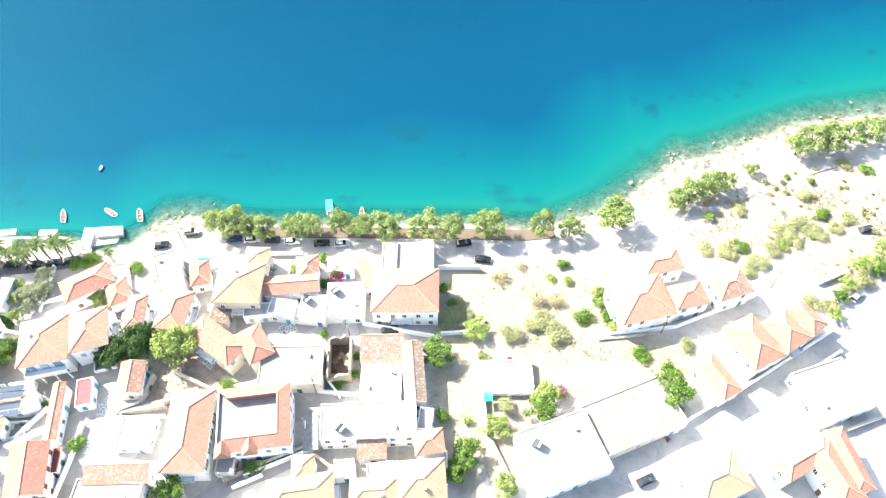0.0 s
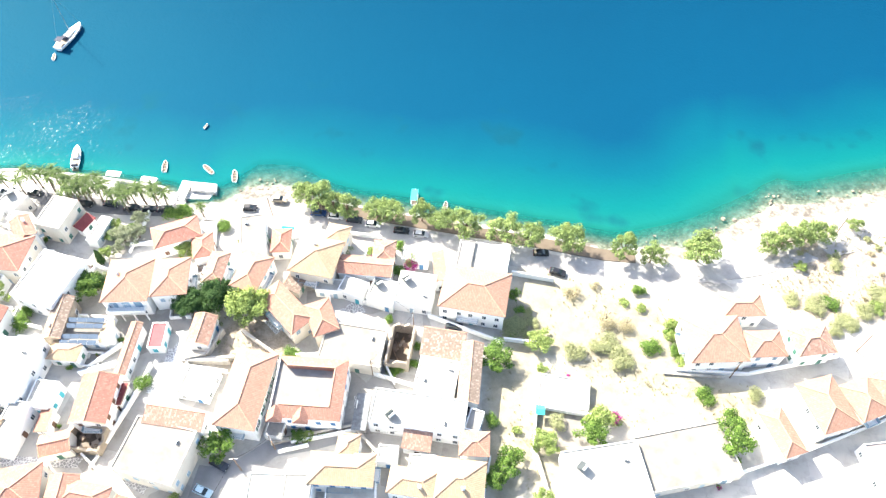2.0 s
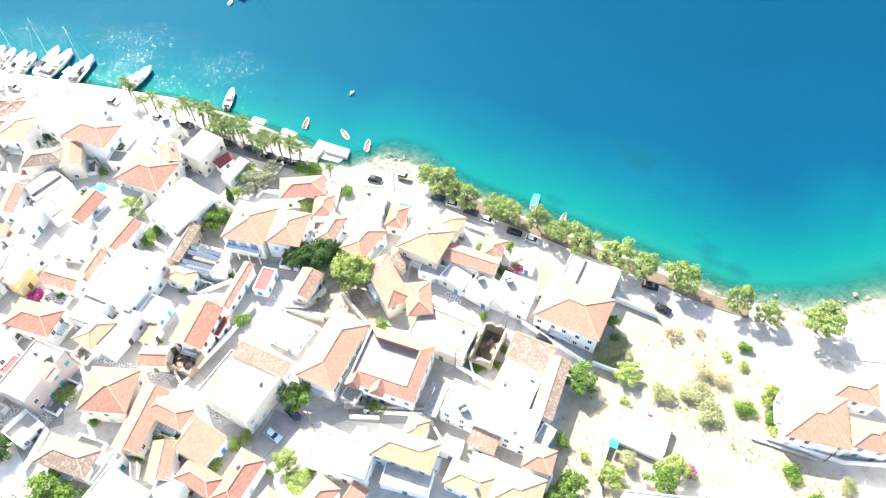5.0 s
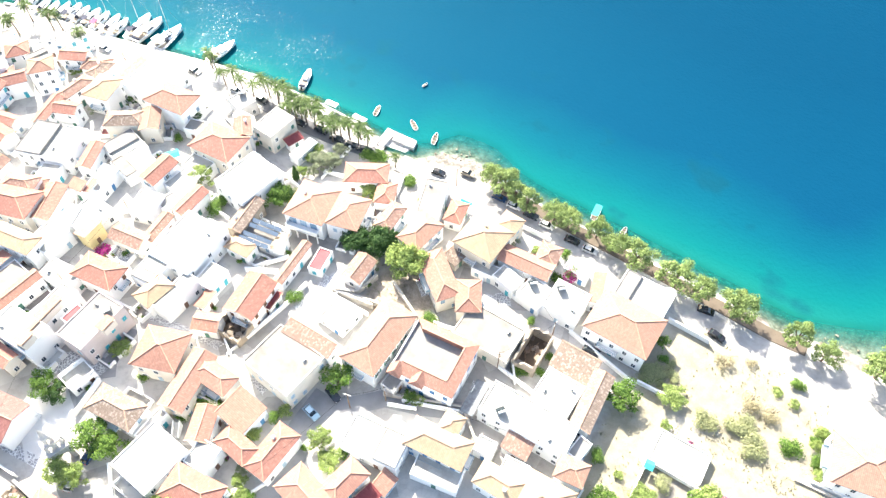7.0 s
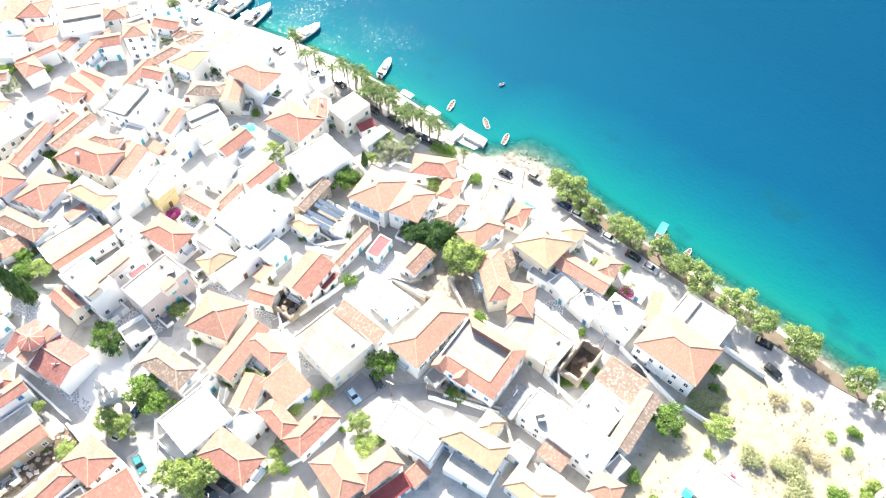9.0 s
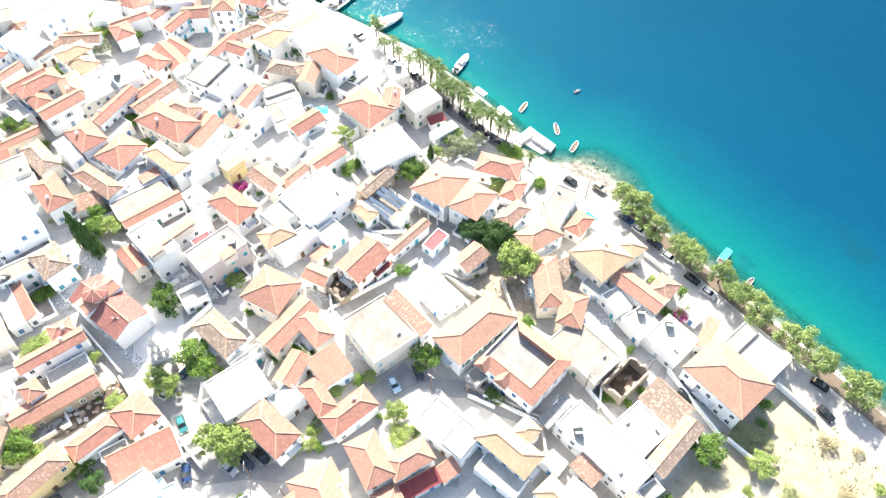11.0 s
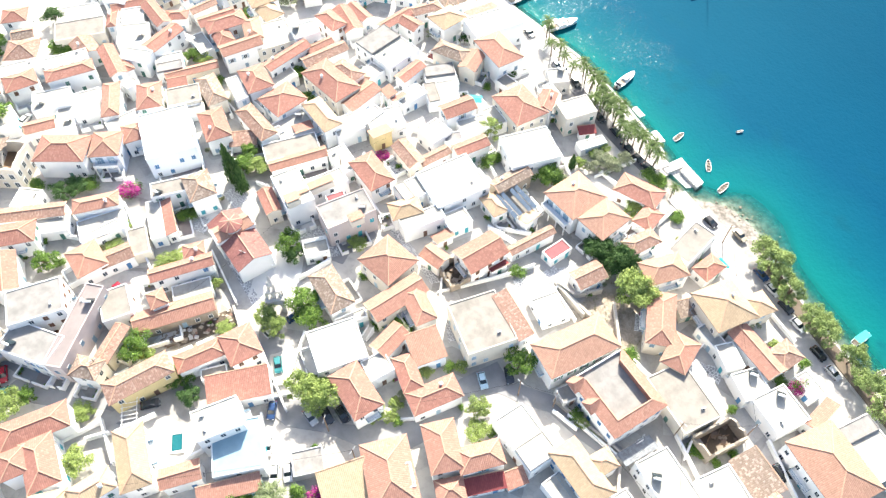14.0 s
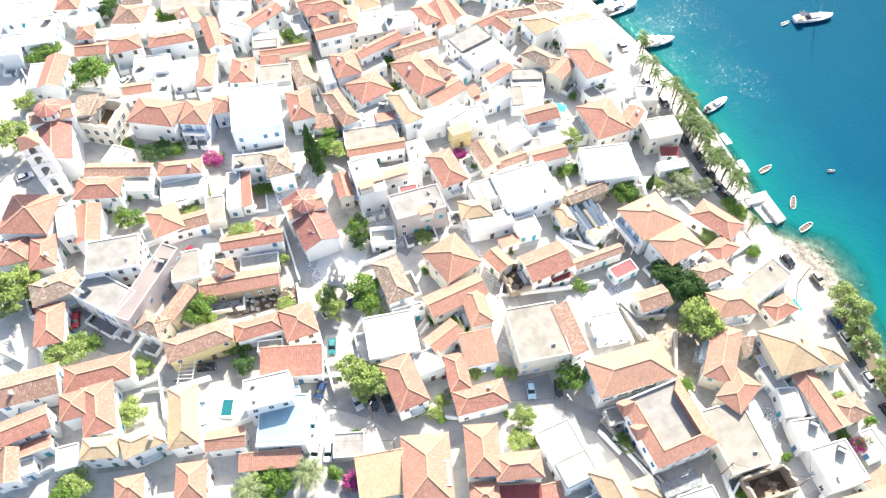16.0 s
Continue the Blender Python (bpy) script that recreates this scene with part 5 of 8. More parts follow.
# ---- cars ----
def car_meshes():
    L, W = 2.05, 0.84
    profile = [(-L, 0.35), (-L, 0.75), (-L + 0.12, 0.92), (-1.6, 0.98), (0.75, 0.98), (1.75, 0.82), (L - 0.05, 0.68), (L, 0.4), (L - 0.1, 0.28), (-L + 0.1, 0.28)]
    body = Shape()
    n = len(profile)
    for y, k in ((-W, 0.97), (-W - 0.03, 1.0), (W + 0.03, 1.0), (W, 0.97)):
        body.v += [(x * k, y, z if abs(y) > W else z) for x, z in profile]
    for r in range(3):
        for i in range(n):
            body.f.append((r * n + i, r * n + (i + 1) % n, (r + 1) * n + (i + 1) % n, (r + 1) * n + i))
    body.f += [tuple(reversed(range(n))), tuple(3 * n + i for i in range(n))]
    body.m = [0] * len(body.f)
    lower = [(-1.7, 0.975), (0.95, 0.975)]
    glass = solid("glasshouse", [(-1.78, -0.76, 0.96), (0.98, -0.76, 0.96), (0.98, 0.76, 0.96), (-1.78, 0.76, 0.96), (-1.35, -0.62, 1.42), (0.28, -0.62, 1.42), (0.28, 0.62, 1.42), (-1.35, 0.62, 1.42)], [(0, 1, 5, 4), (1, 2, 6, 5), (2, 3, 7, 6), (3, 0, 4, 7), (4, 5, 6, 7)], CAR_GLASS)
    roof = Shape()
    roof.v = [(-1.38, -0.64, 1.40), (0.30, -0.64, 1.40), (0.30, 0.64, 1.40), (-1.38, 0.64, 1.40), (-1.25, -0.5, 1.475), (0.16, -0.5, 1.475), (0.16, 0.5, 1.475), (-1.25, 0.5, 1.475)]
    roof.f = [(3, 2, 1, 0), (0, 1, 5, 4), (1, 2, 6, 5), (2, 3, 7, 6), (3, 0, 4, 7), (4, 5, 6, 7)]
    roof.m = [0] * 6
    tyre = Shape().tube([(0, -0.1, 0), (0, -0.08, 0), (0, 0.08, 0), (0, 0.1, 0)], [0.27, 0.31, 0.31, 0.27], 14).tube([(0, -0.11, 0), (0, 0.11, 0)], [0.18, 0.18], 12, 1).mesh("wheel", [TYRE, CHROME])
    lamp = Shape().box(-0.04, -0.16, -0.06, 0.04, 0.16, 0.06)
    return body, glass, roof, tyre, lamp.mesh("headlight", plain("headlight glass", (0.75, 0.76, 0.76), 0.1)), lamp.mesh("tail_light", plain("tail light", (0.4, 0.02, 0.02), 0.2))


PAINT = {"black": (0.015, 0.016, 0.02), "dark": (0.04, 0.045, 0.055), "blue": (0.025, 0.06, 0.15), "lightblue": (0.42, 0.58, 0.66), "white": (0.75, 0.75, 0.74), "silver": (0.48, 0.49, 0.5), "red": (0.42, 0.02, 0.04), "teal": (0.04, 0.20, 0.21), "beige": (0.42, 0.36, 0.27)}
C_BODY, C_GLASS, C_ROOF, C_TYRE, C_HEAD, C_TAIL = car_meshes()
CAR_PARTS, CARS = {}, []


def car(x, y, turn, paint):
    if paint not in CAR_PARTS:
        lacquer = plain(f"{paint} car paint", PAINT[paint], 0.25, 0.1, 0.04, specular=0.6)
        CAR_PARTS[paint] = (C_BODY.mesh("body", lacquer), C_ROOF.mesh("roof_panel", lacquer))
    body, roof = CAR_PARTS[paint]
    CARS.append((x, y))
    owner = thing("car", pose(x, y, ground_height(x, y) + 0.02, 0, 0, turn), f"{paint if paint != 'lightblue' else 'light blue'} small car parked on the pale road", "car", "parked cars")
    put("body", body, owner)
    put("glasshouse", C_GLASS, owner, None, "dark car windows")
    put("roof_panel", roof, owner)
    for u in (-1.3, 1.25):
        for v in (-0.78, 0.78):
            put("wheel", C_TYRE, owner, pose(u, v, 0.31))
    for v in (-0.6, 0.6):
        put("headlight", C_HEAD, owner, pose(2.0, v, 0.66))
        put("tail_light", C_TAIL, owner, pose(-2.05, v, 0.78))


# ---- boats ----
def hull_shape(length, beam, height, m=0, open_top=False):
    """A pointed hull, bow towards +x, floating at z = 0."""
    s = Shape()
    stations = [(-0.5, 0.78, 0.0), (-0.3, 0.95, 0.0), (0.0, 1.0, 0.02), (0.25, 0.82, 0.10), (0.4, 0.48, 0.22), (0.5, 0.03, 0.36)]
    for u, b, lift in stations:
        x, w, top = u * length, b * beam / 2, height * (1 + lift)
        s.v += [(x, -w, top), (x, -w * 0.85, top * 0.3), (x, -w * 0.35, -0.25), (x, w * 0.35, -0.25), (x, w * 0.85, top * 0.3), (x, w, top)]
        if open_top:
            s.v += [(x * 0.93, w * 0.84, top), (x * 0.93, w * 0.7, height * 0.35), (x * 0.93, -w * 0.7, height * 0.35), (x * 0.93, -w * 0.84, top)]
    n = 10 if open_top else 6
    for i in range(len(stations) - 1):
        for k in range(n):
            s.f.append((i * n + k, i * n + (k + 1) % n, (i + 1) * n + (k + 1) % n, (i + 1) * n + k))
    s.f.append(tuple(range(n - 1, -1, -1)))
    s.f.append(tuple((len(stations) - 1) * n + k for k in range(n)))
    s.m = [1 if open_top and i < 5 * n and i % n in (6, 7, 8) else m for i in range(len(s.f))]
    return s


CANVAS = plain("white canvas", (0.78, 0.78, 0.76), 0.9)
BILGE = plain("worn grey boat floor", (0.16, 0.14, 0.12), 0.8, vary=0.25)
ROSE = plain("rose canvas", (0.42, 0.08, 0.14), 0.85)
NAVY = plain("dark grey canvas", (0.05, 0.055, 0.08), 0.85)
TEAK = plain("pale teak", (0.33, 0.27, 0.20), 0.7, vary=0.2)
TURQUOISE = plain("turquoise canvas", (0.05, 0.45, 0.48), 0.85)


def rowing_boat(x, y, turn, length=4.2, awning=False):
    owner = thing("rowing_boat", pose(x, y, 0.02, 0, 0, turn), "small open boat with a turquoise awning moored at the shore" if awning else "small white open boat floating on clear water", "boat", "small boats")
    put("hull", hull_shape(length, length * 0.36, 0.5, 0, True).mesh("hull", [HULL, BILGE]), owner)
    for u in (-0.25, 0.02, 0.24):
        put("seat", Shape().box(u * length - 0.13, -length * 0.145, 0.36, u * length + 0.13, length * 0.145, 0.41).mesh("seat", TEAK), owner)
    if awning:
        put("awning", Shape().box(-length * 0.42, -length * 0.17, 1.75, length * 0.3, length * 0.17, 1.81).mesh("awning", TURQUOISE), owner)
        for u in (-0.4, 0.28):
            for v in (-0.15, 0.15):
                put("post", Shape().tube([(u * length, v * length, 0.4), (u * length, v * length, 1.75)], [0.02, 0.02], 6).mesh("post", METAL), owner)


def motor_boat(x, y, turn, length=8.0):
    b = length * 0.31
    owner = thing("motor_boat", pose(x, y, 0.02, 0, 0, turn), "white motor boat with a low cabin moored at the quay", "boat", "boats at the quay")
    put("hull", hull_shape(length, b, length * 0.11).mesh("hull", HULL), owner)
    z = length * 0.112
    put("cockpit", Shape().box(-length * 0.46, -b * 0.36, z - 0.02, -length * 0.14, b * 0.36, z + 0.05).mesh("cockpit", TEAK), owner)
    cabin = Shape()
    cabin.v = [(-length * 0.14, -b * 0.36, z), (length * 0.26, -b * 0.27, z), (length * 0.26, b * 0.27, z), (-length * 0.14, b * 0.36, z), (-length * 0.12, -b * 0.3, z + 0.75), (length * 0.12, -b * 0.26, z + 0.7), (length * 0.12, b * 0.26, z + 0.7), (-length * 0.12, b * 0.3, z + 0.75)]
    cabin.f = [(0, 1, 5, 4), (1, 2, 6, 5), (2, 3, 7, 6), (3, 0, 4, 7), (4, 5, 6, 7)]
    cabin.m = [0, 1, 0, 0, 0]
    put("cabin", cabin.mesh("cabin", [HULL, CAR_GLASS]), owner)
    for side in (-1, 1):
        put("side_window", Shape().box(-length * 0.10, min(side * b * 0.355, side * b * 0.30), z + 0.3, length * 0.1, max(side * b * 0.355, side * b * 0.30), z + 0.6).mesh("side_window", CAR_GLASS), owner)
    if length > 9:
        put("flybridge", Shape().box(-length * 0.13, -b * 0.27, z + 0.74, length * 0.06, b * 0.27, z + 0.84).box(length * 0.02, -b * 0.25, z + 0.84, length * 0.05, b * 0.25, z + 1.25).mesh("flybridge", HULL), owner)
        put("bimini", Shape().box(-length * 0.36, -b * 0.33, z + 1.55, -length * 0.12, b * 0.33, z + 1.61).mesh("bimini", sower.choice((CANVAS, NAVY, ROSE, CANVAS))), owner)
        for u in (-0.35, -0.13):
            for v in (-0.31, 0.31):
                put("post", Shape().tube([(u * length, v * b, z), (u * length, v * b, z + 1.55)], [0.03, 0.03], 5).mesh("post", METAL), owner)
    put("stern_bench", Shape().box(-length * 0.45, -b * 0.34, z + 0.05, -length * 0.40, b * 0.34, z + 0.5).mesh("stern_bench", sower.choice((NAVY, CANVAS, ROSE))), owner)
    put("hatch", Shape().box(length * 0.29, -0.25, z - 0.02, length * 0.34, 0.25, z + 0.06).mesh("hatch", CAR_GLASS), owner)
    put("bathing_platform", Shape().box(-length * 0.56, -b * 0.34, 0.15, -length * 0.49, b * 0.34, 0.27).mesh("bathing_platform", TEAK), owner)
    put("engine", Shape().box(-length * 0.53, -0.2, 0.2, -length * 0.485, 0.2, 1.0).mesh("engine", TYRE), owner)
    for v in (-1, 1):
        put("rail", Shape().bar((length * 0.05, v * b * 0.42, z + 0.35), (length * 0.42, v * b * 0.16, z + 0.55), 0.04, 0.04).mesh("rail", METAL), owner)


def sailing_yacht(x, y, turn, length=12.0):
    b = length * 0.3
    owner = thing("sailing_yacht", pose(x, y, 0.02, 0, 0, turn), "white sailing yacht with a bare mast and dark sail cover", "yacht", "boats at the quay")
    put("hull", hull_shape(length, b, length * 0.09).mesh("hull", HULL), owner)
    z = length * 0.092
    put("deck", Shape().box(-length * 0.45, -b * 0.34, z - 0.02, length * 0.2, b * 0.34, z + 0.04).mesh("deck", TEAK), owner)
    put("cabin", Shape().box(-length * 0.12, -b * 0.22, z + 0.04, length * 0.22, b * 0.22, z + 0.5).mesh("cabin", HULL), owner)
    put("hatch", Shape().box(length * 0.1, -0.3, z + 0.5, length * 0.16, 0.3, z + 0.54).mesh("hatch", CAR_GLASS), owner)
    put("sprayhood", Shape().box(-length * 0.2, -b * 0.24, z + 0.04, -length * 0.12, b * 0.24, z + 1.0).mesh("sprayhood", NAVY), owner)
    put("bimini", Shape().box(-length * 0.42, -b * 0.3, z + 1.7, -length * 0.24, b * 0.3, z + 1.76).mesh("bimini", sower.choice((NAVY, CANVAS, CANVAS))), owner)
    for u in (-0.4, -0.26):
        for v in (-0.28, 0.28):
            put("post", Shape().tube([(u * length, v * b, z), (u * length, v * b, z + 1.7)], [0.02, 0.02], 5).mesh("post", METAL), owner)
    put("mast", Shape().tube([(length * 0.08, 0, z), (length * 0.08, 0, z + length * 1.15)], [0.11, 0.08], 8).mesh("mast", METAL), owner)
    put("boom", Shape().tube([(length * 0.07, 0, z + 1.5), (-length * 0.3, 0, z + 1.5)], [0.14, 0.10], 8).mesh("boom", NAVY), owner)
    for e in ((length * 0.49, 0, z + 0.3), (-length * 0.48, 0, z)):
        put("stay", Shape().tube([e, (length * 0.08, 0, z + length * 1.13)], [0.02, 0.02], 5).mesh("stay", METAL), owner)


# ---- walls, poles, roof gear ----
DRY_STONE = plaster("dry-stone wall", (0.52, 0.48, 0.42), 0.9)


def wall(x0, y0, x1, y1, height=1.6, thick=0.35, material="white", label="white plastered garden wall beside the houses"):
    mx, my = (x0 + x1) / 2, (y0 + y1) / 2
    length = math.hypot(x1 - x0, y1 - y0)
    ground = min(ground_height(x0, y0), ground_height(x1, y1))
    mat = DRY_STONE if material == "stone" else WALL[material]
    s = Shape().box(-length / 2, -thick / 2, -0.6, length / 2, thick / 2, height).box(-length / 2 - 0.03, -thick / 2 - 0.05, height, length / 2 + 0.03, thick / 2 + 0.05, height + 0.07)
    ob = put("garden_wall", s.mesh("garden_wall", mat), None, pose(mx, my, ground, 0, 0, math.degrees(math.atan2(y1 - y0, x1 - x0))))
    tagged(ob, "rough dry-stone garden wall on sloping ground" if material == "stone" else label, "wall", "garden walls")


def pole(x, y, height=8.0, arm=True):
    owner = thing("utility_pole", pose(x, y, ground_height(x, y) - 0.2, 0, 0, sower.uniform(0, 180)), "weathered wooden utility pole with a crossarm", "utility pole", "utility poles")
    put("post", Shape().tube([(0, 0, 0), (0, 0, height)], [0.15, 0.10], 8).mesh("post", WOOD), owner)
    if arm:
        put("crossarm", Shape().box(-0.9, -0.06, height - 0.7, 0.9, 0.06, height - 0.55).mesh("crossarm", METAL), owner)


def cable(x0, y0, x1, y1, z=7.2, sag=0.8):
    a = Vector((x0, y0, ground_height(x0, y0) + z))
    b = Vector((x1, y1, ground_height(x1, y1) + z))
    pts = [a.lerp(b, k / 10) - Vector((0, 0, sag * (1 - (2 * k / 10 - 1) ** 2))) for k in range(11)]
    ob = put("cable", Shape().tube(pts, [0.025] * 11, 4, 0, False).mesh("cable", TYRE))
    tagged(ob, "thin dark overhead cable strung between poles", "cable", "overhead cables")


def water_heater(x, y, z, turn):
    """A solar collector with its tank, on a flat roof."""
    owner = thing("solar_water_heater", pose(x, y, z, 0, 0, turn), "solar water heater with a dark panel and a white tank", "solar heater", "solar heaters")
    put("panel", Shape().box(-0.95, -0.9, -0.04, 0.95, 0.9, 0.04).mesh("panel", CAR_GLASS), owner, pose(0, -0.1, 0.72, 38, 0, 0))
    put("tank", Shape().tube([(-0.85, 0.75, 1.5), (-0.8, 0.75, 1.5), (0.8, 0.75, 1.5), (0.85, 0.75, 1.5)], [0.12, 0.27, 0.27, 0.12], 12).mesh("tank", HULL), owner)
    for u in (-0.75, 0.75):
        put("leg", Shape().bar((u, 0.75, 0.0), (u, 0.75, 1.3), 0.06, 0.06).mesh("leg", METAL), owner)
        put("leg", Shape().bar((u, -0.78, 0.0), (u, -0.78, 0.22), 0.06, 0.06).mesh("leg", METAL), owner)


def air_unit(x, y, z, turn):
    owner = thing("air_conditioner", pose(x, y, z, 0, 0, turn), "white outdoor air-conditioning unit on a roof", "air conditioner", "air conditioners")
    put("casing", Shape().box(-0.42, -0.17, 0.06, 0.42, 0.17, 0.64).mesh("casing", HULL), owner)
    put("grille", Shape().tube([(-0.1, -0.175, 0.35), (-0.1, -0.19, 0.35)], [0.22, 0.22], 14).mesh("grille", TYRE), owner)
    put("bracket", Shape().box(-0.4, -0.15, 0, -0.32, 0.15, 0.06).box(0.32, -0.15, 0, 0.4, 0.15, 0.06).mesh("bracket", METAL), owner)


def pergola(x, y, z, turn, w, d, slats=8):
    owner = thing("pergola", pose(x, y, z, 0, 0, turn), "white timber pergola with open slats", "pergola", "pergolas")
    for u in (-w / 2, w / 2):
        for v in (-d / 2, d / 2):
            put("post", Shape().box(u - 0.06, v - 0.06, 0, u + 0.06, v + 0.06, 2.3).mesh("post", TRIM), owner)
        put("beam", Shape().box(u - 0.06, -d / 2 - 0.3, 2.3, u + 0.06, d / 2 + 0.3, 2.45).mesh("beam", TRIM), owner)
    slat = Shape().box(-w / 2 - 0.3, -0.04, 2.45, w / 2 + 0.3, 0.04, 2.55).mesh("slat", TRIM)
    for k in range(slats):
        put("slat", slat, owner, pose(0, -d / 2 + d * k / (slats - 1), 0))


def awning(x, y, turn, w, d, colour="white"):
    owner = thing("awning", pose(x, y, ground_height(x, y), 0, 0, turn), f"{colour} canvas awning on thin posts", "awning", "awnings")
    m = {"white": CANVAS, "turquoise": TURQUOISE, "navy": NAVY}[colour]
    canvas = Shape()
    canvas.v = [(-w / 2, -d / 2, 2.3), (w / 2, -d / 2, 2.3), (w / 2, d / 2, 2.3), (-w / 2, d / 2, 2.3), (-w / 2, 0, 2.7), (w / 2, 0, 2.7)]
    canvas.f = [(0, 1, 5, 4), (2, 3, 4, 5), (1, 2, 5), (3, 0, 4)]
    canvas.m = [0] * 4
    put("canvas", canvas.mesh("canvas", m), owner)
    for u in (-w / 2 + 0.1, w / 2 - 0.1):
        for v in (-d / 2 + 0.1, d / 2 - 0.1):
            put("post", Shape().tube([(u, v, 0), (u, v, 2.3)], [0.03, 0.03], 6).mesh("post", METAL), owner)


# ---- things in their places ----



# trees and bushes
tree("pine", -59.7, 114.5, 6.3, 6.8)
tree("pine", -55.4, 113.6, 7.4, 7.9)
tree("pine", -51.6, 112.6, 6.3, 6.2)
tree("pine", -47.6, 112.2, 6.3, 6.8)
tree("pine", -39.6, 112.2, 6.3, 6.8)
tree("pine", -35.8, 112.7, 6.8, 7.3)
tree("pine", -28.0, 113.7, 6.8, 6.2)
tree("pine", -22.4, 112.4, 6.3, 6.8)
tree("pine", -16.0, 112.6, 6.8, 7.9)
tree("pine", -5.8, 111.9, 7.4, 8.5)
tree("pine", 1.6, 111.5, 7.4, 6.2)
tree("pine", 10.3, 112.1, 7.4, 8.5)
tree("pine", 24.7, 112.4, 7.4, 6.8)
tree("pine", 31.7, 112.0, 5.8, 6.2)
tree("pine", 43.4, 114.8, 8.4, 9.6)
tree("pine", 61.0, 121.2, 5.2, 6.2)
tree("pine", 64.9, 123.2, 6.3, 7.9)
tree("pine", 70.4, 125.7, 6.3, 7.3)
tree("pine", 75.0, 127.8, 5.2, 5.6)
tree("pine", 83.8, 132.7, 3.2, 4)
tree("pine", 97.9, 139.5, 6.3, 6.8)
tree("pine", 102.5, 141.6, 7.4, 9)
tree("pine", 107.8, 142.2, 7.4, 9)
tree("pine", 114.9, 144.0, 6.8, 7.9)
tree("pine", 121.3, 145.6, 6.8, 7.9)
tree("light", 91.1, 85.7, 3, 3.5)
tree("scrub", 87.5, 89.3, 2, 4.8)
tree("scrub", 71.4, 106.0, 1.6, 5.6)
tree("bush", 74.8, 106.9, 1.6, 4.8)
tree("scrub", 65.7, 106.0, 1.6, 4)
tree("scrub", 87.1, 111.2, 1.6, 6.4)
tree("scrub", 92.2, 113.9, 1.6, 6.4)
tree("scrub", 77.4, 101.9, 1.76, 4.8)
tree("scrub", 82.7, 105.8, 1.6, 4.8)
tree("scrub", 74.6, 99.2, 1.76, 4)
tree("bush", 98.4, 116.5, 2, 4)
tree("scrub", 77.4, 118.7, 1.6, 4)
tree("light", 68.7, 116.4, 1.5, 3)
tree("scrub", 104.4, 115.6, 1.6, 4.8)
tree("scrub", 95.8, 123.6, 1.6, 4)
tree("bush", 115.6, 132.8, 1.44, 4)
tree("scrub", 110.1, 134.9, 1.5, 4)
tree("broad", -2.9, 75.2, 5, 7.5)
tree("broad", 3.7, 52.3, 5, 6)
tree("broad", 1.3, 48.3, 4, 5)
tree("light", 11.6, 45.4, 3.5, 5)
tree("broad", 20.1, 61.7, 5, 6)
tree("light", 21.6, 65.1, 5, 6)
tree("blossom", 24.9, 66.9, 3, 3.5)
tree("broad", 49.5, 65.8, 6, 8)
tree("light", -61.5, 77.0, 9, 9)
tree("dark", -71.0, 78.8, 7, 8)
tree("dark", -75.7, 76.2, 6, 6.5)
tree("dark", -69.1, 80.7, 6, 6)
tree("olive", -70.3, 73.3, 3.5, 5)
tree("bush", -78.7, 102.0, 2.2, 3.5)
tree("dark", -101.7, 76.9, 5, 6)
tree("blossom", -27.2, 98.2, 5, 3.8)
tree("bush", -30.3, 96.3, 2.5, 4)
tree("bush", -31.8, 103.9, 3, 3)
tree("scrub", 14.9, 81.9, 2.56, 5.2)
tree("scrub", 22.5, 85.6, 2.24, 5.2)
tree("scrub", 25.5, 81.9, 2.4, 6)
tree("bush", 32.3, 86.9, 2.24, 5.2)
tree("scrub", 19.7, 84.1, 1.92, 4)
tree("bush", 37.0, 93.6, 2, 3.5)
tree("bush", 36.4, 91.2, 2, 3)
tree("bush", 38.0, 86.2, 2.2, 3.2)
tree("light", 39.1, 84.1, 1.6, 3)
tree("dry", 13.0, 97.9, 2.4, 4.8)
tree("dry", 21.7, 92.4, 2.56, 5.6)
tree("dry", 26.5, 92.0, 2.24, 4.8)
tree("dry", 18.2, 101.7, 1.5, 3)
tree("bush", 28.2, 102.4, 1.8, 3)
tree("bush", 30.0, 102.3, 2, 2.5)
tree("light", 25.7, 98.0, 1, 2.5)
tree("light", 29.8, 97.1, 1.2, 2.5)
tree("light", 6.3, 83.0, 3, 6)
tree("scrub", -0.3, 85.1, 1.6, 5.6)
tree("scrub", 1.0, 86.7, 1.6, 4.8)
tree("light", 10.5, 58.2, 3.5, 5.5)
tree("scrub", 12.6, 63.2, 3, 4)
tree("light", 4.3, 60.1, 1.2, 2)
tree("bush", 44.4, 75.9, 1.8, 4.5)
tree("bush", 49.9, 71.7, 2.5, 4)
tree("scrub", 55.2, 78.4, 1.8, 4)
tree("light", 8.1, 75.9, 1.6, 2.5)
tree("bush", -1.0, 61.1, 2.5, 3.5)
tree("broad", -1.0, 93.9, 4, 3)
tree("light", -85.2, 92.7, 4, 5)
tree("bush", -91.6, 104.2, 2.4, 4)
tree("bush", -89.4, 104.4, 3, 4)
tree("bush", -28.9, 81.9, 2, 2.5)
tree("bush", -20.8, 75.6, 3, 2.5)
tree("bush", -20.8, 71.3, 3, 2.5)
tree("bush", -24.5, 68.8, 1.6, 4)
tree("broad", -190.8, -67.9, 6, 10)
tree("broad", -189.3, -69.7, 5, 8)
tree("broad", -178.4, -56.2, 9, 11)
tree("light", -171.7, -73.9, 5, 5.5)
tree("light", -157.6, -76.1, 8, 9)
tree("dark", -208.8, -52.1, 6, 6)
tree("bush", -204.8, -57.4, 3, 5)
tree("bush", -203.7, -34.8, 3, 6)
tree("bush", -201.8, -33.3, 2.5, 4)
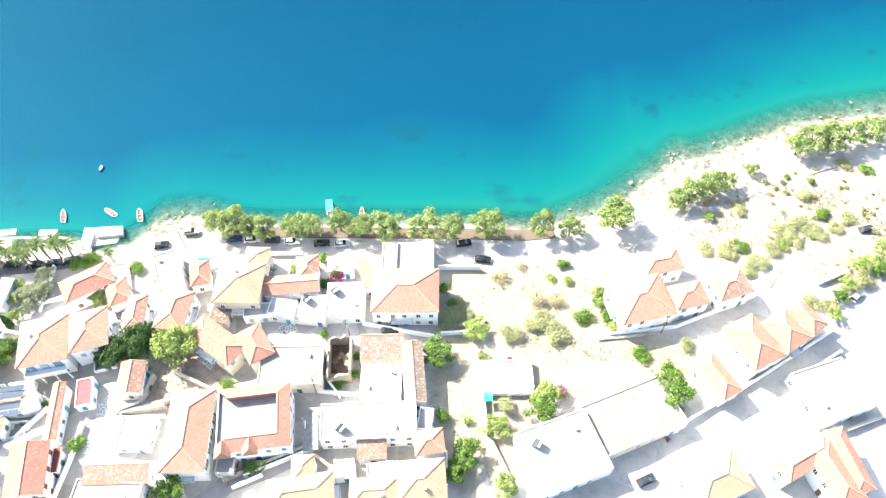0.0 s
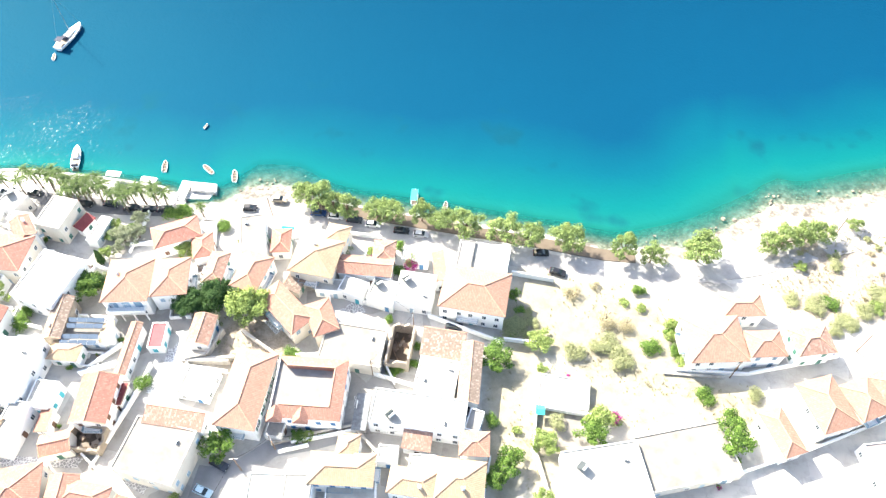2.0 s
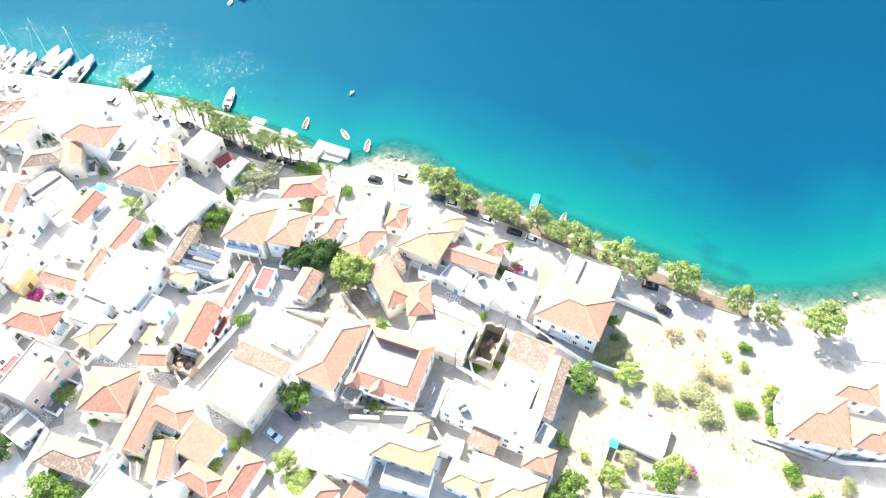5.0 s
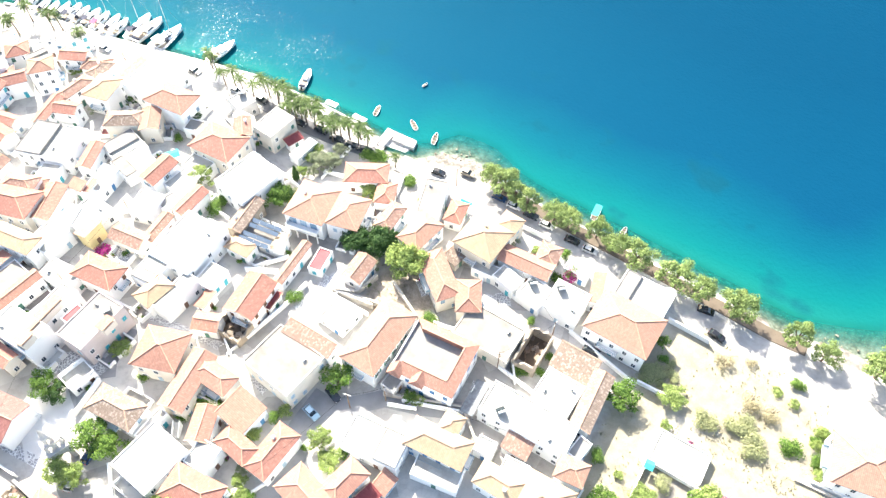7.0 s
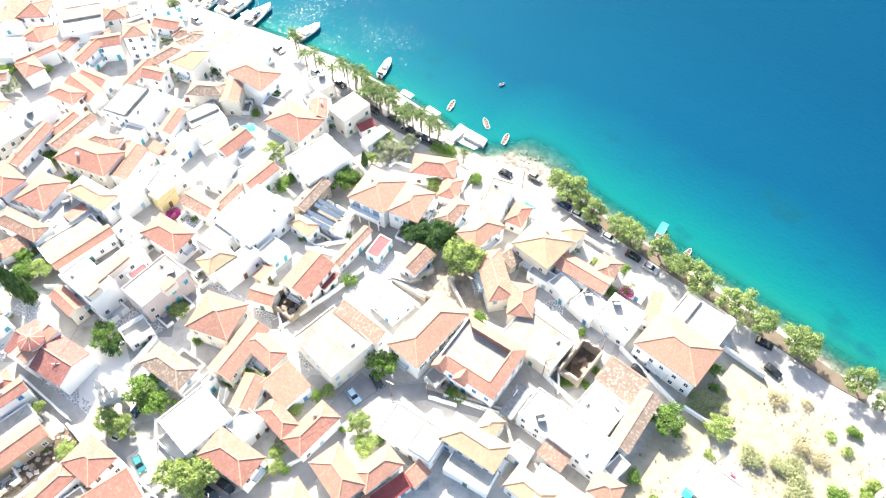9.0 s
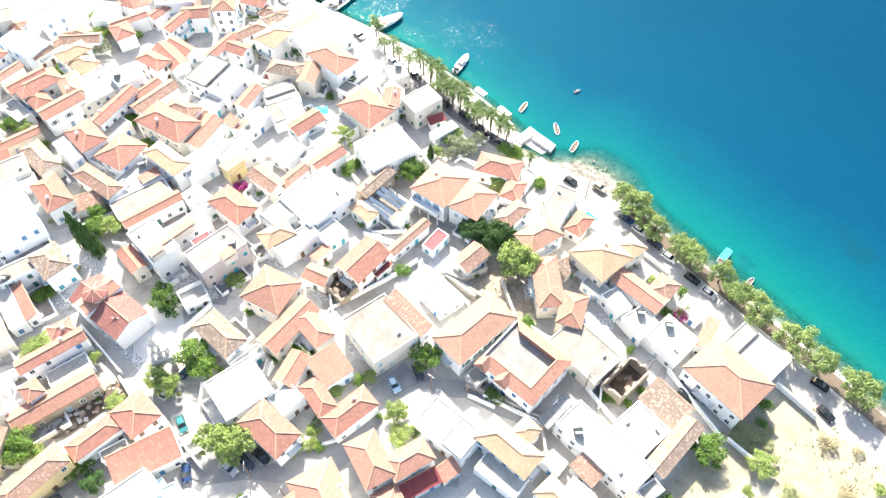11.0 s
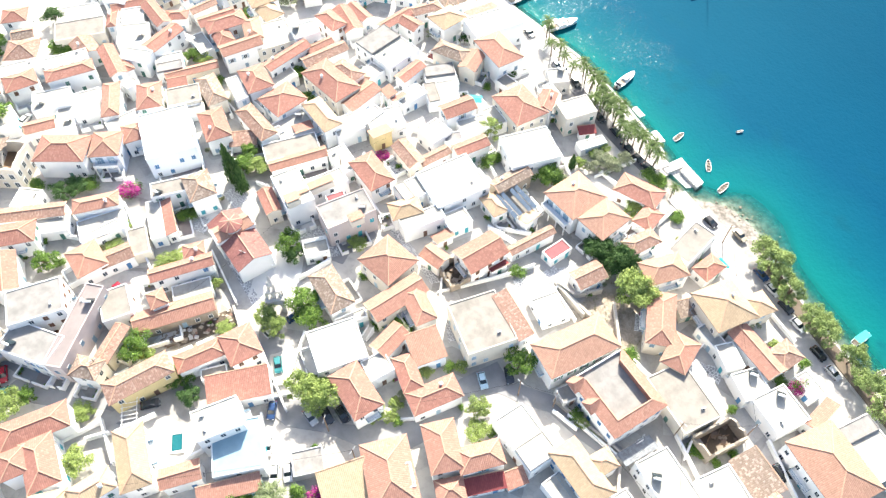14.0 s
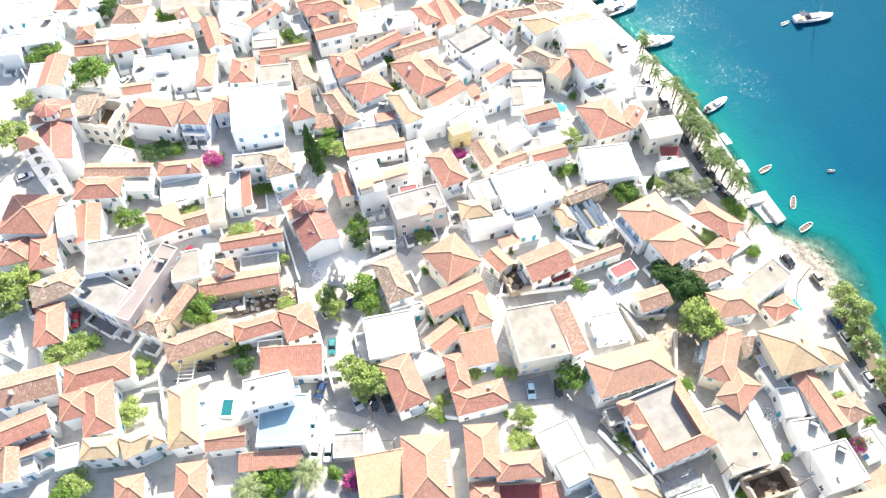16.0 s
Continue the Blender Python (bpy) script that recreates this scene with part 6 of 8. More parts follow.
tree("broad", -185.6, 0.1, 4, 5)
tree("light", -183.3, 3.0, 4, 5)
tree("broad", -166.7, 26.6, 4, 6)
tree("broad", -155.2, 25.7, 3.5, 6)
tree("bush", -172.5, 4.3, 3, 4)
tree("bush", -168.9, 8.8, 3, 3)
tree("broad", -137.2, 2.3, 4, 6)
tree("light", -135.7, 6.6, 4, 6)
tree("broad", -140.7, 5.5, 4, 4.5)
tree("cypress", -134.4, -0.7, 13, 3.4)
tree("cypress", -130.5, 0.5, 12, 3.4)
tree("dark", -145.7, -38.3, 4, 6)
tree("dark", -145.9, -41.9, 4, 6)
tree("bush", -150.5, -47.1, 3, 5)
tree("bush", -146.2, -35.5, 3, 5)
tree("broad", -124.2, -48.0, 5, 6)
tree("bush", -123.9, -45.6, 2.5, 3)
tree("broad", -107.5, 6.3, 6, 6)
tree("dark", -104.3, 6.7, 4, 5)
tree("broad", -89.6, 4.8, 6, 7.5)
tree("broad", -85.7, 5.3, 5, 6)
tree("light", -89.8, -4.4, 6, 5.5)
tree("light", -86.5, -3.5, 6, 5.5)
tree("broad", -93.2, -33.0, 6, 7)
tree("light", -91.4, -31.4, 3, 3.5)
tree("light", -69.1, -2.1, 7.5, 7)
tree("light", -66.2, 1.0, 7.5, 7.5)
tree("light", -64.8, -0.8, 6, 5)
tree("broad", -56.8, 43.7, 5.5, 6.5)
tree("broad", -102.2, 75.0, 6, 7)
tree("olive", -101.6, 78.2, 4.5, 5)
tree("light", -62.5, 77.4, 8, 8.5)
tree("dark", -71.5, 78.8, 7, 7)
tree("dark", -76.7, 75.7, 7, 7)
tree("dark", -79.0, 75.6, 5, 5)
tree("bush", -79.2, 54.9, 2.5, 4)
tree("light", -50.5, 30.7, 4, 5)
tree("light", -46.6, 28.4, 2.5, 5)
tree("broad", -45.7, 31.3, 2, 3)
tree("broad", -52.5, -22.7, 4.5, 6.5)
tree("broad", -50.2, -20.3, 4, 5)
tree("broad", -49.0, -23.8, 4, 5.5)
tree("blossom", -47.0, -7.4, 3, 4.5)
tree("bush", -49.4, -9.8, 3, 3.5)
tree("light", -72.3, -48.6, 4, 6)
tree("light", -59.7, -59.3, 4, 6)
tree("broad", -58.1, -61.9, 4, 6)
tree("light", -109.0, -73.0, 8, 8)
tree("light", -110.1, -69.7, 7, 7)
tree("light", -104.9, -73.7, 7, 7)
tree("light", -89.9, -62.8, 5, 7)
tree("light", -90.4, -59.1, 5, 6)
tree("broad", -90.7, -56.4, 4, 4)
tree("bush", -79.6, -70.1, 2.5, 5)
tree("bush", -81.1, -66.7, 2.5, 4)
tree("olive", -102.4, 92.5, 4, 5.5)
tree("olive", -99.0, 94.2, 4, 5)
tree("bush", -104.8, 93.0, 3, 4)
tree("light", -123.9, 70.1, 5, 6)
tree("bush", -114.0, 64.1, 2.5, 5)
tree("bush", -114.3, 67.1, 2.5, 4)
tree("light", -84.5, 92.3, 4, 5)
tree("bush", -93.6, 102.4, 3, 5)
tree("bush", -91.3, 103.7, 3, 4)
tree("cypress", -104.7, 84.8, 5, 2)
tree("light", -104.2, 86.9, 3, 3.5)
tree("bush", -78.3, 101.4, 2.2, 3.5)
tree("bush", -145.7, -10.1, 2.5, 5)
tree("bush", -158.4, 52.8, 2.8, 4)
tree("blossom", -126.9, 37.7, 2.8, 4.5)
tree("light", -102.3, 21.9, 2, 4.5)
tree("bush", -127.0, -15.5, 2.5, 4)
tree("bush", -127.4, -13.3, 2.5, 4)
tree("light", -129.4, -29.6, 2.5, 4)
tree("light", -124.8, -32.9, 1.8, 4)
tree("light", -114.6, -22.6, 2, 5)
tree("light", -115.7, -19.8, 2, 4)
tree("broad", -83.3, -26.5, 3, 5)
tree("broad", -84.1, -23.3, 3, 5)
tree("dark", -77.8, -25.1, 3, 5)
tree("light", -82.8, -46.6, 2.5, 5)
tree("light", -92.2, -14.1, 1.6, 4)
tree("light", -103.8, -12.9, 3, 3)
tree("dark", -142.0, 84.3, 4, 4.5)
tree("bush", -141.0, 76.9, 2.5, 3)
tree("dark", -162.4, 80.4, 4, 4)
tree("olive", -169.3, 71.8, 3, 4)
tree("bush", -62.7, 29.2, 2.5, 3)
tree("light", -38.4, 101.1, 2, 3)
tree("olive", -45.5, 99.5, 3, 4)
tree("broad", -41.7, 49.5, 2, 3)
tree("light", -39.6, 49.9, 2, 3)
tree("light", -61.4, 31.5, 2.5, 3)
tree("light", -62.6, 9.9, 3, 4.5)
tree("light", -58.7, 10.2, 2.5, 4)
tree("bush", -49.4, 68.5, 2, 4)
tree("light", -59.0, 14.8, 2.2, 3.2)
tree("olive", -60.4, 17.2, 2.4, 3.0)
tree("light", -57.0, 12.6, 2.0, 3.0)
tree("bush", -55.4, 13.9, 1.8, 2.6)
tree("broad", -225.7, 9.8, 7, 8)
tree("broad", -222.5, 9.8, 5, 5)
tree("bush", -217.1, 39.6, 3, 6)
tree("light", -208.4, 38.3, 3, 5)
tree("olive", -201.4, 34.3, 4, 6)
tree("bush", -201.1, 45.6, 3, 4)
tree("bush", -200.5, 20.7, 2.5, 5)
tree("broad", -212.1, -52.2, 5, 7)
tree("broad", -204.5, -34.9, 3.5, 6)
tree("dark", -217.3, -34.3, 6, 7)
tree("dark", -208.8, -55.0, 4, 5)
tree("light", -187.8, 80.5, 3, 5)
tree("broad", -212.6, 41.1, 3, 5)
tree("broad", -206.9, 36.5, 4, 6)
tree("light", -187.1, 80.2, 3.5, 5)
tree("bush", -233.7, -1.4, 3, 7)
tree("light", 105.0, 100.3, 3.2, 5)
tree("broad", 107.0, 99.1, 3, 5)
tree("light", 101.4, 99.5, 3, 4.5)
tree("light", 96.9, 94.5, 3, 4.5)
tree("broad", 94.0, 90.5, 3, 4)
tree("scrub", 91.1, 88.4, 2.2, 4)
tree("light", 109.5, 104.5, 3.5, 5)
tree("scrub", 101.4, 95.8, 3, 5)
tree("scrub", 88.5, 108.5, 1.5, 5)
tree("scrub", 95.6, 110.7, 1.5, 5)
tree("scrub", 100.5, 112.5, 1.5, 4)
tree("light", 85.3, 107.3, 1.4, 4)
tree("scrub", 78.6, 101.0, 1.5, 4)
tree("light", -106.3, 96.0, 3, 3.2)
tree("olive", -100.4, 99.0, 4.5, 4)
tree("broad", -101.6, 95.7, 2.8, 3.2)
tree("light", -106.0, 92.5, 2.5, 3)
tree("olive", -101.9, 88.7, 3, 3)
tree("blossom", -140.4, -26.8, 3, 6.5)
tree("blossom", -127.2, 38.6, 2, 4)
tree("bush", -79.0, 19.0, 2.5, 4)
tree("broad", -77.8, 23.1, 3, 4)
tree("bush", -75.1, 24.1, 2, 3)
tree("light", -64.0, 23.5, 3, 4)
tree("bush", -93.4, 20.4, 1.5, 3)
tree("bush", 1.1, 86.3, 1.2, 3.2)
tree("scrub", 3.0, 88.5, 1.0, 3.0)
tree("bush", 1.1, 91.2, 1.0, 2.6)
tree("scrub", 5.1, 87.9, 0.9, 2.6)
tree("bush", 0.2, 83.8, 1.1, 2.6)
tree("scrub", 3.2, 90.9, 0.8, 2.4)
tree("scrub", 2.8, 84.6, 0.9, 2.4)
tree("light", 36.5, 93.0, 2.6, 2.8)
tree("light", 36.6, 89.8, 2.4, 2.6)
tree("bush", 38.4, 86.1, 1.8, 2.4)


def ivy_wall(x0, y0, x1, y1, h):
    """A garden wall overgrown with leaves."""
    length = math.hypot(x1 - x0, y1 - y0)
    owner = thing("overgrown_wall", pose((x0 + x1) / 2, (y0 + y1) / 2, min(ground_height(x0, y0), ground_height(x1, y1)), 0, 0, math.degrees(math.atan2(y1 - y0, x1 - x0))), "garden wall overgrown with dense green ivy", "wall", "overgrown walls")
    put("wall", Shape().box(-length / 2, -0.15, -0.5, length / 2, 0.15, h).mesh("wall", WALL["beige"]), owner)
    leaves = Shape()
    rng = random.Random(int(length * 100))
    for k in range(int(length * h * 1.6) + 6):
        leaf_clump(leaves, (rng.uniform(-0.5, 0.5) * length, rng.uniform(-0.15, 0.15), rng.uniform(0.2, h)), (0.55, 0.4, 0.45), 34, 0.12, rng)
    put("ivy", leaves.mesh("ivy", LEAF), owner, None, "dense green ivy leaves")


ivy_wall(-79.7, 23.1, -73.6, 24.2, 3.4)
ivy_wall(-78.4, 18.0, -79.7, 23.4, 3.4)
ivy_wall(-43.9, 48.5, -38.2, 50.2, 1.2)
ivy_wall(-37.7, 50.5, -32.9, 53.5, 1.2)
# palms of the promenade and gardens
palm(-155.6, 104.8, 7)
palm(-154.0, 104.8, 7)
palm(-147.3, 101.8, 7)
palm(-144.4, 103.0, 7)
palm(-140.1, 102.1, 7)
palm(-135.8, 102.0, 7)
palm(-135.4, 106.4, 7)
palm(-130.3, 106.4, 7)
palm(-127.9, 106.6, 7)
palm(-123.2, 104.3, 7)
palm(-121.3, 104.8, 7)
palm(-119.8, 105.5, 7)
palm(-117.8, 106.3, 7)
palm(-115.4, 106.9, 7)
palm(-109.7, 102.8, 7)
palm(-105.5, 101.7, 7)
palm(-105.0, 104.7, 7)
palm(-102.2, 105.2, 7)
palm(-99.0, 105.1, 7)
palm(-96.2, 105.6, 7)
palm(-119.7, 102.4, 7)
palm(-116.7, 103.3, 7)
palm(-114.0, 103.9, 7)
palm(-118.9, 103.8, 7)
palm(-121.5, 102.0, 7)
palm(-106.7, 104.1, 7)
palm(-132.6, 105.3, 7)
palm(-128.6, 104.6, 7)
palm(-125.6, 105.8, 7)
palm(-112.4, 105.4, 7)
palm(-107.6, 106.0, 7)
palm(-103.4, 106.2, 7)
palm(-99.8, 107.0, 7)
palm(-220.0, 88.2, 8)
palm(-211.0, 89.3, 8)
palm(-208.0, 90.6, 8)
palm(-218.1, 81.5, 8)
palm(-217.8, 79.2, 8)
palm(-195.0, 88.6, 8)
palm(-85.4, 104.2, 5)
garden_palm(-49.8, -15.0, 5, 6.8)
garden_palm(-49.6, -26.7, 4.5, 6.6)
# parked cars
car(-74.1, 108.9, 9, "black")
car(-67.3, 113.3, 6, "beige")
car(-55.5, 110.8, 5, "blue")
car(-50.8, 110.6, 5, "white")
car(-45.5, 110.4, 5, "dark")
car(-40.4, 109.9, 5, "white")
car(-32.5, 109.3, 5, "black")
car(-27.3, 109.1, 5, "silver")
car(4.2, 109.1, 10, "black")
car(9.0, 103.9, -8, "black")
car(-13.7, 83.3, 2, "dark")
car(40.7, 46.9, 23, "dark")
car(98.4, 91.1, 39, "silver")
car(108.2, 111.9, 14, "dark")
car(-111.1, 103.1, 2, "dark")
car(-105.3, 103.0, 10, "dark")
car(-100.2, 103.5, 16, "dark")
car(-96.3, 104.3, 19, "dark")
car(-99.0, -60.7, -4, "red")
car(-93.9, -60.8, -6, "teal")
car(-68.2, -9.9, -27, "blue")
car(-61.0, -12.9, -24, "white")
car(-54.9, -13.3, -21, "white")
car(-54.2, -10.7, -14, "white")
car(-56.9, 34.6, -11, "lightblue")
car(-55.7, 40.6, -16, "dark")
car(-88.7, 1.4, 103, "blue")
car(-78.1, -5.6, -12, "teal")
car(-79.8, -33.1, 82, "dark")
car(-63.6, -2.9, 15, "silver")
car(-62.5, 0.5, 8, "dark")
car(-61.5, 3.5, 9, "black")
car(-176.8, -51.3, 5, "lightblue")
car(-177.8, -48.0, 135, "white")
car(-159.1, 100.9, 6, "silver")
car(-142.5, 101.3, 3, "silver")
car(-139.8, 102.2, 4, "silver")
car(-145.9, -73.7, 105, "white")
car(-111.5, -33.9, 26, "red")
car(-87.0, -4.4, 112, "silver")
car(-118.1, 101.8, 3, "dark")
car(-133.6, 102.8, -1, "dark")
car(-189.8, 92.0, 7, "silver")
car(-194.9, 90.1, 7, "dark")
car(-159.1, 100.3, 3, "dark")
car(-200.5, 88.6, 7, "white")
# boats
sailing_yacht(-156.6, 166.2, 84, 13)
rowing_boat(-157.0, 156.5, 105, 3)
motor_boat(-129.4, 117.9, 111, 8.5)
rowing_boat(-91.0, 120.8, 147, 4.2)
rowing_boat(-82.8, 119.9, 109, 4.4)
rowing_boat(-103.4, 119.6, 107, 4.2)
motor_boat(-159.4, 112.4, 88, 11.5)
sailing_yacht(-177.8, 107.8, 102, 13)
motor_boat(-178.5, 107.1, 87, 13)
motor_boat(-186.1, 106.6, 95, 13)
sailing_yacht(-190.3, 106.2, 102, 13)
motor_boat(-194.9, 102.0, 102, 10)
sailing_yacht(-198.6, 101.5, 103, 11)
motor_boat(-202.6, 100.9, 102, 10)
motor_boat(-206.5, 100.3, 100, 10)
sailing_yacht(-210.6, 99.3, 101, 10)
motor_boat(-213.8, 98.5, 99, 10)
sailing_yacht(-217.4, 97.1, 103, 10)
rowing_boat(-31.8, 122.0, 97, 5.5, True)
rowing_boat(-23.0, 120.3, 91, 3.6)
rowing_boat(-97.9, 136.6, 73, 2)
motor_boat(-220.4, 95.9, 110, 9)
sailing_yacht(-224.6, 95.4, 108, 10)
motor_boat(-229.1, 95.0, 110, 9)
sailing_yacht(-233.3, 94.7, 110, 10)
# garden walls
wall(-96.6, -10.7, -87.4, -10.9, 1.2, 0.5, "stone")
wall(-76.1, -40.7, -76.7, -32.4, 2)
wall(-93.7, 56.4, -88.6, 63.6, 1.5)
wall(-94.7, 54.4, -87.4, 58.5, 2)
wall(-70.6, 62.5, -61.5, 64.9, 1.8, 0.5, "stone")
wall(-70.9, 55.5, -71.6, 62.2, 1.6)
wall(-70.6, 66.2, -66.8, 67.4, 1.6, 0.5, "stone")
wall(-81.8, 34.7, -79.7, 52.5, 1.6)
wall(-79.7, 52.5, -79.6, 59.8, 1.6)
wall(-84.6, -7.9, -66.9, -7.1, 2)
wall(-68.0, -12.0, -56.0, -14.9, 2.2)
wall(-78.1, 23.8, -79.0, 29.6, 1.6)
wall(-83.7, 2.4, -73.4, -4.7, 1.6)
wall(-100.2, 14.2, -98.1, 5.4, 1.8)
wall(-46.7, 47.0, -29.9, 54.4, 1.6, 0.5, "stone")
wall(-44.5, 45.5, -38.7, 48.2, 1.5)
wall(-54.0, 18.9, -55.9, 13.8, 1.2)
wall(-113.7, -11.5, -97.0, -9.9, 1.6)
wall(-120.7, -1.9, -103.6, 0.8, 1.6)
wall(-123.3, -66.2, -132.9, -61.1, 1.8)
wall(-94.5, -76.1, -90.6, -71.4, 1.6)
wall(-78.5, -51.8, -79.6, -43.1, 1.6)
wall(-80.3, -43.0, -69.5, -42.4, 1.6)
wall(-77.0, -46.6, -76.5, -41.9, 1.8)
wall(-62.2, -74.0, -64.8, -64.5, 1.6)
wall(-64.6, -33.0, -65.2, -25.4, 1.6)
wall(-65.2, -25.4, -69.8, -23.1, 1.6)
wall(-65.4, 26.8, -84.8, 37.1, 1.6)
wall(-86.4, 11.0, -82.7, 18.3, 1.6)
wall(-85.2, 21.7, -78.3, 22.5, 1.8)
wall(-136.2, -50.3, -130.1, -40.7, 1.6)
wall(-136.8, -28.2, -113.7, -26.1, 1.6)
wall(-131.1, 4.4, -123.6, 10.5, 1.6)
wall(-123.4, 28.9, -107.4, 30.7, 1.4)
wall(-134.3, 64.9, -108.9, 63.7, 1.6)
wall(-110.2, 83.9, -98.6, 82.0, 1.6)
wall(-100.4, 91.0, -94.1, 92.8, 1.6)
wall(-99.1, 88.8, -99.8, 102.4, 1.4)
wall(-75.6, 86.6, -80.7, 101.9, 1.4)
wall(-39.9, 94.8, -39.5, 101.7, 1.4)
wall(-45.6, 105.7, -37.1, 105.9, 1.4)
wall(-48.5, 88.3, -38.7, 88.3, 1.6)
wall(-47.9, 68.3, -40.7, 70.2, 1.6)
wall(-162.5, 5.1, -142.7, 9.7, 1.6)
wall(-195.0, -9.8, -180.7, -7.2, 1.6)
wall(-198.4, 0.4, -186.7, 2.2, 1.6)
wall(-148.1, 15.6, -139.5, 23.3, 1.6)
wall(-141.8, 27.9, -131.3, 30.2, 1.6)
wall(-133.4, 49.4, -127.1, 57.3, 1.6)
wall(-178.0, -62.0, -173.1, -51.2, 1.6)
wall(-191.6, -77.8, -178.1, -72.6, 1.6)
wall(-175.9, -52.7, -172.2, -42.0, 1.6)
wall(-72.9, 61.7, -62.3, 63.6, 2, 0.5, "stone")
wall(-72.3, 62.1, -67.9, 64.1, 2.4, 0.5, "stone")
wall(-68.0, 64.3, -66.6, 71.2, 2, 0.5, "stone")
wall(-72.3, 60.8, -61.9, 61.2, 1.5)
wall(-72.3, 60.8, -70.3, 52.9, 1.5)
wall(-62.5, 72.1, -51.9, 67.2, 1.6, 0.5, "stone")
wall(-42.4, 48.0, -29.6, 53.4, 1.6)
wall(-29.7, 53.5, -23.9, 49.2, 1.4, 0.5, "stone")
wall(7.7, 66.4, 19.7, 66.6, 1.6)
wall(7.8, 67.1, 8.3, 57.1, 1.6)
wall(8.3, 57.2, 11.9, 49.2, 1.4, 0.5, "stone")
wall(-2.4, 101.2, 8.2, 101.1, 1.8)
wall(-1.7, 82.0, 7.6, 82.5, 1.4)
wall(37.9, 81.4, 54.1, 83.4, 1.6)
wall(54.1, 83.4, 74.6, 91.8, 1.6)
wall(48.5, 58.1, 64.2, 66.4, 1.6)
wall(64.2, 66.4, 90.2, 82.0, 1.6)
wall(78.3, 69.9, 89.7, 76.1, 1.4, 0.5, "stone")
wall(84.6, 57.1, 93.8, 60.2, 1.4, 0.5, "stone")
wall(75.1, 65.1, 78.5, 56.6, 1.4)
wall(-29.3, 67.2, -17.9, 65.8, 1.6)
wall(-27.8, 70.7, -24.1, 65.8, 1.6)
wall(-20.4, 84.8, -1.7, 80.9, 1.6)
wall(-6.0, 63.0, -0.4, 52.8, 1.6)
wall(-0.4, 52.8, -0.4, 43.1, 1.6)
wall(8.0, 56.6, 12.4, 48.0, 1.4)
wall(90.6, 95.0, 98.5, 98.3, 1.2)
wall(35.3, 80.4, 48.7, 81.7, 0.8, 0.5, "stone")
wall(-43.5, 86.4, -31.2, 84.8, 1.6)
wall(-45.9, 88.8, -41.7, 74.3, 1.6)
wall(-34.3, 88.1, -24.6, 85.7, 1.4, 0.5, "stone")
# poles and cables
pole(78.8, 129.4)
pole(-29.5, 67.2)
pole(-23.0, 81.0)
pole(50.2, 82.1)
pole(-67.5, 108.0)
pole(-45.5, 46.2)
pole(-63.6, -46.3)
pole(-51.0, 2.7)
pole(-91.0, -40.8)
pole(-50.9, 40.4)
pole(-106.1, -4.6)
pole(-130.3, 50.2)
pole(-125.3, 26.2)
pole(-77.0, 84.6)
pole(-180.7, 92.1)
pole(-59.4, -0.3)
pole(79.2, 94.4)
pole(-12.5, 54.6)
cable(78.8, 129.4, 79.2, 94.4)
cable(-29.5, 67.2, -23.0, 81.0)
cable(-29.5, 67.2, -12.5, 54.6)
cable(-50.9, 40.4, -45.5, 46.2)
cable(-50.9, 40.4, -59.4, -0.3)
cable(-63.6, -46.3, -51.0, 2.7)
cable(-91.0, -40.8, -106.1, -4.6)
cable(-106.1, -4.6, -125.3, 26.2)
cable(-130.3, 50.2, -125.3, 26.2)
cable(-23.0, 81.0, -67.5, 108.0)
cable(-77.0, 84.6, -67.5, 108.0)
cable(-45.5, 46.2, -12.5, 54.6)

# ---- gear on the flat roofs ----
picker = random.Random(5)
for gx, gy, gz, turn, w, d in GEAR:
    m = pose(gx, gy, gz, 0, 0, turn)
    spots = [(-0.3, -0.25), (0.3, 0.25), (0.3, -0.25), (-0.3, 0.25)]
    picker.shuffle(spots)
    for (u, v), what in zip(spots, picker.sample(["heater", "air", "none", "none", "air", "none", "none"], 2 if w * d > 60 else 1)):
        p = m @ Vector((u * w * 0.95, v * d * 0.9, 0))
        if what == "heater":
            water_heater(p.x, p.y, p.z, 235 + picker.uniform(-15, 15))
        elif what == "air":
            air_unit(p.x, p.y, p.z, turn + picker.choice((0, 90)))


# ---- waterfront ----
def strip(name, points, width, material, lift, label, category, thick=0.0):
    """A paved strip that follows the ground."""
    pts = []
    for (x0, y0), (x1, y1) in zip(points, points[1:]):
        n = max(1, int(math.hypot(x1 - x0, y1 - y0) / 2))
        pts += [(x0 + (x1 - x0) * k / n, y0 + (y1 - y0) * k / n) for k in range(n)]
    pts.append(points[-1])
    v, f = [], []
    for i, (x, y) in enumerate(pts):
        a, b = pts[max(i - 1, 0)], pts[min(i + 1, len(pts) - 1)]
        side = Vector((a[1] - b[1], b[0] - a[0])).normalized() * width / 2
        for s in (1, -1):
            px, py = x + s * side.x, y + s * side.y
            v += [(px, py, ground_height(px, py) + lift), (px, py, ground_height(px, py) - 0.4)]
        if i:
            k = 4 * i
            f += [(k - 4, k - 2, k + 2, k), (k - 3, k - 4, k, k + 1), (k - 2, k - 1, k + 3, k + 2)]
    f += [(0, 1, 3, 2), (4 * len(pts) - 4, 4 * len(pts) - 2, 4 * len(pts) - 1, 4 * len(pts) - 3)]
    return tagged(put(name, solid(name, v, f, material)), label, category, kind="structure")


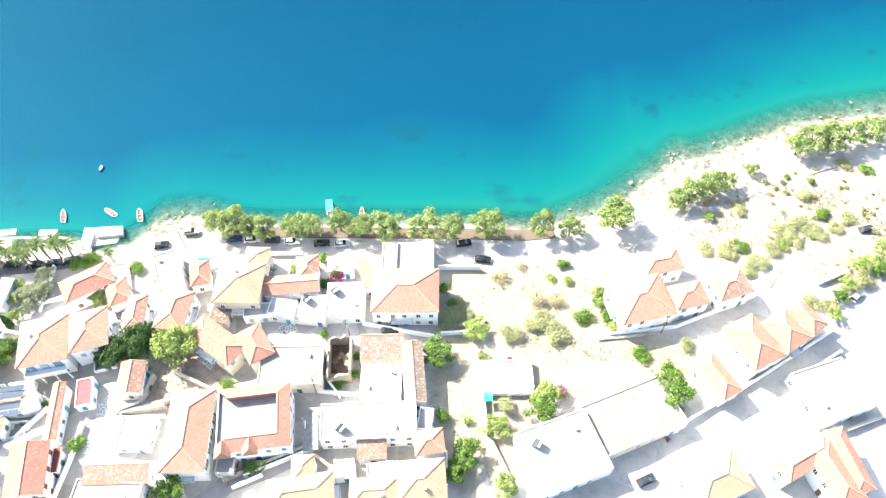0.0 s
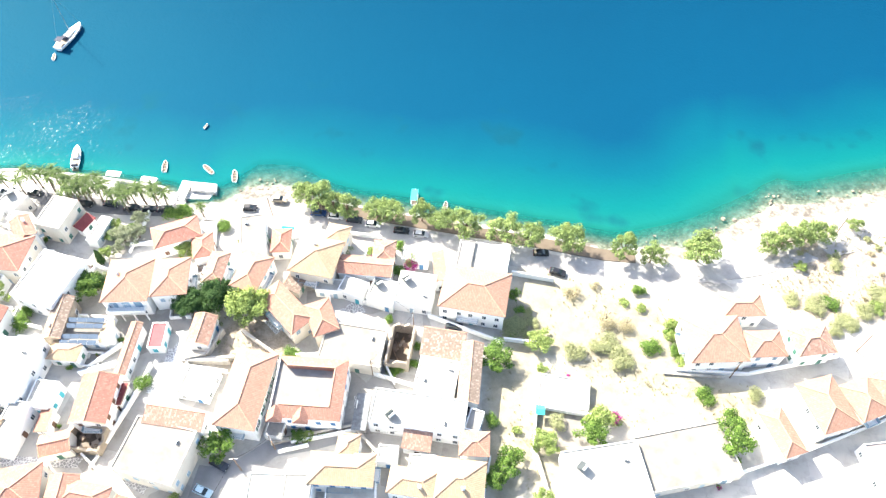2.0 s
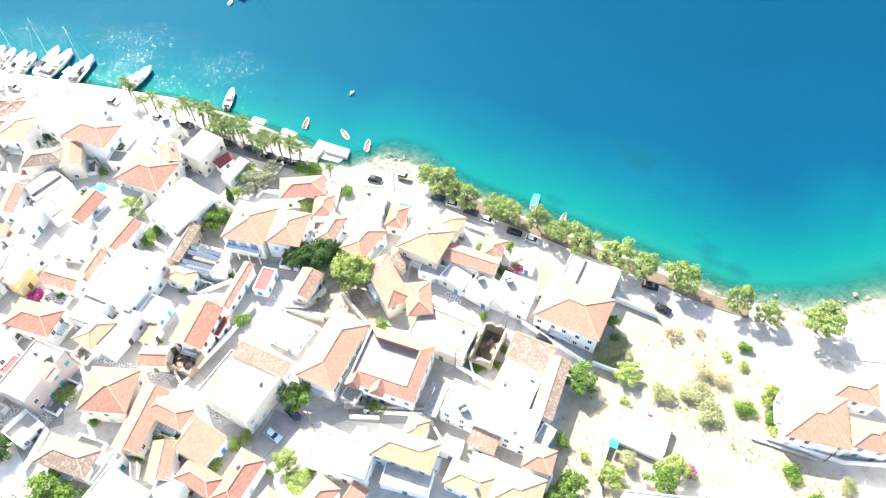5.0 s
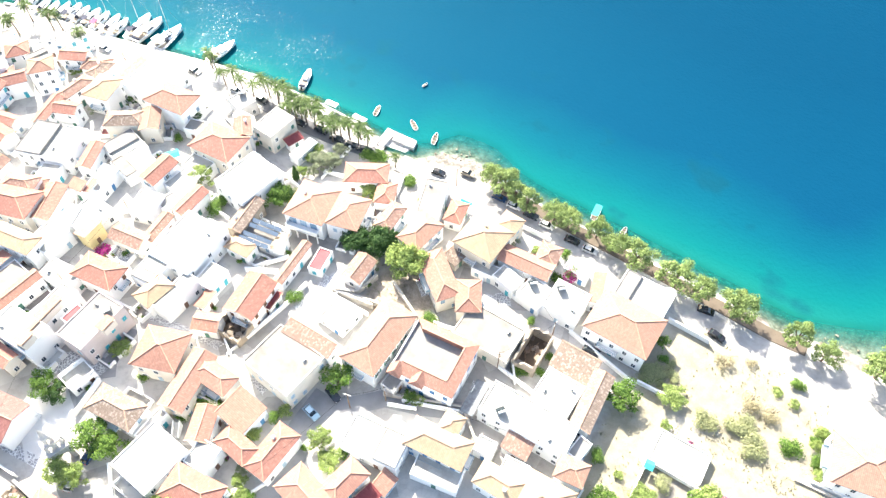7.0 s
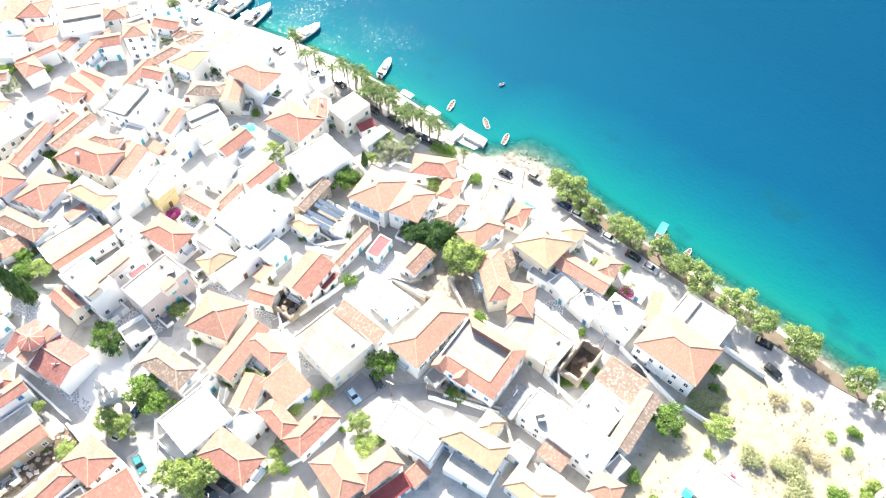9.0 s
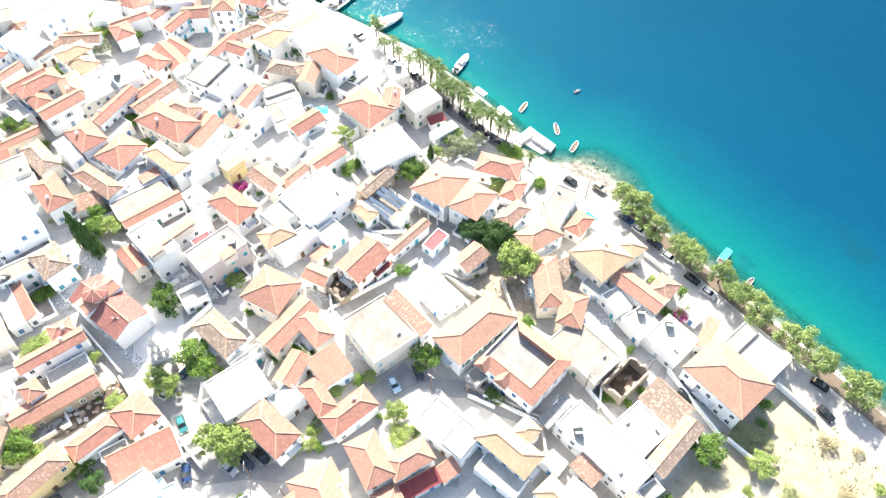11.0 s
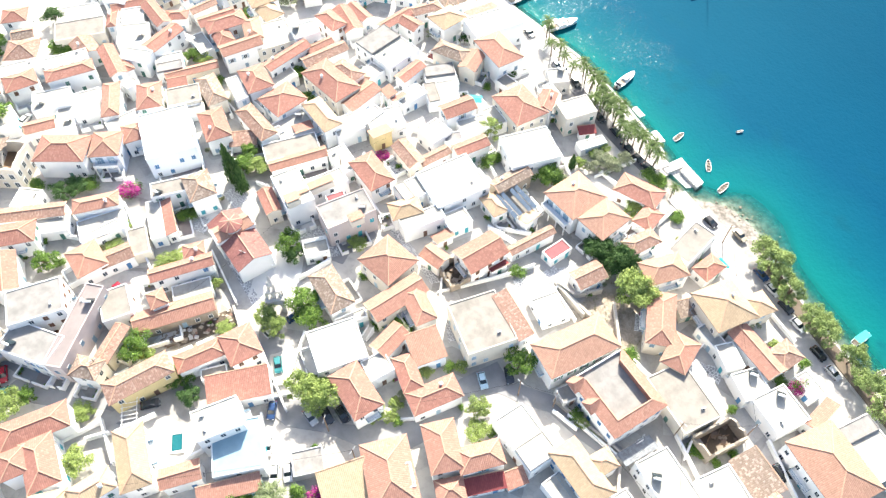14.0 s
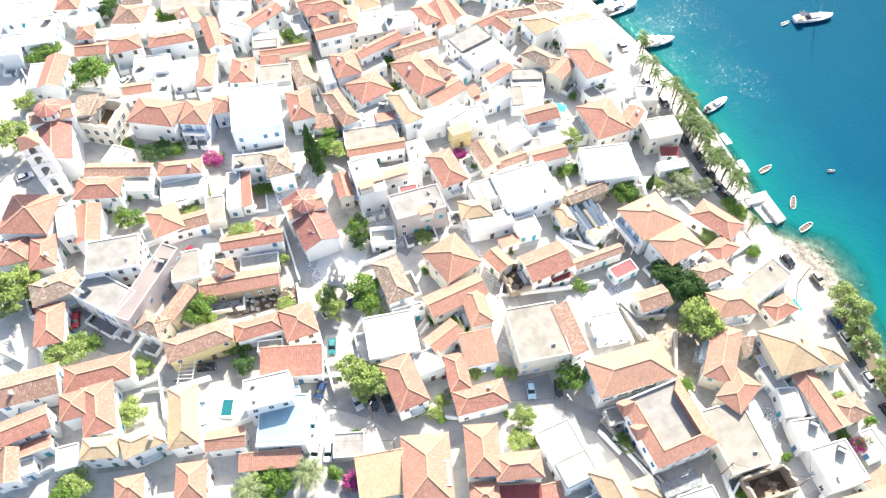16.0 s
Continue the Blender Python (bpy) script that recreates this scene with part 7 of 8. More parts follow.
def cobbles(name, stone, joint, scale=1.6):
    n = Nodes(name, 0.9)
    p = n.place("Object")
    cells = n.add("ShaderNodeTexVoronoi", {"Scale": scale})
    cells.feature = "DISTANCE_TO_EDGE"
    n.wire(p, cells.inputs["Vector"])
    tone = n.noise(1.2, 4, p)
    c = n.mix(tone, shade(stone, 0.75), shade(stone, 1.25))
    return n.colour(n.mix(n.ramp(cells.outputs["Distance"], (0.06, 1.0), (0.11, 0.0)), c, joint)).bump(cells.outputs["Distance"], 0.4, 0.05).material


ASPHALT = plaster("pale worn concrete road", (0.38, 0.365, 0.345), 0.5)
LANE = cobbles("grey cobbles with limewashed joints", (0.30, 0.30, 0.30), (0.72, 0.72, 0.70))
QUAY = cobbles("quay paving", (0.58, 0.56, 0.52), (0.42, 0.40, 0.37), 0.7)
EARTH = plaster("brown earth under the pines", (0.15, 0.12, 0.09), 0.6)
strip("road", [(-85.5, 106.2), (-78.9, 106.7), (-67.5, 108.0), (-54.3, 107.8), (-28.0, 107.6), (1.2, 106.9), (15.7, 106.3), (30.3, 108.2), (45.3, 111.1), (57.8, 115.5), (71.1, 122.4), (84.8, 128.9), (102.2, 135.9), (124.5, 141.8), (147.9, 147.6)], 6.0, ASPHALT, 0.05, "pale worn concrete road along the waterfront", "road")
strip("verge", [(-58, 114.0), (-45, 113.2), (-30, 113.0), (-15, 112.8), (0, 112.6), (10, 112.3), (20, 111.9), (28, 112.6)], 3.4, EARTH, 0.16, "brown earth verge under the pines beside the water", "verge")
strip("pavement", [(-232, 86.4), (-215, 89.2), (-200, 91.9), (-185, 95.2), (-170, 99.1), (-155, 103.0), (-140, 106.4), (-120, 107.7), (-105, 107.8), (-95, 107.4)], 6.5, QUAY, 0.14, "pale stone quay pavement with palms", "pavement")
strip("lane", [(-127.2, -7.0), (-118.0, -9.1), (-108.6, -7.7), (-97.9, -5.9), (-91.4, -5.1)], 2.2, LANE, 0.07, "cobbled lane with whitewashed joints between houses", "lane")
strip("lane", [(-104.4, 32.1), (-93.3, 34.0), (-84.5, 35.6), (-76.2, 34.8), (-62.2, 31.2)], 2.2, LANE, 0.07, "cobbled lane with whitewashed joints between houses", "lane")
strip("lane", [(-76.5, 52.9), (-75.4, 58.4), (-76.0, 64.5), (-78.0, 68.3)], 3.5, LANE, 0.07, "cobbled lane with whitewashed joints between houses", "lane")
strip("lane", [(-77.3, 69.5), (-74.2, 65.2)], 2, LANE, 0.07, "cobbled lane with whitewashed joints between houses", "lane")
strip("lane", [(-42.4, 79.2), (-37.8, 81.5)], 6, LANE, 0.07, "cobbled lane with whitewashed joints between houses", "lane")
strip("lane", [(-132.1, -2.5), (-125.6, -0.5)], 5, LANE, 0.07, "cobbled lane with whitewashed joints between houses", "lane")
strip("lane", [(-125.0, -10.2), (-121.9, -13.6)], 4, LANE, 0.07, "cobbled lane with whitewashed joints between houses", "lane")
strip("lane", [(-39.2, 82.6), (-36.8, 84.9)], 4, LANE, 0.07, "cobbled lane with whitewashed joints between houses", "lane")
strip("lane", [(-53.2, 75.1), (-57.1, 78.0)], 5, LANE, 0.07, "cobbled lane with whitewashed joints between houses", "lane")
strip("lane", [(-114.7, 8.6), (-108.6, 14.6), (-101.4, 14.4)], 5, LANE, 0.07, "cobbled lane with whitewashed joints between houses", "lane")
strip("lane", [(-30.8, 61.8), (-28.8, 54.6)], 3.2, LANE, 0.07, "cobbled lane with whitewashed joints between houses", "lane")

TAR = plaster("dark worn asphalt", (0.16, 0.16, 0.165), 0.4)
TOWN_TAR = plaster("sun-bleached grey asphalt", (0.27, 0.27, 0.272), 0.4)
strip("street", [(-101.5, -67.0), (-99.0, -60.0), (-92.8, -54.2), (-89.0, -48.2), (-83.6, -41.1), (-78.5, -36.0)], 6.5, TOWN_TAR, 0.06, "worn grey asphalt street between the houses", "road")
strip("street", [(-90.0, -3.5), (-81.5, -6.5), (-72.0, -8.6), (-66.0, -6.0), (-62.0, 0.5), (-56.0, 6.5), (-52.0, 14.5), (-53.0, 22.0), (-56.5, 31.0), (-57.0, 40.0)], 6.0, TOWN_TAR, 0.06, "worn grey asphalt street between the houses", "road")
strip("street", [(-57.0, 36.0), (-50.5, 41.5), (-46.0, 46.5), (-38.0, 49.6), (-30.5, 53.6)], 4.2, TOWN_TAR, 0.06, "worn grey asphalt street between the houses", "road")
strip("yard", [(12.5, 61.7), (21.5, 63.9)], 7.0, DECK["beige"], 0.06, "bare beige earth terrace beside a white house", "yard")
strip("yard", [(-102.9, 17.5), (-105.6, 27.0)], 5.0, TOWN_TAR, 0.06, "grey earth yard in the shade of a house", "yard")
strip("plaza", [(-108.4, 4.4), (-102.8, 1.9), (-95.5, -2.3)], 11.0, plaster("whitewashed paving", (0.66, 0.65, 0.62), 0.15), 0.08, "bright whitewashed church square", "square")
strip("yard", [(-109.5, 10.2), (-100.5, 18.8)], 6.0, TOWN_TAR, 0.06, "grey paved yard in the shade of a tree", "yard")
strip("street", [(-132.0, 102.5), (-123.4, 102.5), (-114.9, 102.5), (-107.2, 103.2), (-100.0, 104.2), (-91.7, 105.9)], 5.4, TAR, 0.10, "dark asphalt street behind the promenade palms", "road")
# quay wall with a coping, stone by stone
STONE = plain("quay stone", (0.52, 0.50, 0.46), 0.9, vary=0.15, scale=1.5)
quay = thing("quay_wall", pose(0, 0, 0), "pale stone quay wall with a worn coping", "quay", kind="structure")
block = Shape().box(-1.18, -0.45, -2.2, 1.18, 0.45, 1.32).mesh("coping_stone", STONE)
qx = -236.0
while qx < -93:
    y0, y1 = float(shore(qx)), float(shore(qx + 2.4))
    put("coping_stone", block, quay, pose(qx + 1.2, (y0 + y1) / 2 - 0.4, 0, 0, 0, math.degrees(math.atan2(y1 - y0, 2.4))))
    qx += 2.4

# the small pier: a slab from the shore and an arm along the water
PIER = plaster("pale concrete", (0.64, 0.62, 0.58), 0.35)
pier = thing("pier", pose(0, 0, 0), "pale concrete pier with an arm and mooring bollards", "pier", kind="structure")
put("slab", solid("slab", [(-96.1, 115.2, 1.0), (-93.1, 115.2, 1.0), (-93.0, 108.4, 1.0), (-95.6, 108.4, 1.0), (-96.1, 115.2, -2.5), (-93.1, 115.2, -2.5), (-93.0, 108.4, -2.5), (-95.6, 108.4, -2.5)], [(3, 2, 1, 0), (0, 1, 5, 4), (1, 2, 6, 5), (2, 3, 7, 6), (3, 0, 4, 7)], PIER), pier)
put("arm", solid("arm", [(-93.4, 115.2, 1.0), (-86.2, 115.7, 1.0), (-85.5, 112.9, 1.0), (-92.3, 112.2, 1.0), (-93.4, 115.2, -2.5), (-86.2, 115.7, -2.5), (-85.5, 112.9, -2.5), (-92.3, 112.2, -2.5)], [(3, 2, 1, 0), (0, 1, 5, 4), (1, 2, 6, 5), (2, 3, 7, 6), (3, 0, 4, 7)], PIER), pier)
put("bollard", Shape().tube([(-91.2, 112.8, 0.98), (-91.2, 112.8, 1.5)], [0.16, 0.2], 8).mesh("bollard", METAL), pier)
put("bollard", Shape().tube([(-89.7, 113.0, 0.98), (-89.7, 113.0, 1.5)], [0.16, 0.2], 8).mesh("bollard", METAL), pier)
put("bollard", Shape().tube([(-88.2, 113.1, 0.98), (-88.2, 113.1, 1.5)], [0.16, 0.2], 8).mesh("bollard", METAL), pier)
put("bollard", Shape().tube([(-86.7, 113.3, 0.98), (-86.7, 113.3, 1.5)], [0.16, 0.2], 8).mesh("bollard", METAL), pier)
put("slipway", solid("slipway", [(-93.4, 115.5, 0.12), (-86.2, 113.4, 0.12), (-86.9, 110.8, 0.12), (-93.0, 109.8, 0.12), (-93.4, 115.5, -2.5), (-86.2, 113.4, -2.5), (-86.9, 110.8, -2.5), (-93.0, 109.8, -2.5)], [(3, 2, 1, 0), (0, 1, 5, 4), (1, 2, 6, 5), (2, 3, 7, 6), (3, 0, 4, 7)], QUAY), pier)

# boulders along the natural shore
ROCK = plain("shore rock", (0.27, 0.235, 0.18), 0.95, vary=0.35, scale=1.2)


def boulder_mesh(seed):
    rng = random.Random(seed)
    bm = bmesh.new()
    bmesh.ops.create_icosphere(bm, subdivisions=2, radius=0.5)
    off = Vector((rng.uniform(0, 50), 0, 0))
    for v in bm.verts:
        v.co *= 0.75 + 0.6 * noise.noise(v.co * 2.2 + off)
        v.co.z *= 0.7
    me = bpy.data.meshes.new("rock")
    bm.to_mesh(me)
    bm.free()
    me.materials.append(ROCK)
    return me


BOULDERS = [boulder_mesh(k) for k in range(6)]
scatter = random.Random(3)
for k in range(210):
    x = scatter.uniform(24, 150) if k % 4 else scatter.uniform(-82, -58)
    off = scatter.gauss(0.3, 2.2)
    size = abs(scatter.gauss(0.3, 0.4)) + 0.35
    y = float(shore(x)) - off
    rock = put("rock", BOULDERS[k % 6], None, pose(x, y, max(-0.15, 0.08 * off) + 0.08 * size, 0, 0, scatter.uniform(0, 360)) @ Matrix.Diagonal((size, size, size * 0.8, 1)))
    tagged(rock, "rough brown shore rock at the water's edge", "rock", "shore rocks")



def lean_to(x, y, turn, w, d, h):
    """An open shed: four posts under corrugated sheets laid side by side."""
    z = ground_height(x, y)
    owner = thing("lean_to", pose(x, y, z, 0, 0, turn), "open lean-to roofed with grey corrugated sheets beside a house", "shed", "corrugated sheds")
    count = max(3, round(w / 1.0))
    wide = w / count
    for k in range(count):
        s = Shape()
        x0 = -w / 2 + k * wide
        lift = 0.012 * (k % 2)
        rows = [(x0 + wide * q / 8, 0.05 * (q % 2) + lift) for q in range(9)]
        for (xa, za), (xb, zb) in zip(rows, rows[1:]):
            s.face([Vector((xa, -d / 2, h + za)), Vector((xb, -d / 2, h + zb)), Vector((xb, d / 2, h + 0.5 + zb)), Vector((xa, d / 2, h + 0.5 + za))])
            s.face([Vector((xa, d / 2, h + 0.47 + za)), Vector((xb, d / 2, h + 0.47 + zb)), Vector((xb, -d / 2, h - 0.03 + zb)), Vector((xa, -d / 2, h - 0.03 + za))])
        put("sheet", s.mesh("sheet", SHEETING), owner)
    for gx in (-1, 1):
        for gy in (-1, 1):
            s = Shape()
            s.tube([Vector((gx * (w / 2 - 0.15), gy * (d / 2 - 0.15), 0)), Vector((gx * (w / 2 - 0.15), gy * (d / 2 - 0.15), h + 0.2 + gy * 0.2))], [0.06, 0.06], 6)
            put("post", s.mesh("post", METAL), owner)


def outdoor_stair(x, y, turn, steps, width, label="grey concrete outdoor stair between two houses"):
    """Solid steps that climb along +y."""
    owner = thing("outdoor_stair", pose(x, y, ground_height(x, y), 0, 0, turn), label, "stairs", "outdoor stairs")
    for k in range(steps):
        put("step", Shape().box(-width / 2, k * 0.3, -0.3, width / 2, (k + 1) * 0.3 + 0.02, (k + 1) * 0.175).mesh("step", PIER), owner)
    for side in (-1, 1):
        put("cheek_wall", solid("cheek_wall", [(side * width / 2, 0, -0.3), (side * width / 2, steps * 0.3, -0.3), (side * width / 2, steps * 0.3, steps * 0.175 + 0.9), (side * width / 2, 0, 0.9), (side * (width / 2 + 0.18), 0, -0.3), (side * (width / 2 + 0.18), steps * 0.3, -0.3), (side * (width / 2 + 0.18), steps * 0.3, steps * 0.175 + 0.9), (side * (width / 2 + 0.18), 0, 0.9)], [(0, 1, 2, 3), (7, 6, 5, 4), (3, 2, 6, 7), (0, 3, 7, 4), (2, 1, 5, 6)], WALL["white"]), owner)


outdoor_stair(-28.7, 54.4, 4, 16, 3.0)
outdoor_stair(-92.2, -74.5, 100, 14, 3.5)
outdoor_stair(-65.7, 46.0, 20, 10, 1.4)
outdoor_stair(-76.8, 14.0, 30, 10, 1.2)
outdoor_stair(-129.8, -35.9, -50, 10, 1.6)
outdoor_stair(-5.9, 58.4, -10, 9, 1.4)
outdoor_stair(-64.1, 35.1, 15, 10, 1.5)
outdoor_stair(-40.5, 87.3, 40, 8, 1.4)

# ---- churches ----
lean_to(-29.2, 56.9, -85.0, 8.5, 3.2, 2.8)


def gable_roof(owner, m, w, d, z, tile, pitch=0.42, over=0.25):
    """A two-sided tiled roof over a span of w by d, with its ridge tiles; the ridge runs along x."""
    a, b, t = w / 2 + over, d / 2 + over, 0.16
    rise = pitch * b
    top = [(-a, -b, z), (a, -b, z), (a, b, z), (-a, b, z), (-a, 0, z + rise), (a, 0, z + rise)]
    rim = [0, 1, 5, 2, 3, 4]
    faces = [(0, 1, 5, 4), (2, 3, 4, 5), (10, 11, 7, 6), (11, 10, 9, 8)] + [(rim[i], rim[i] + 6, rim[(i + 1) % 6] + 6, rim[(i + 1) % 6]) for i in range(6)]
    roof = put("roof", solid("roof", top + [(x, y, q - t) for x, y, q in top], faces, TILE[tile], True), owner, m)
    put("ridge", Shape().bar(Vector(top[4]) + Vector((0, 0, 0.04)), Vector(top[5]) + Vector((0, 0, 0.04)), 0.26, 0.14).mesh("ridge", RIDGE), roof)


def gabled_walls(w, d, z0, h, pitch=0.42):
    """A closed block with gable ends on the x sides."""
    a, b = w / 2, d / 2
    v = [(x, y, z) for z in (z0, h) for x, y in ((-a, -b), (a, -b), (a, b), (-a, b))] + [(-a, 0, h + pitch * b), (a, 0, h + pitch * b)]
    return solid("wall", v, [(3, 2, 1, 0), (0, 1, 5, 4), (2, 3, 7, 6), (1, 2, 6, 9, 5), (3, 0, 4, 8, 7), (4, 5, 9, 8), (6, 7, 8, 9)], WALL["white"])


def church(x, y, turn, length, width, h, crossing, arm, r, lift, tile, label):
    """A cross-shaped church: a long nave, a higher transept with pale pediments, and a ribbed dome on a drum over the crossing."""
    owner = thing("church", pose(x, y, ground_height(x, y), 0, 0, turn), label, "church", "churches")
    put("nave_wall", gabled_walls(length, width, -1.5, h), owner)
    gable_roof(owner, None, length, width, h + 0.02, tile)
    cross = pose(crossing, 0, 0, 0, 0, 90)
    put("transept_wall", gabled_walls(arm, 4.6, -1.5, h + 1.5), owner, cross)
    gable_roof(owner, cross, arm, 4.6, h + 1.52, "tan", over=0.1)
    for side in (-1, 1):
        end = pose(crossing, side * (arm / 2 + 0.05), 0, 0, 0, 90)
        put("pediment", solid("pediment", [(u * 0.25, v * 2.6, z) for u in (-1, 1) for v, z in ((-1, h + 1.35), (1, h + 1.35), (0, h + 2.75))], [(0, 2, 1), (3, 4, 5), (0, 1, 4, 3), (1, 2, 5, 4), (2, 0, 3, 5)], TRIM), owner, end)
        for k in range(3):
            one = put("window", WINDOW, owner, pose(-length / 2 + (k + 0.7) * length / 3.4, side * (width / 2 + 0.005), h * 0.6, 0, 0, 90 + side * 90))
            put("pane", PANE, one)
    z = h + 1.2
    dome = put("dome", Shape().tube([(0, 0, 0), (0, 0, lift)], [r * 0.92, r * 0.92], 8).mesh("dome", WALL["white"]), owner, pose(crossing, 0, z), "eight-sided white drum under a tiled dome")
    cap = Shape().tube([(0, 0, lift), (0, 0, lift + 0.15), (0, 0, lift + 0.6), (0, 0, lift + 1.05), (0, 0, lift + 1.25)], [r * 1.1, r * 1.1, r * 0.78, r * 0.32, 0.05], 16)
    put("cap", cap.mesh("cap", TILE[tile], True), dome)
    for k in range(8):
        t = math.pi * k / 4
        put("rib", Shape().bar((r * 1.08 * math.cos(t), r * 1.08 * math.sin(t), lift + 0.2), (0.2 * math.cos(t), 0.2 * math.sin(t), lift + 1.25), 0.2, 0.16).mesh("rib", RIDGE), dome)
        put("window", Shape().box(r * 0.8, -0.2, 0.9, r * 0.87, 0.2, lift - 0.25).mesh("window", GLASS), dome, pose(0, 0, 0, 0, 0, math.degrees(t) + 22.5))
    put("cross", Shape().box(-0.05, -0.05, lift + 1.2, 0.05, 0.05, lift + 2.1).box(-0.3, -0.04, lift + 1.65, 0.3, 0.04, lift + 1.75).mesh("cross", METAL), dome)


def arched(width, opening, height, spring, depth):
    """A wall with one round-headed opening, standing on z = 0, centred on y = 0."""
    a, b = width / 2, opening / 2
    s = Shape().box(-a, -depth / 2, 0, -b, depth / 2, height).box(b, -depth / 2, 0, a, depth / 2, height)
    pts = [(b * math.cos(t), spring + b * math.sin(t)) for t in np.linspace(math.pi, 0, 9)]
    for (p, q), (u, v) in zip(pts, pts[1:]):
        s.face([(p, -depth / 2, q), (u, -depth / 2, v), (u, -depth / 2, height), (p, -depth / 2, height)])
        s.face([(p, depth / 2, q), (p, depth / 2, height), (u, depth / 2, height), (u, depth / 2, v)])
        s.face([(p, -depth / 2, q), (p, depth / 2, q), (u, depth / 2, v), (u, -depth / 2, v)])
        s.face([(p, -depth / 2, height), (u, -depth / 2, height), (u, depth / 2, height), (p, depth / 2, height)])
    return s


OLD_STONE = plaster("carved grey-white stone", (0.52, 0.50, 0.47), 0.6)
ROSE_STONE = plain("rose stone band", (0.42, 0.24, 0.24), 0.9, vary=0.2)


def bell_gate(x, y, turn):
    """A carved belfry over an arched gate: a wide base, two open storeys and a stepped spire."""
    owner = thing("bell_gate", pose(x, y, ground_height(x, y), 0, 0, turn), "carved grey-white stone belfry over an arched gateway", "belfry")
    put("gateway", arched(3.8, 2.0, 5.6, 3.0, 2.6).mesh("gateway", OLD_STONE), owner)
    put("band", Shape().box(-2.0, -1.4, 5.6, 2.0, 1.4, 5.9).mesh("band", ROSE_STONE), owner)
    put("cornice", Shape().box(-2.15, -1.55, 5.9, 2.15, 1.55, 6.15).mesh("cornice", OLD_STONE), owner)
    for u in (-0.85, 0.85):
        put("bell_arch", arched(1.6, 0.8, 2.8, 1.6, 1.7).mesh("bell_arch", OLD_STONE), owner, pose(u, 0, 6.15))
        put("bell", Shape().tube([(u, 0, 7.2), (u, 0, 7.35), (u, 0, 7.85)], [0.34, 0.27, 0.1], 10).mesh("bell", METAL), owner)
        put("finial", Shape().tube([(u * 2.2, 0, 6.15), (u * 2.2, 0, 7.4), (u * 2.2, 0, 7.5), (u * 2.2, 0, 8.3)], [0.16, 0.14, 0.2, 0.03], 8).mesh("finial", OLD_STONE), owner)
    put("cornice", Shape().box(-1.8, -1.05, 8.95, 1.8, 1.05, 9.15).mesh("cornice", OLD_STONE), owner)
    put("bell_arch", arched(1.7, 0.7, 2.3, 1.2, 1.4).mesh("bell_arch", OLD_STONE), owner, pose(0, 0, 9.15))
    put("spire", Shape().tube([(0, 0, 11.45), (0, 0, 11.6), (0, 0, 12.0), (0, 0, 13.2), (0, 0, 13.3), (0, 0, 14.6)], [0.95, 0.95, 0.62, 0.34, 0.4, 0.05], 8).mesh("spire", OLD_STONE), owner)


def rubble_yard(x, y, turn, w, d):
    """A strip of dark earth heaped with broken stone, tiles and beams behind a retaining wall."""
    owner = thing("rubble_yard", pose(x, y, ground_height(x, y), 0, 0, turn), "strip of dark earth heaped with rubble and old beams", "rubble")
    rng = random.Random(31)
    put("earth", Shape().box(-w / 2, -d / 2, -1.0, w / 2, d / 2, 0.22).mesh("earth", RUBBLE), owner)
    for k in range(90):
        q = rng.uniform(0.15, 0.5) * (1.5 if k % 9 == 0 else 1)
        put("stone", Shape().box(-q, -q * 0.8, -0.3, q * 0.8, q, q * 0.6).mesh("stone", WALL["stone"] if k % 3 else (OLD_STONE if k % 2 else TILE["old"])), owner, pose(rng.uniform(-0.48, 0.48) * w, rng.uniform(-0.45, 0.45) * d, 0.22, rng.uniform(-25, 25), rng.uniform(-25, 25), rng.uniform(0, 90)))
    for k in range(12):
        p = Vector((rng.uniform(-0.5, -0.1) * w, rng.uniform(-0.4, 0.4) * d, rng.uniform(0.3, 0.6)))
        t = rng.uniform(0, 6.3)
        r = rng.uniform(1.0, 2.6)
        put("beam", Shape().bar(p, p + Vector((r * math.cos(t), 0.4 * r * math.sin(t), rng.uniform(0, 0.6))), 0.16, 0.16).mesh("beam", WOOD), owner)


def pierced_parapet(x, y, z, turn, w, d, h=1.1):
    """White balustrade walls pierced with rows of square holes, round a roof terrace."""
    owner = thing("parapet", pose(x, y, z, 0, 0, turn), "white plaster parapet pierced with rows of small openings", "parapet", "roof parapets")
    for k, (half, depth) in enumerate(((w / 2, d / 2), (d / 2, w / 2)) * 2):
        n = max(3, round(half * 2 / 0.62))
        xs = [-half + 2 * half * (i + f) / n for i in range(n) for f in (0, 0.45)] + [half]
        put("panel", Shape().lattice(xs, [0, 0.25, 0.6, 0.72, 1.02, h + 0.1], lambda i, j: i % 2 == 0 or j % 2 == 0, -0.09, 0.09, True).mesh("panel", WALL["white"]), owner, pose(0, 0, 0, 0, 0, 90 * k) @ pose(0, -depth + 0.1, 0))


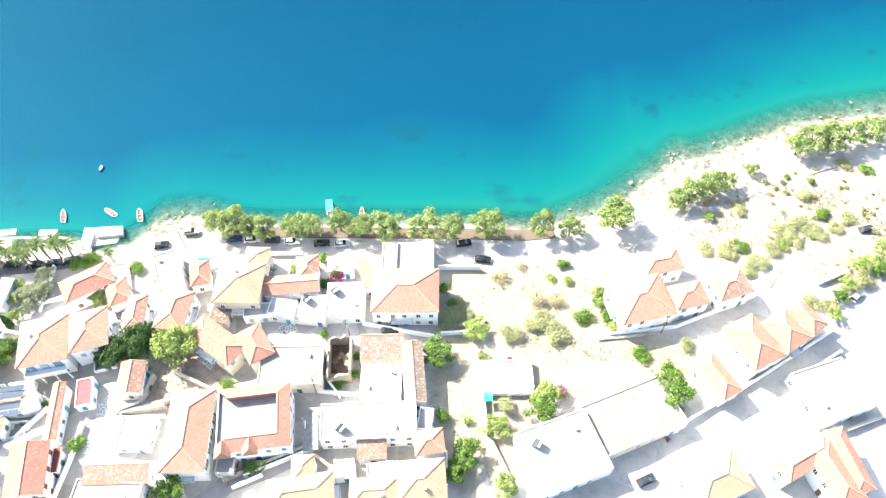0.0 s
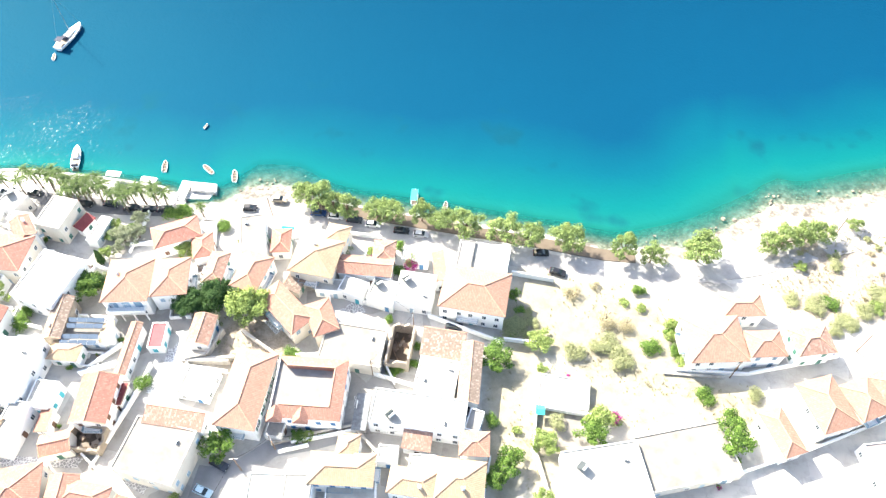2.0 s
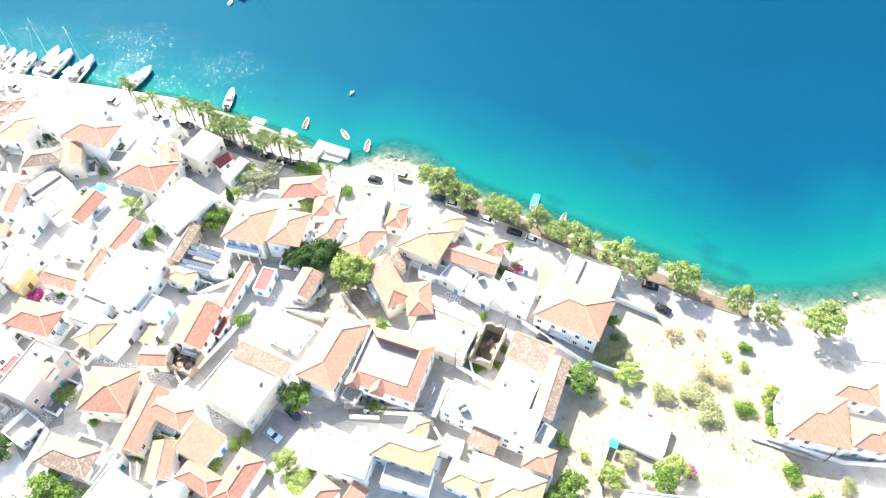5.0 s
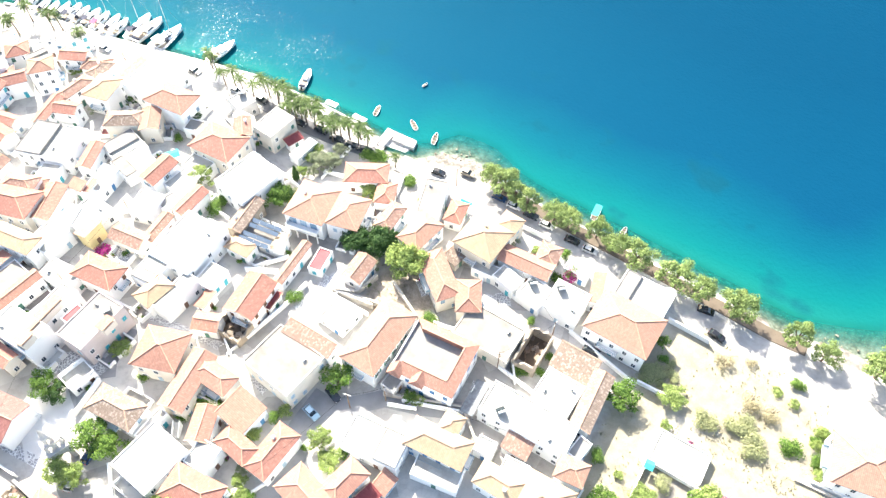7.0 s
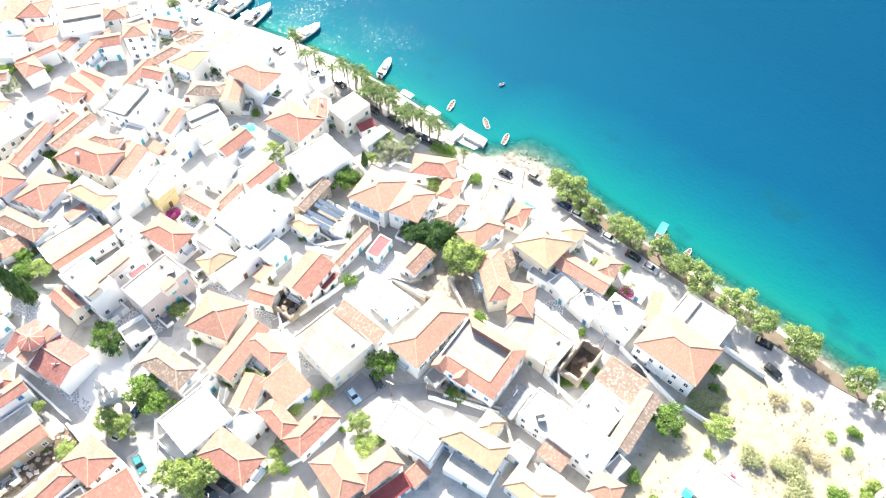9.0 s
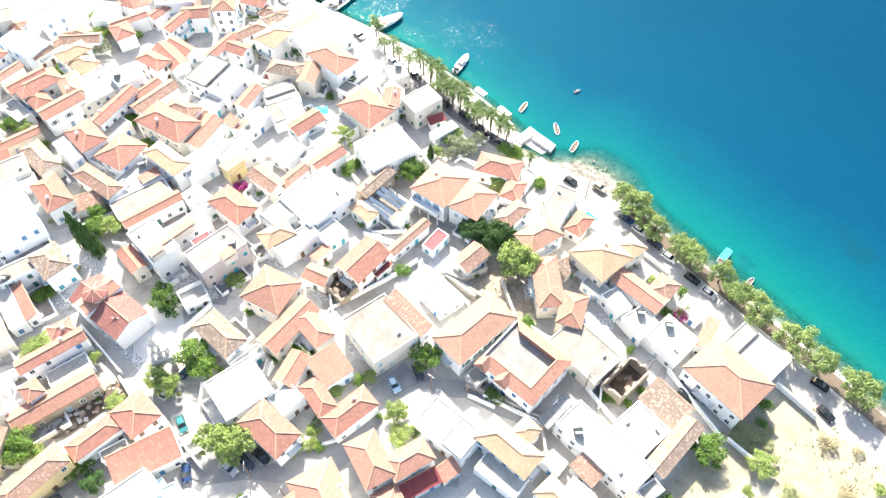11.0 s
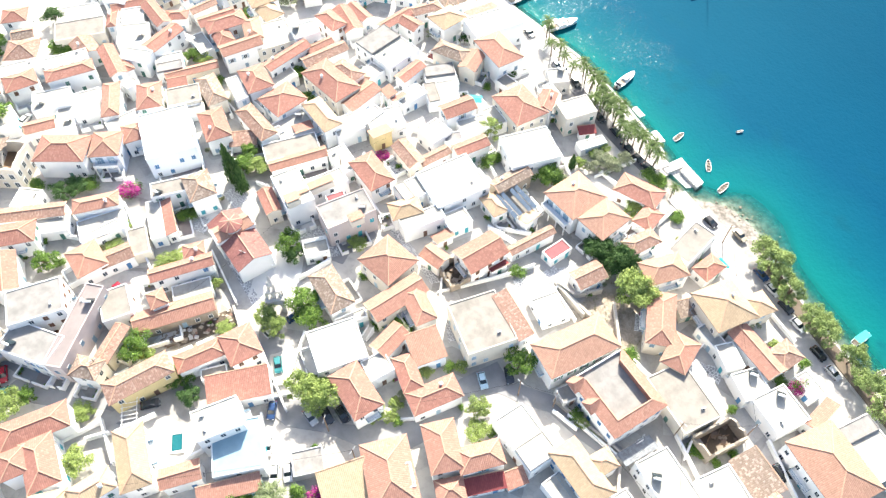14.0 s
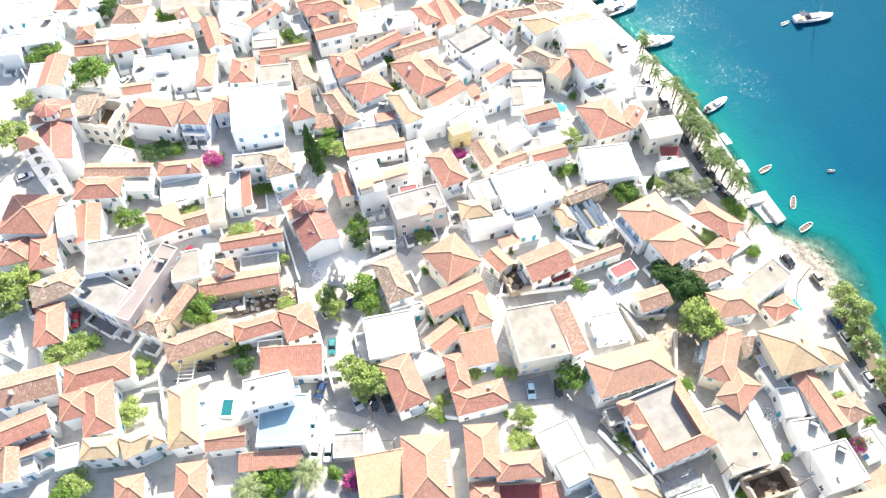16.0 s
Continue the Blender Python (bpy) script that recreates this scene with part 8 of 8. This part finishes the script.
def roof_canopy(x, y, z, turn, w, d, tile):
    """A small tiled lean-to over a stair head on a roof."""
    owner = thing("roof_canopy", pose(x, y, z, 0, 0, turn), "small stair head on a flat roof under orange tiles", "roof hut", "roof huts")
    put("wall", Shape().box(-w / 2 + 0.15, -d / 2 + 0.15, 0, w / 2 - 0.15, d / 2 - 0.15, 1.9).mesh("wall", WALL["beige"]), owner)
    v = [(-w / 2, -d / 2, 1.9), (w / 2, -d / 2, 1.9), (w / 2, d / 2, 2.7), (-w / 2, d / 2, 2.7)]
    put("roof", solid("roof", v + [(p, q, r - 0.14) for p, q, r in v], [(0, 1, 2, 3), (7, 6, 5, 4), (0, 4, 5, 1), (1, 5, 6, 2), (2, 6, 7, 3), (3, 7, 4, 0)], TILE[tile], True), owner)


def bell_tower(x, y, turn, width, height, taper=0.06, tiled_cap=True):
    """Stacked storeys with open arches, and a low tiled cap."""
    owner = thing("bell_tower", pose(x, y, ground_height(x, y), 0, 0, turn), "white stone bell tower with open arches and a tiled cap" if tiled_cap else "grey-white stepped stone bell tower with open arches", "bell tower")
    a = width / 2
    steps = [0.0, 0.45, 0.66, 0.84]
    put("base", Shape().box(-a, -a, -1, a, a, height * 0.45).mesh("base", WALL["white"]), owner)
    for t in range(4):
        for low in (0.06, 0.25):
            put("window", arched(1.9, 1.3, 2.9, 2.0, 0.16).box(-0.65, 0.02, 0, 0.65, 0.06, 2.5, 1).mesh("window", [TRIM, GLASS]), owner, pose(0, 0, height * low, 0, 0, 90 * t) @ pose(0, -a - 0.06, 0))
    for i in (1, 2, 3):
        z0 = height * steps[i]
        z1 = height * (steps[i + 1] if i < 3 else 0.97)
        k = a * (1 - taper * i)
        put("cornice", Shape().box(-k - 0.2, -k - 0.2, z0, k + 0.2, k + 0.2, z0 + 0.2).mesh("cornice", TRIM), owner)
        tall = z1 - z0 - 0.2
        for t in range(4):
            wide = 2 * k if t % 2 == 0 else 2 * k - 1.0
            put("arch_wall", arched(wide, k * 0.8, tall, tall * 0.5, 0.5).mesh("arch_wall", WALL["white"]), owner, pose(0, 0, z0 + 0.2, 0, 0, 90 * t) @ pose(0, -k + 0.25, 0))
        put("floor", Shape().box(-k + 0.1, -k + 0.1, z0 + 0.2, k - 0.1, k - 0.1, z0 + 0.3).mesh("floor", DECK["grey"]), owner)
    top = height * 0.97
    if not tiled_cap:
        r = a * (1 - 3 * taper)
        put("pinnacle", Shape().tube([(0, 0, top), (0, 0, top + 0.25), (0, 0, top + 0.5), (0, 0, top + 1.6)], [r * 1.1, r * 1.1, r * 0.7, 0.08], 8).mesh("pinnacle", WALL["grey"]), owner)
        return
    r = a * 0.95
    put("cap", solid("cap", [(-r, -r, top), (r, -r, top), (r, r, top), (-r, r, top), (0, 0, top + r * 0.7)], [(0, 1, 4), (1, 2, 4), (2, 3, 4), (3, 0, 4), (3, 2, 1, 0)], TILE["orange"], True), owner)
    put("bell", Shape().tube([(0, 0, height * 0.70), (0, 0, height * 0.72), (0, 0, height * 0.76)], [0.5, 0.4, 0.15], 12).mesh("bell", METAL), owner)


def solar_row(x, y, z, turn, length):
    """A long row of dark glass collectors on a rack."""
    owner = thing("solar_array", pose(x, y, z, 0, 0, turn), "long row of dark blue solar collectors on a roof", "solar array", "solar arrays")
    n = max(2, round(length / 2))
    panel = Shape().box(-length / n / 2 + 0.04, -0.55, -0.04, length / n / 2 - 0.04, 0.55, 0.04).mesh("panel", SOLAR)
    for k in range(n):
        put("panel", panel, owner, pose((k + 0.5) * length / n - length / 2, 0, 0, 24, 0, 0))
    for u in (-0.48, -0.16, 0.16, 0.48):
        put("leg", Shape().box(u * length - 0.04, 0.3, -1.4, u * length + 0.04, 0.38, 0.12).mesh("leg", METAL), owner)


SOLAR = plain("solar glass", (0.13, 0.17, 0.22), 0.12, vary=0.1, specular=0.6)


def pool(x, y, turn, w, d):
    owner = thing("swimming_pool", pose(x, y, ground_height(x, y), 0, 0, turn), "small turquoise swimming pool with a white rim", "pool")
    put("rim", Shape().lattice([-w / 2 - 0.5, -w / 2, w / 2, w / 2 + 0.5], [-d / 2 - 0.5, -d / 2, d / 2, d / 2 + 0.5], lambda i, k: i != 1 or k != 1, 0.0, 0.3).mesh("rim", PIER), owner)
    put("pool_water", Shape().box(-w / 2, -d / 2, 0.02, w / 2, d / 2, 0.2).mesh("pool_water", plain("pool water", (0.012, 0.115, 0.13), 0.05, specular=0.5)), owner)


church(-111.2, -4.4, 12, 16.4, 8.6, 5.6, -3.0, 9.6, 2.6, 1.6, "rose", "cross-shaped white church with red tiled roofs and a ribbed dome")
church(-152.6, -63.6, 2, 21.0, 8.4, 8.2, -5.0, 11.0, 3.1, 2.6, "rose", "large white church with dull red roofs and a tiled dome")
bell_tower(-139.7, -64.6, 12, 5.2, 19.0)
bell_gate(-92.4, -1.2, 75)
rubble_yard(-93.9, -20.1, 92, 17.2, 4.4)
pierced_parapet(-103.4, 11.9, ground_height(-103.4, 11.9) + 3.1, 82, 6.0, 4.7)
roof_canopy(-103.8, 23.0, ground_height(-108.6, 22.0) + 7.9, -87, 3.6, 3.0, "orange")
roof_canopy(-118.7, 17.2, 10.8, -85, 10.0, 3.0, "tan")
roof_canopy(-115.3, 10.7, 13.1, -85, 3.6, 3.4, "tan")
solar_row(-97.3, 66.1, 7.5, 10, 8.5)
solar_row(-97.0, 64.6, 7.5, 10, 8.5)
solar_row(-96.8, 61.8, 7.5, 10, 8.5)
solar_row(-96.6, 60.3, 7.5, 10, 8.5)
pool(-69.3, -29.8, 75, 2.2, 3.6)
pergola(-77.9, -37.1, 7.9, 78, 3.0, 9.0, 11)
awning(-114.1, 112.0, 4, 4.0, 1.9, "white")
awning(-103.7, 111.8, 0, 4.4, 2.0, "white")
awning(-136.9, 70.5, 60, 4.5, 3, "turquoise")
awning(8.7, 65.1, 5, 2.0, 2.2, "turquoise")
awning(-61.2, 103.1, 5, 3.2, 0.9, "turquoise")


# ---- dry grass ----
def grass_tufts():
    """Tufts of dry grass and weeds over the fields, too many to count."""
    rng = random.Random(17)
    s = Shape()
    for fx, fy, rx, ry, wildness in FIELDS:
        for _ in range(int(rx * ry * (3.5 if wildness else 1.6))):
            t, r = rng.uniform(0, 6.3), math.sqrt(rng.random()) * 1.15
            x, y = fx + rx * r * math.cos(t), fy + ry * r * math.sin(t)
            if noise.noise(Vector((x * 0.12, y * 0.12, 1.0))) < -0.08 or float(shore(x)) - y < 9:
                continue
            z = ground_height(x, y)
            size = rng.uniform(0.18, 0.5)
            for k in range(4):
                a = rng.uniform(0, 6.3)
                tip = (x + size * math.cos(a), y + size * math.sin(a), z + size * rng.uniform(0.5, 1.1))
                s.face([(x - 0.12 * math.sin(a), y + 0.12 * math.cos(a), z - 0.05), (x + 0.12 * math.sin(a), y - 0.12 * math.cos(a), z - 0.05), tip])
    return tagged(put("grass", s.mesh("grass", leafy("dry grass", (0.22, 0.21, 0.12), (0.36, 0.33, 0.23)))), "dry yellow grass and weeds over open ground", "grass", kind="stuff")


grass_tufts()

# low scrub over the hillside, and pot plants and shrubs against the house walls
for fx, fy, rx, ry, wildness in FIELDS:
    if wildness and rx > 11:
        for _ in range(int(rx * ry / 9)):
            t, r = scatter.uniform(0, 6.3), math.sqrt(scatter.random())
            x, y = fx + rx * r * math.cos(t), fy + ry * r * math.sin(t)
            if float(shore(x)) - y > 16:
                size = scatter.uniform(0.7, 2.4)
                tree(scatter.choice(("scrub", "dry", "scrub", "dry", "bush")), x, y, size * 0.55, size)
for x, y, turn, w, d in YARDS:
    if scatter.random() < 0.38:
        side = scatter.choice((-1, 1))
        p = pose(x, y, 0, 0, 0, turn) @ Vector((scatter.uniform(-0.45, 0.45) * w, side * (d / 2 + 0.8), 0))
        size = scatter.uniform(0.9, 1.9)
        tree(scatter.choice(("bush", "bush", "bush", "scrub", "blossom")) if scatter.random() < 0.9 else "bush", p.x, p.y, size, size)


# ---- walled courtyards ----
def clear_of(x, y, skip):
    """Whether a spot lies outside every other house and away from the cars and the waterfront."""
    if float(shore(x)) - y < 17 or any(math.hypot(x - p, y - q) < 2.6 for p, q in CARS):
        return False
    for k, (hx, hy, turn, w, d) in enumerate(YARDS):
        if abs(x - hx) + abs(y - hy) < 30 and k != skip:
            p = pose(hx, hy, 0, 0, 0, turn).inverted() @ Vector((x, y, 0))
            if abs(p.x) < w / 2 + 0.4 and abs(p.y) < d / 2 + 0.4:
                return False
    return True


CLAY = plain("terracotta pot", (0.42, 0.19, 0.11), 0.85, vary=0.2)
POT = Shape().tube([(0, 0, 0), (0, 0, 0.4), (0, 0, 0.46)], [0.16, 0.25, 0.27], 10).mesh("pot", CLAY)
POT_WHITE = Shape().tube([(0, 0, 0), (0, 0, 0.4), (0, 0, 0.46)], [0.16, 0.25, 0.27], 10).mesh("pot", TRIM)
PAVINGS = {"pale concrete": PIER, "red painted": DECK["redfloor"], "cobbled": LANE, "grey screed": DECK["grey"], "pink-grey": DECK["pinkish"]}


def pot_plant(x, y, z, size):
    owner = thing("pot_plant", pose(x, y, z, 0, 0, scatter.uniform(0, 360)), "leafy green plant in a round pot beside a wall", "pot plant", "pot plants")
    put("pot", POT if scatter.random() < 0.6 else POT_WHITE, owner)
    put("foliage", CROWNS["bush"][scatter.randrange(3)][0], owner, pose(0, 0, 0.3) @ Matrix.Diagonal((size, size, size, 1)))


def courtyard(x, y, turn, w, d, paving):
    """A paved yard against a house, which stands beyond +y, with a wall round its other sides."""
    z = max(ground_height(x, y), ground_height(x, y + 1), ground_height(x, y - 1)) + 0.06
    owner = thing("courtyard", pose(x, y, z, 0, 0, turn), f"walled courtyard with {paving} paving beside a house", "courtyard", "courtyards")
    put("paving", Shape().box(-w / 2, -d / 2, -0.7, w / 2, d / 2, 0.0).mesh("paving", PAVINGS[paving]), owner)
    high = scatter.uniform(0.9, 1.7)
    q = scatter.choice((0.2, 0.3))
    gate = scatter.uniform(-0.3, 0.3) * w
    for x0, y0, x1, y1 in ((-w / 2 - q, -d / 2 - q, gate - 0.5, -d / 2), (gate + 0.5, -d / 2 - q, w / 2 + q, -d / 2), (-w / 2 - q, -d / 2, -w / 2, d / 2), (w / 2, -d / 2, w / 2 + q, d / 2)):
        put("wall", Shape().box(x0, y0, -0.8, x1, y1, high).box(x0 - 0.03, y0 - 0.03, high, x1 + 0.03, y1 + 0.03, high + 0.06).mesh("wall", WALL["white"]), owner)
    if scatter.random() < 0.5:
        bench = scatter.choice((-1, 1))
        put("step", Shape().box(bench * w * 0.3 - 0.6, d / 2 - 0.7, 0.0, bench * w * 0.3 + 0.6, d / 2, 0.35).mesh("step", PIER), owner)
    for _ in range(scatter.choice((0, 1, 1, 2))):
        p = owner.matrix_basis @ Vector((scatter.choice((-1, 1)) * (w / 2 - 0.4), scatter.uniform(-0.4, 0.3) * d, 0))
        pot_plant(p.x, p.y, p.z, scatter.uniform(0.6, 1.1))


yards = 0
for k, (hx, hy, turn, w, d) in enumerate(YARDS):
    if hx > 95 or yards >= 90:
        continue
    for face in scatter.sample(range(4), 4):
        half, depth = ((w / 2, d / 2), (d / 2, w / 2))[face % 2]
        wide, deep = half * 2 * scatter.uniform(0.45, 0.85), scatter.uniform(2.0, 3.6)
        off = scatter.uniform(-1, 1) * (half - wide / 2)
        m = pose(hx, hy, 0, 0, 0, turn + 90 * face)
        spots = [m @ Vector((off + u * wide / 2, -depth - v * deep - 0.3, 0)) for u in (-1, -0.5, 0, 0.5, 1) for v in (0.12, 0.5, 1.0)]
        if wide > 2.2 and all(clear_of(p.x, p.y, k) for p in spots):
            c = m @ Vector((off, -depth - deep / 2 - 0.02, 0))
            courtyard(c.x, c.y, turn + 90 * face, wide, deep, scatter.choice(("pale concrete", "pale concrete", "cobbled", "grey screed", "pink-grey", "red painted")))
            yards += 1
            break
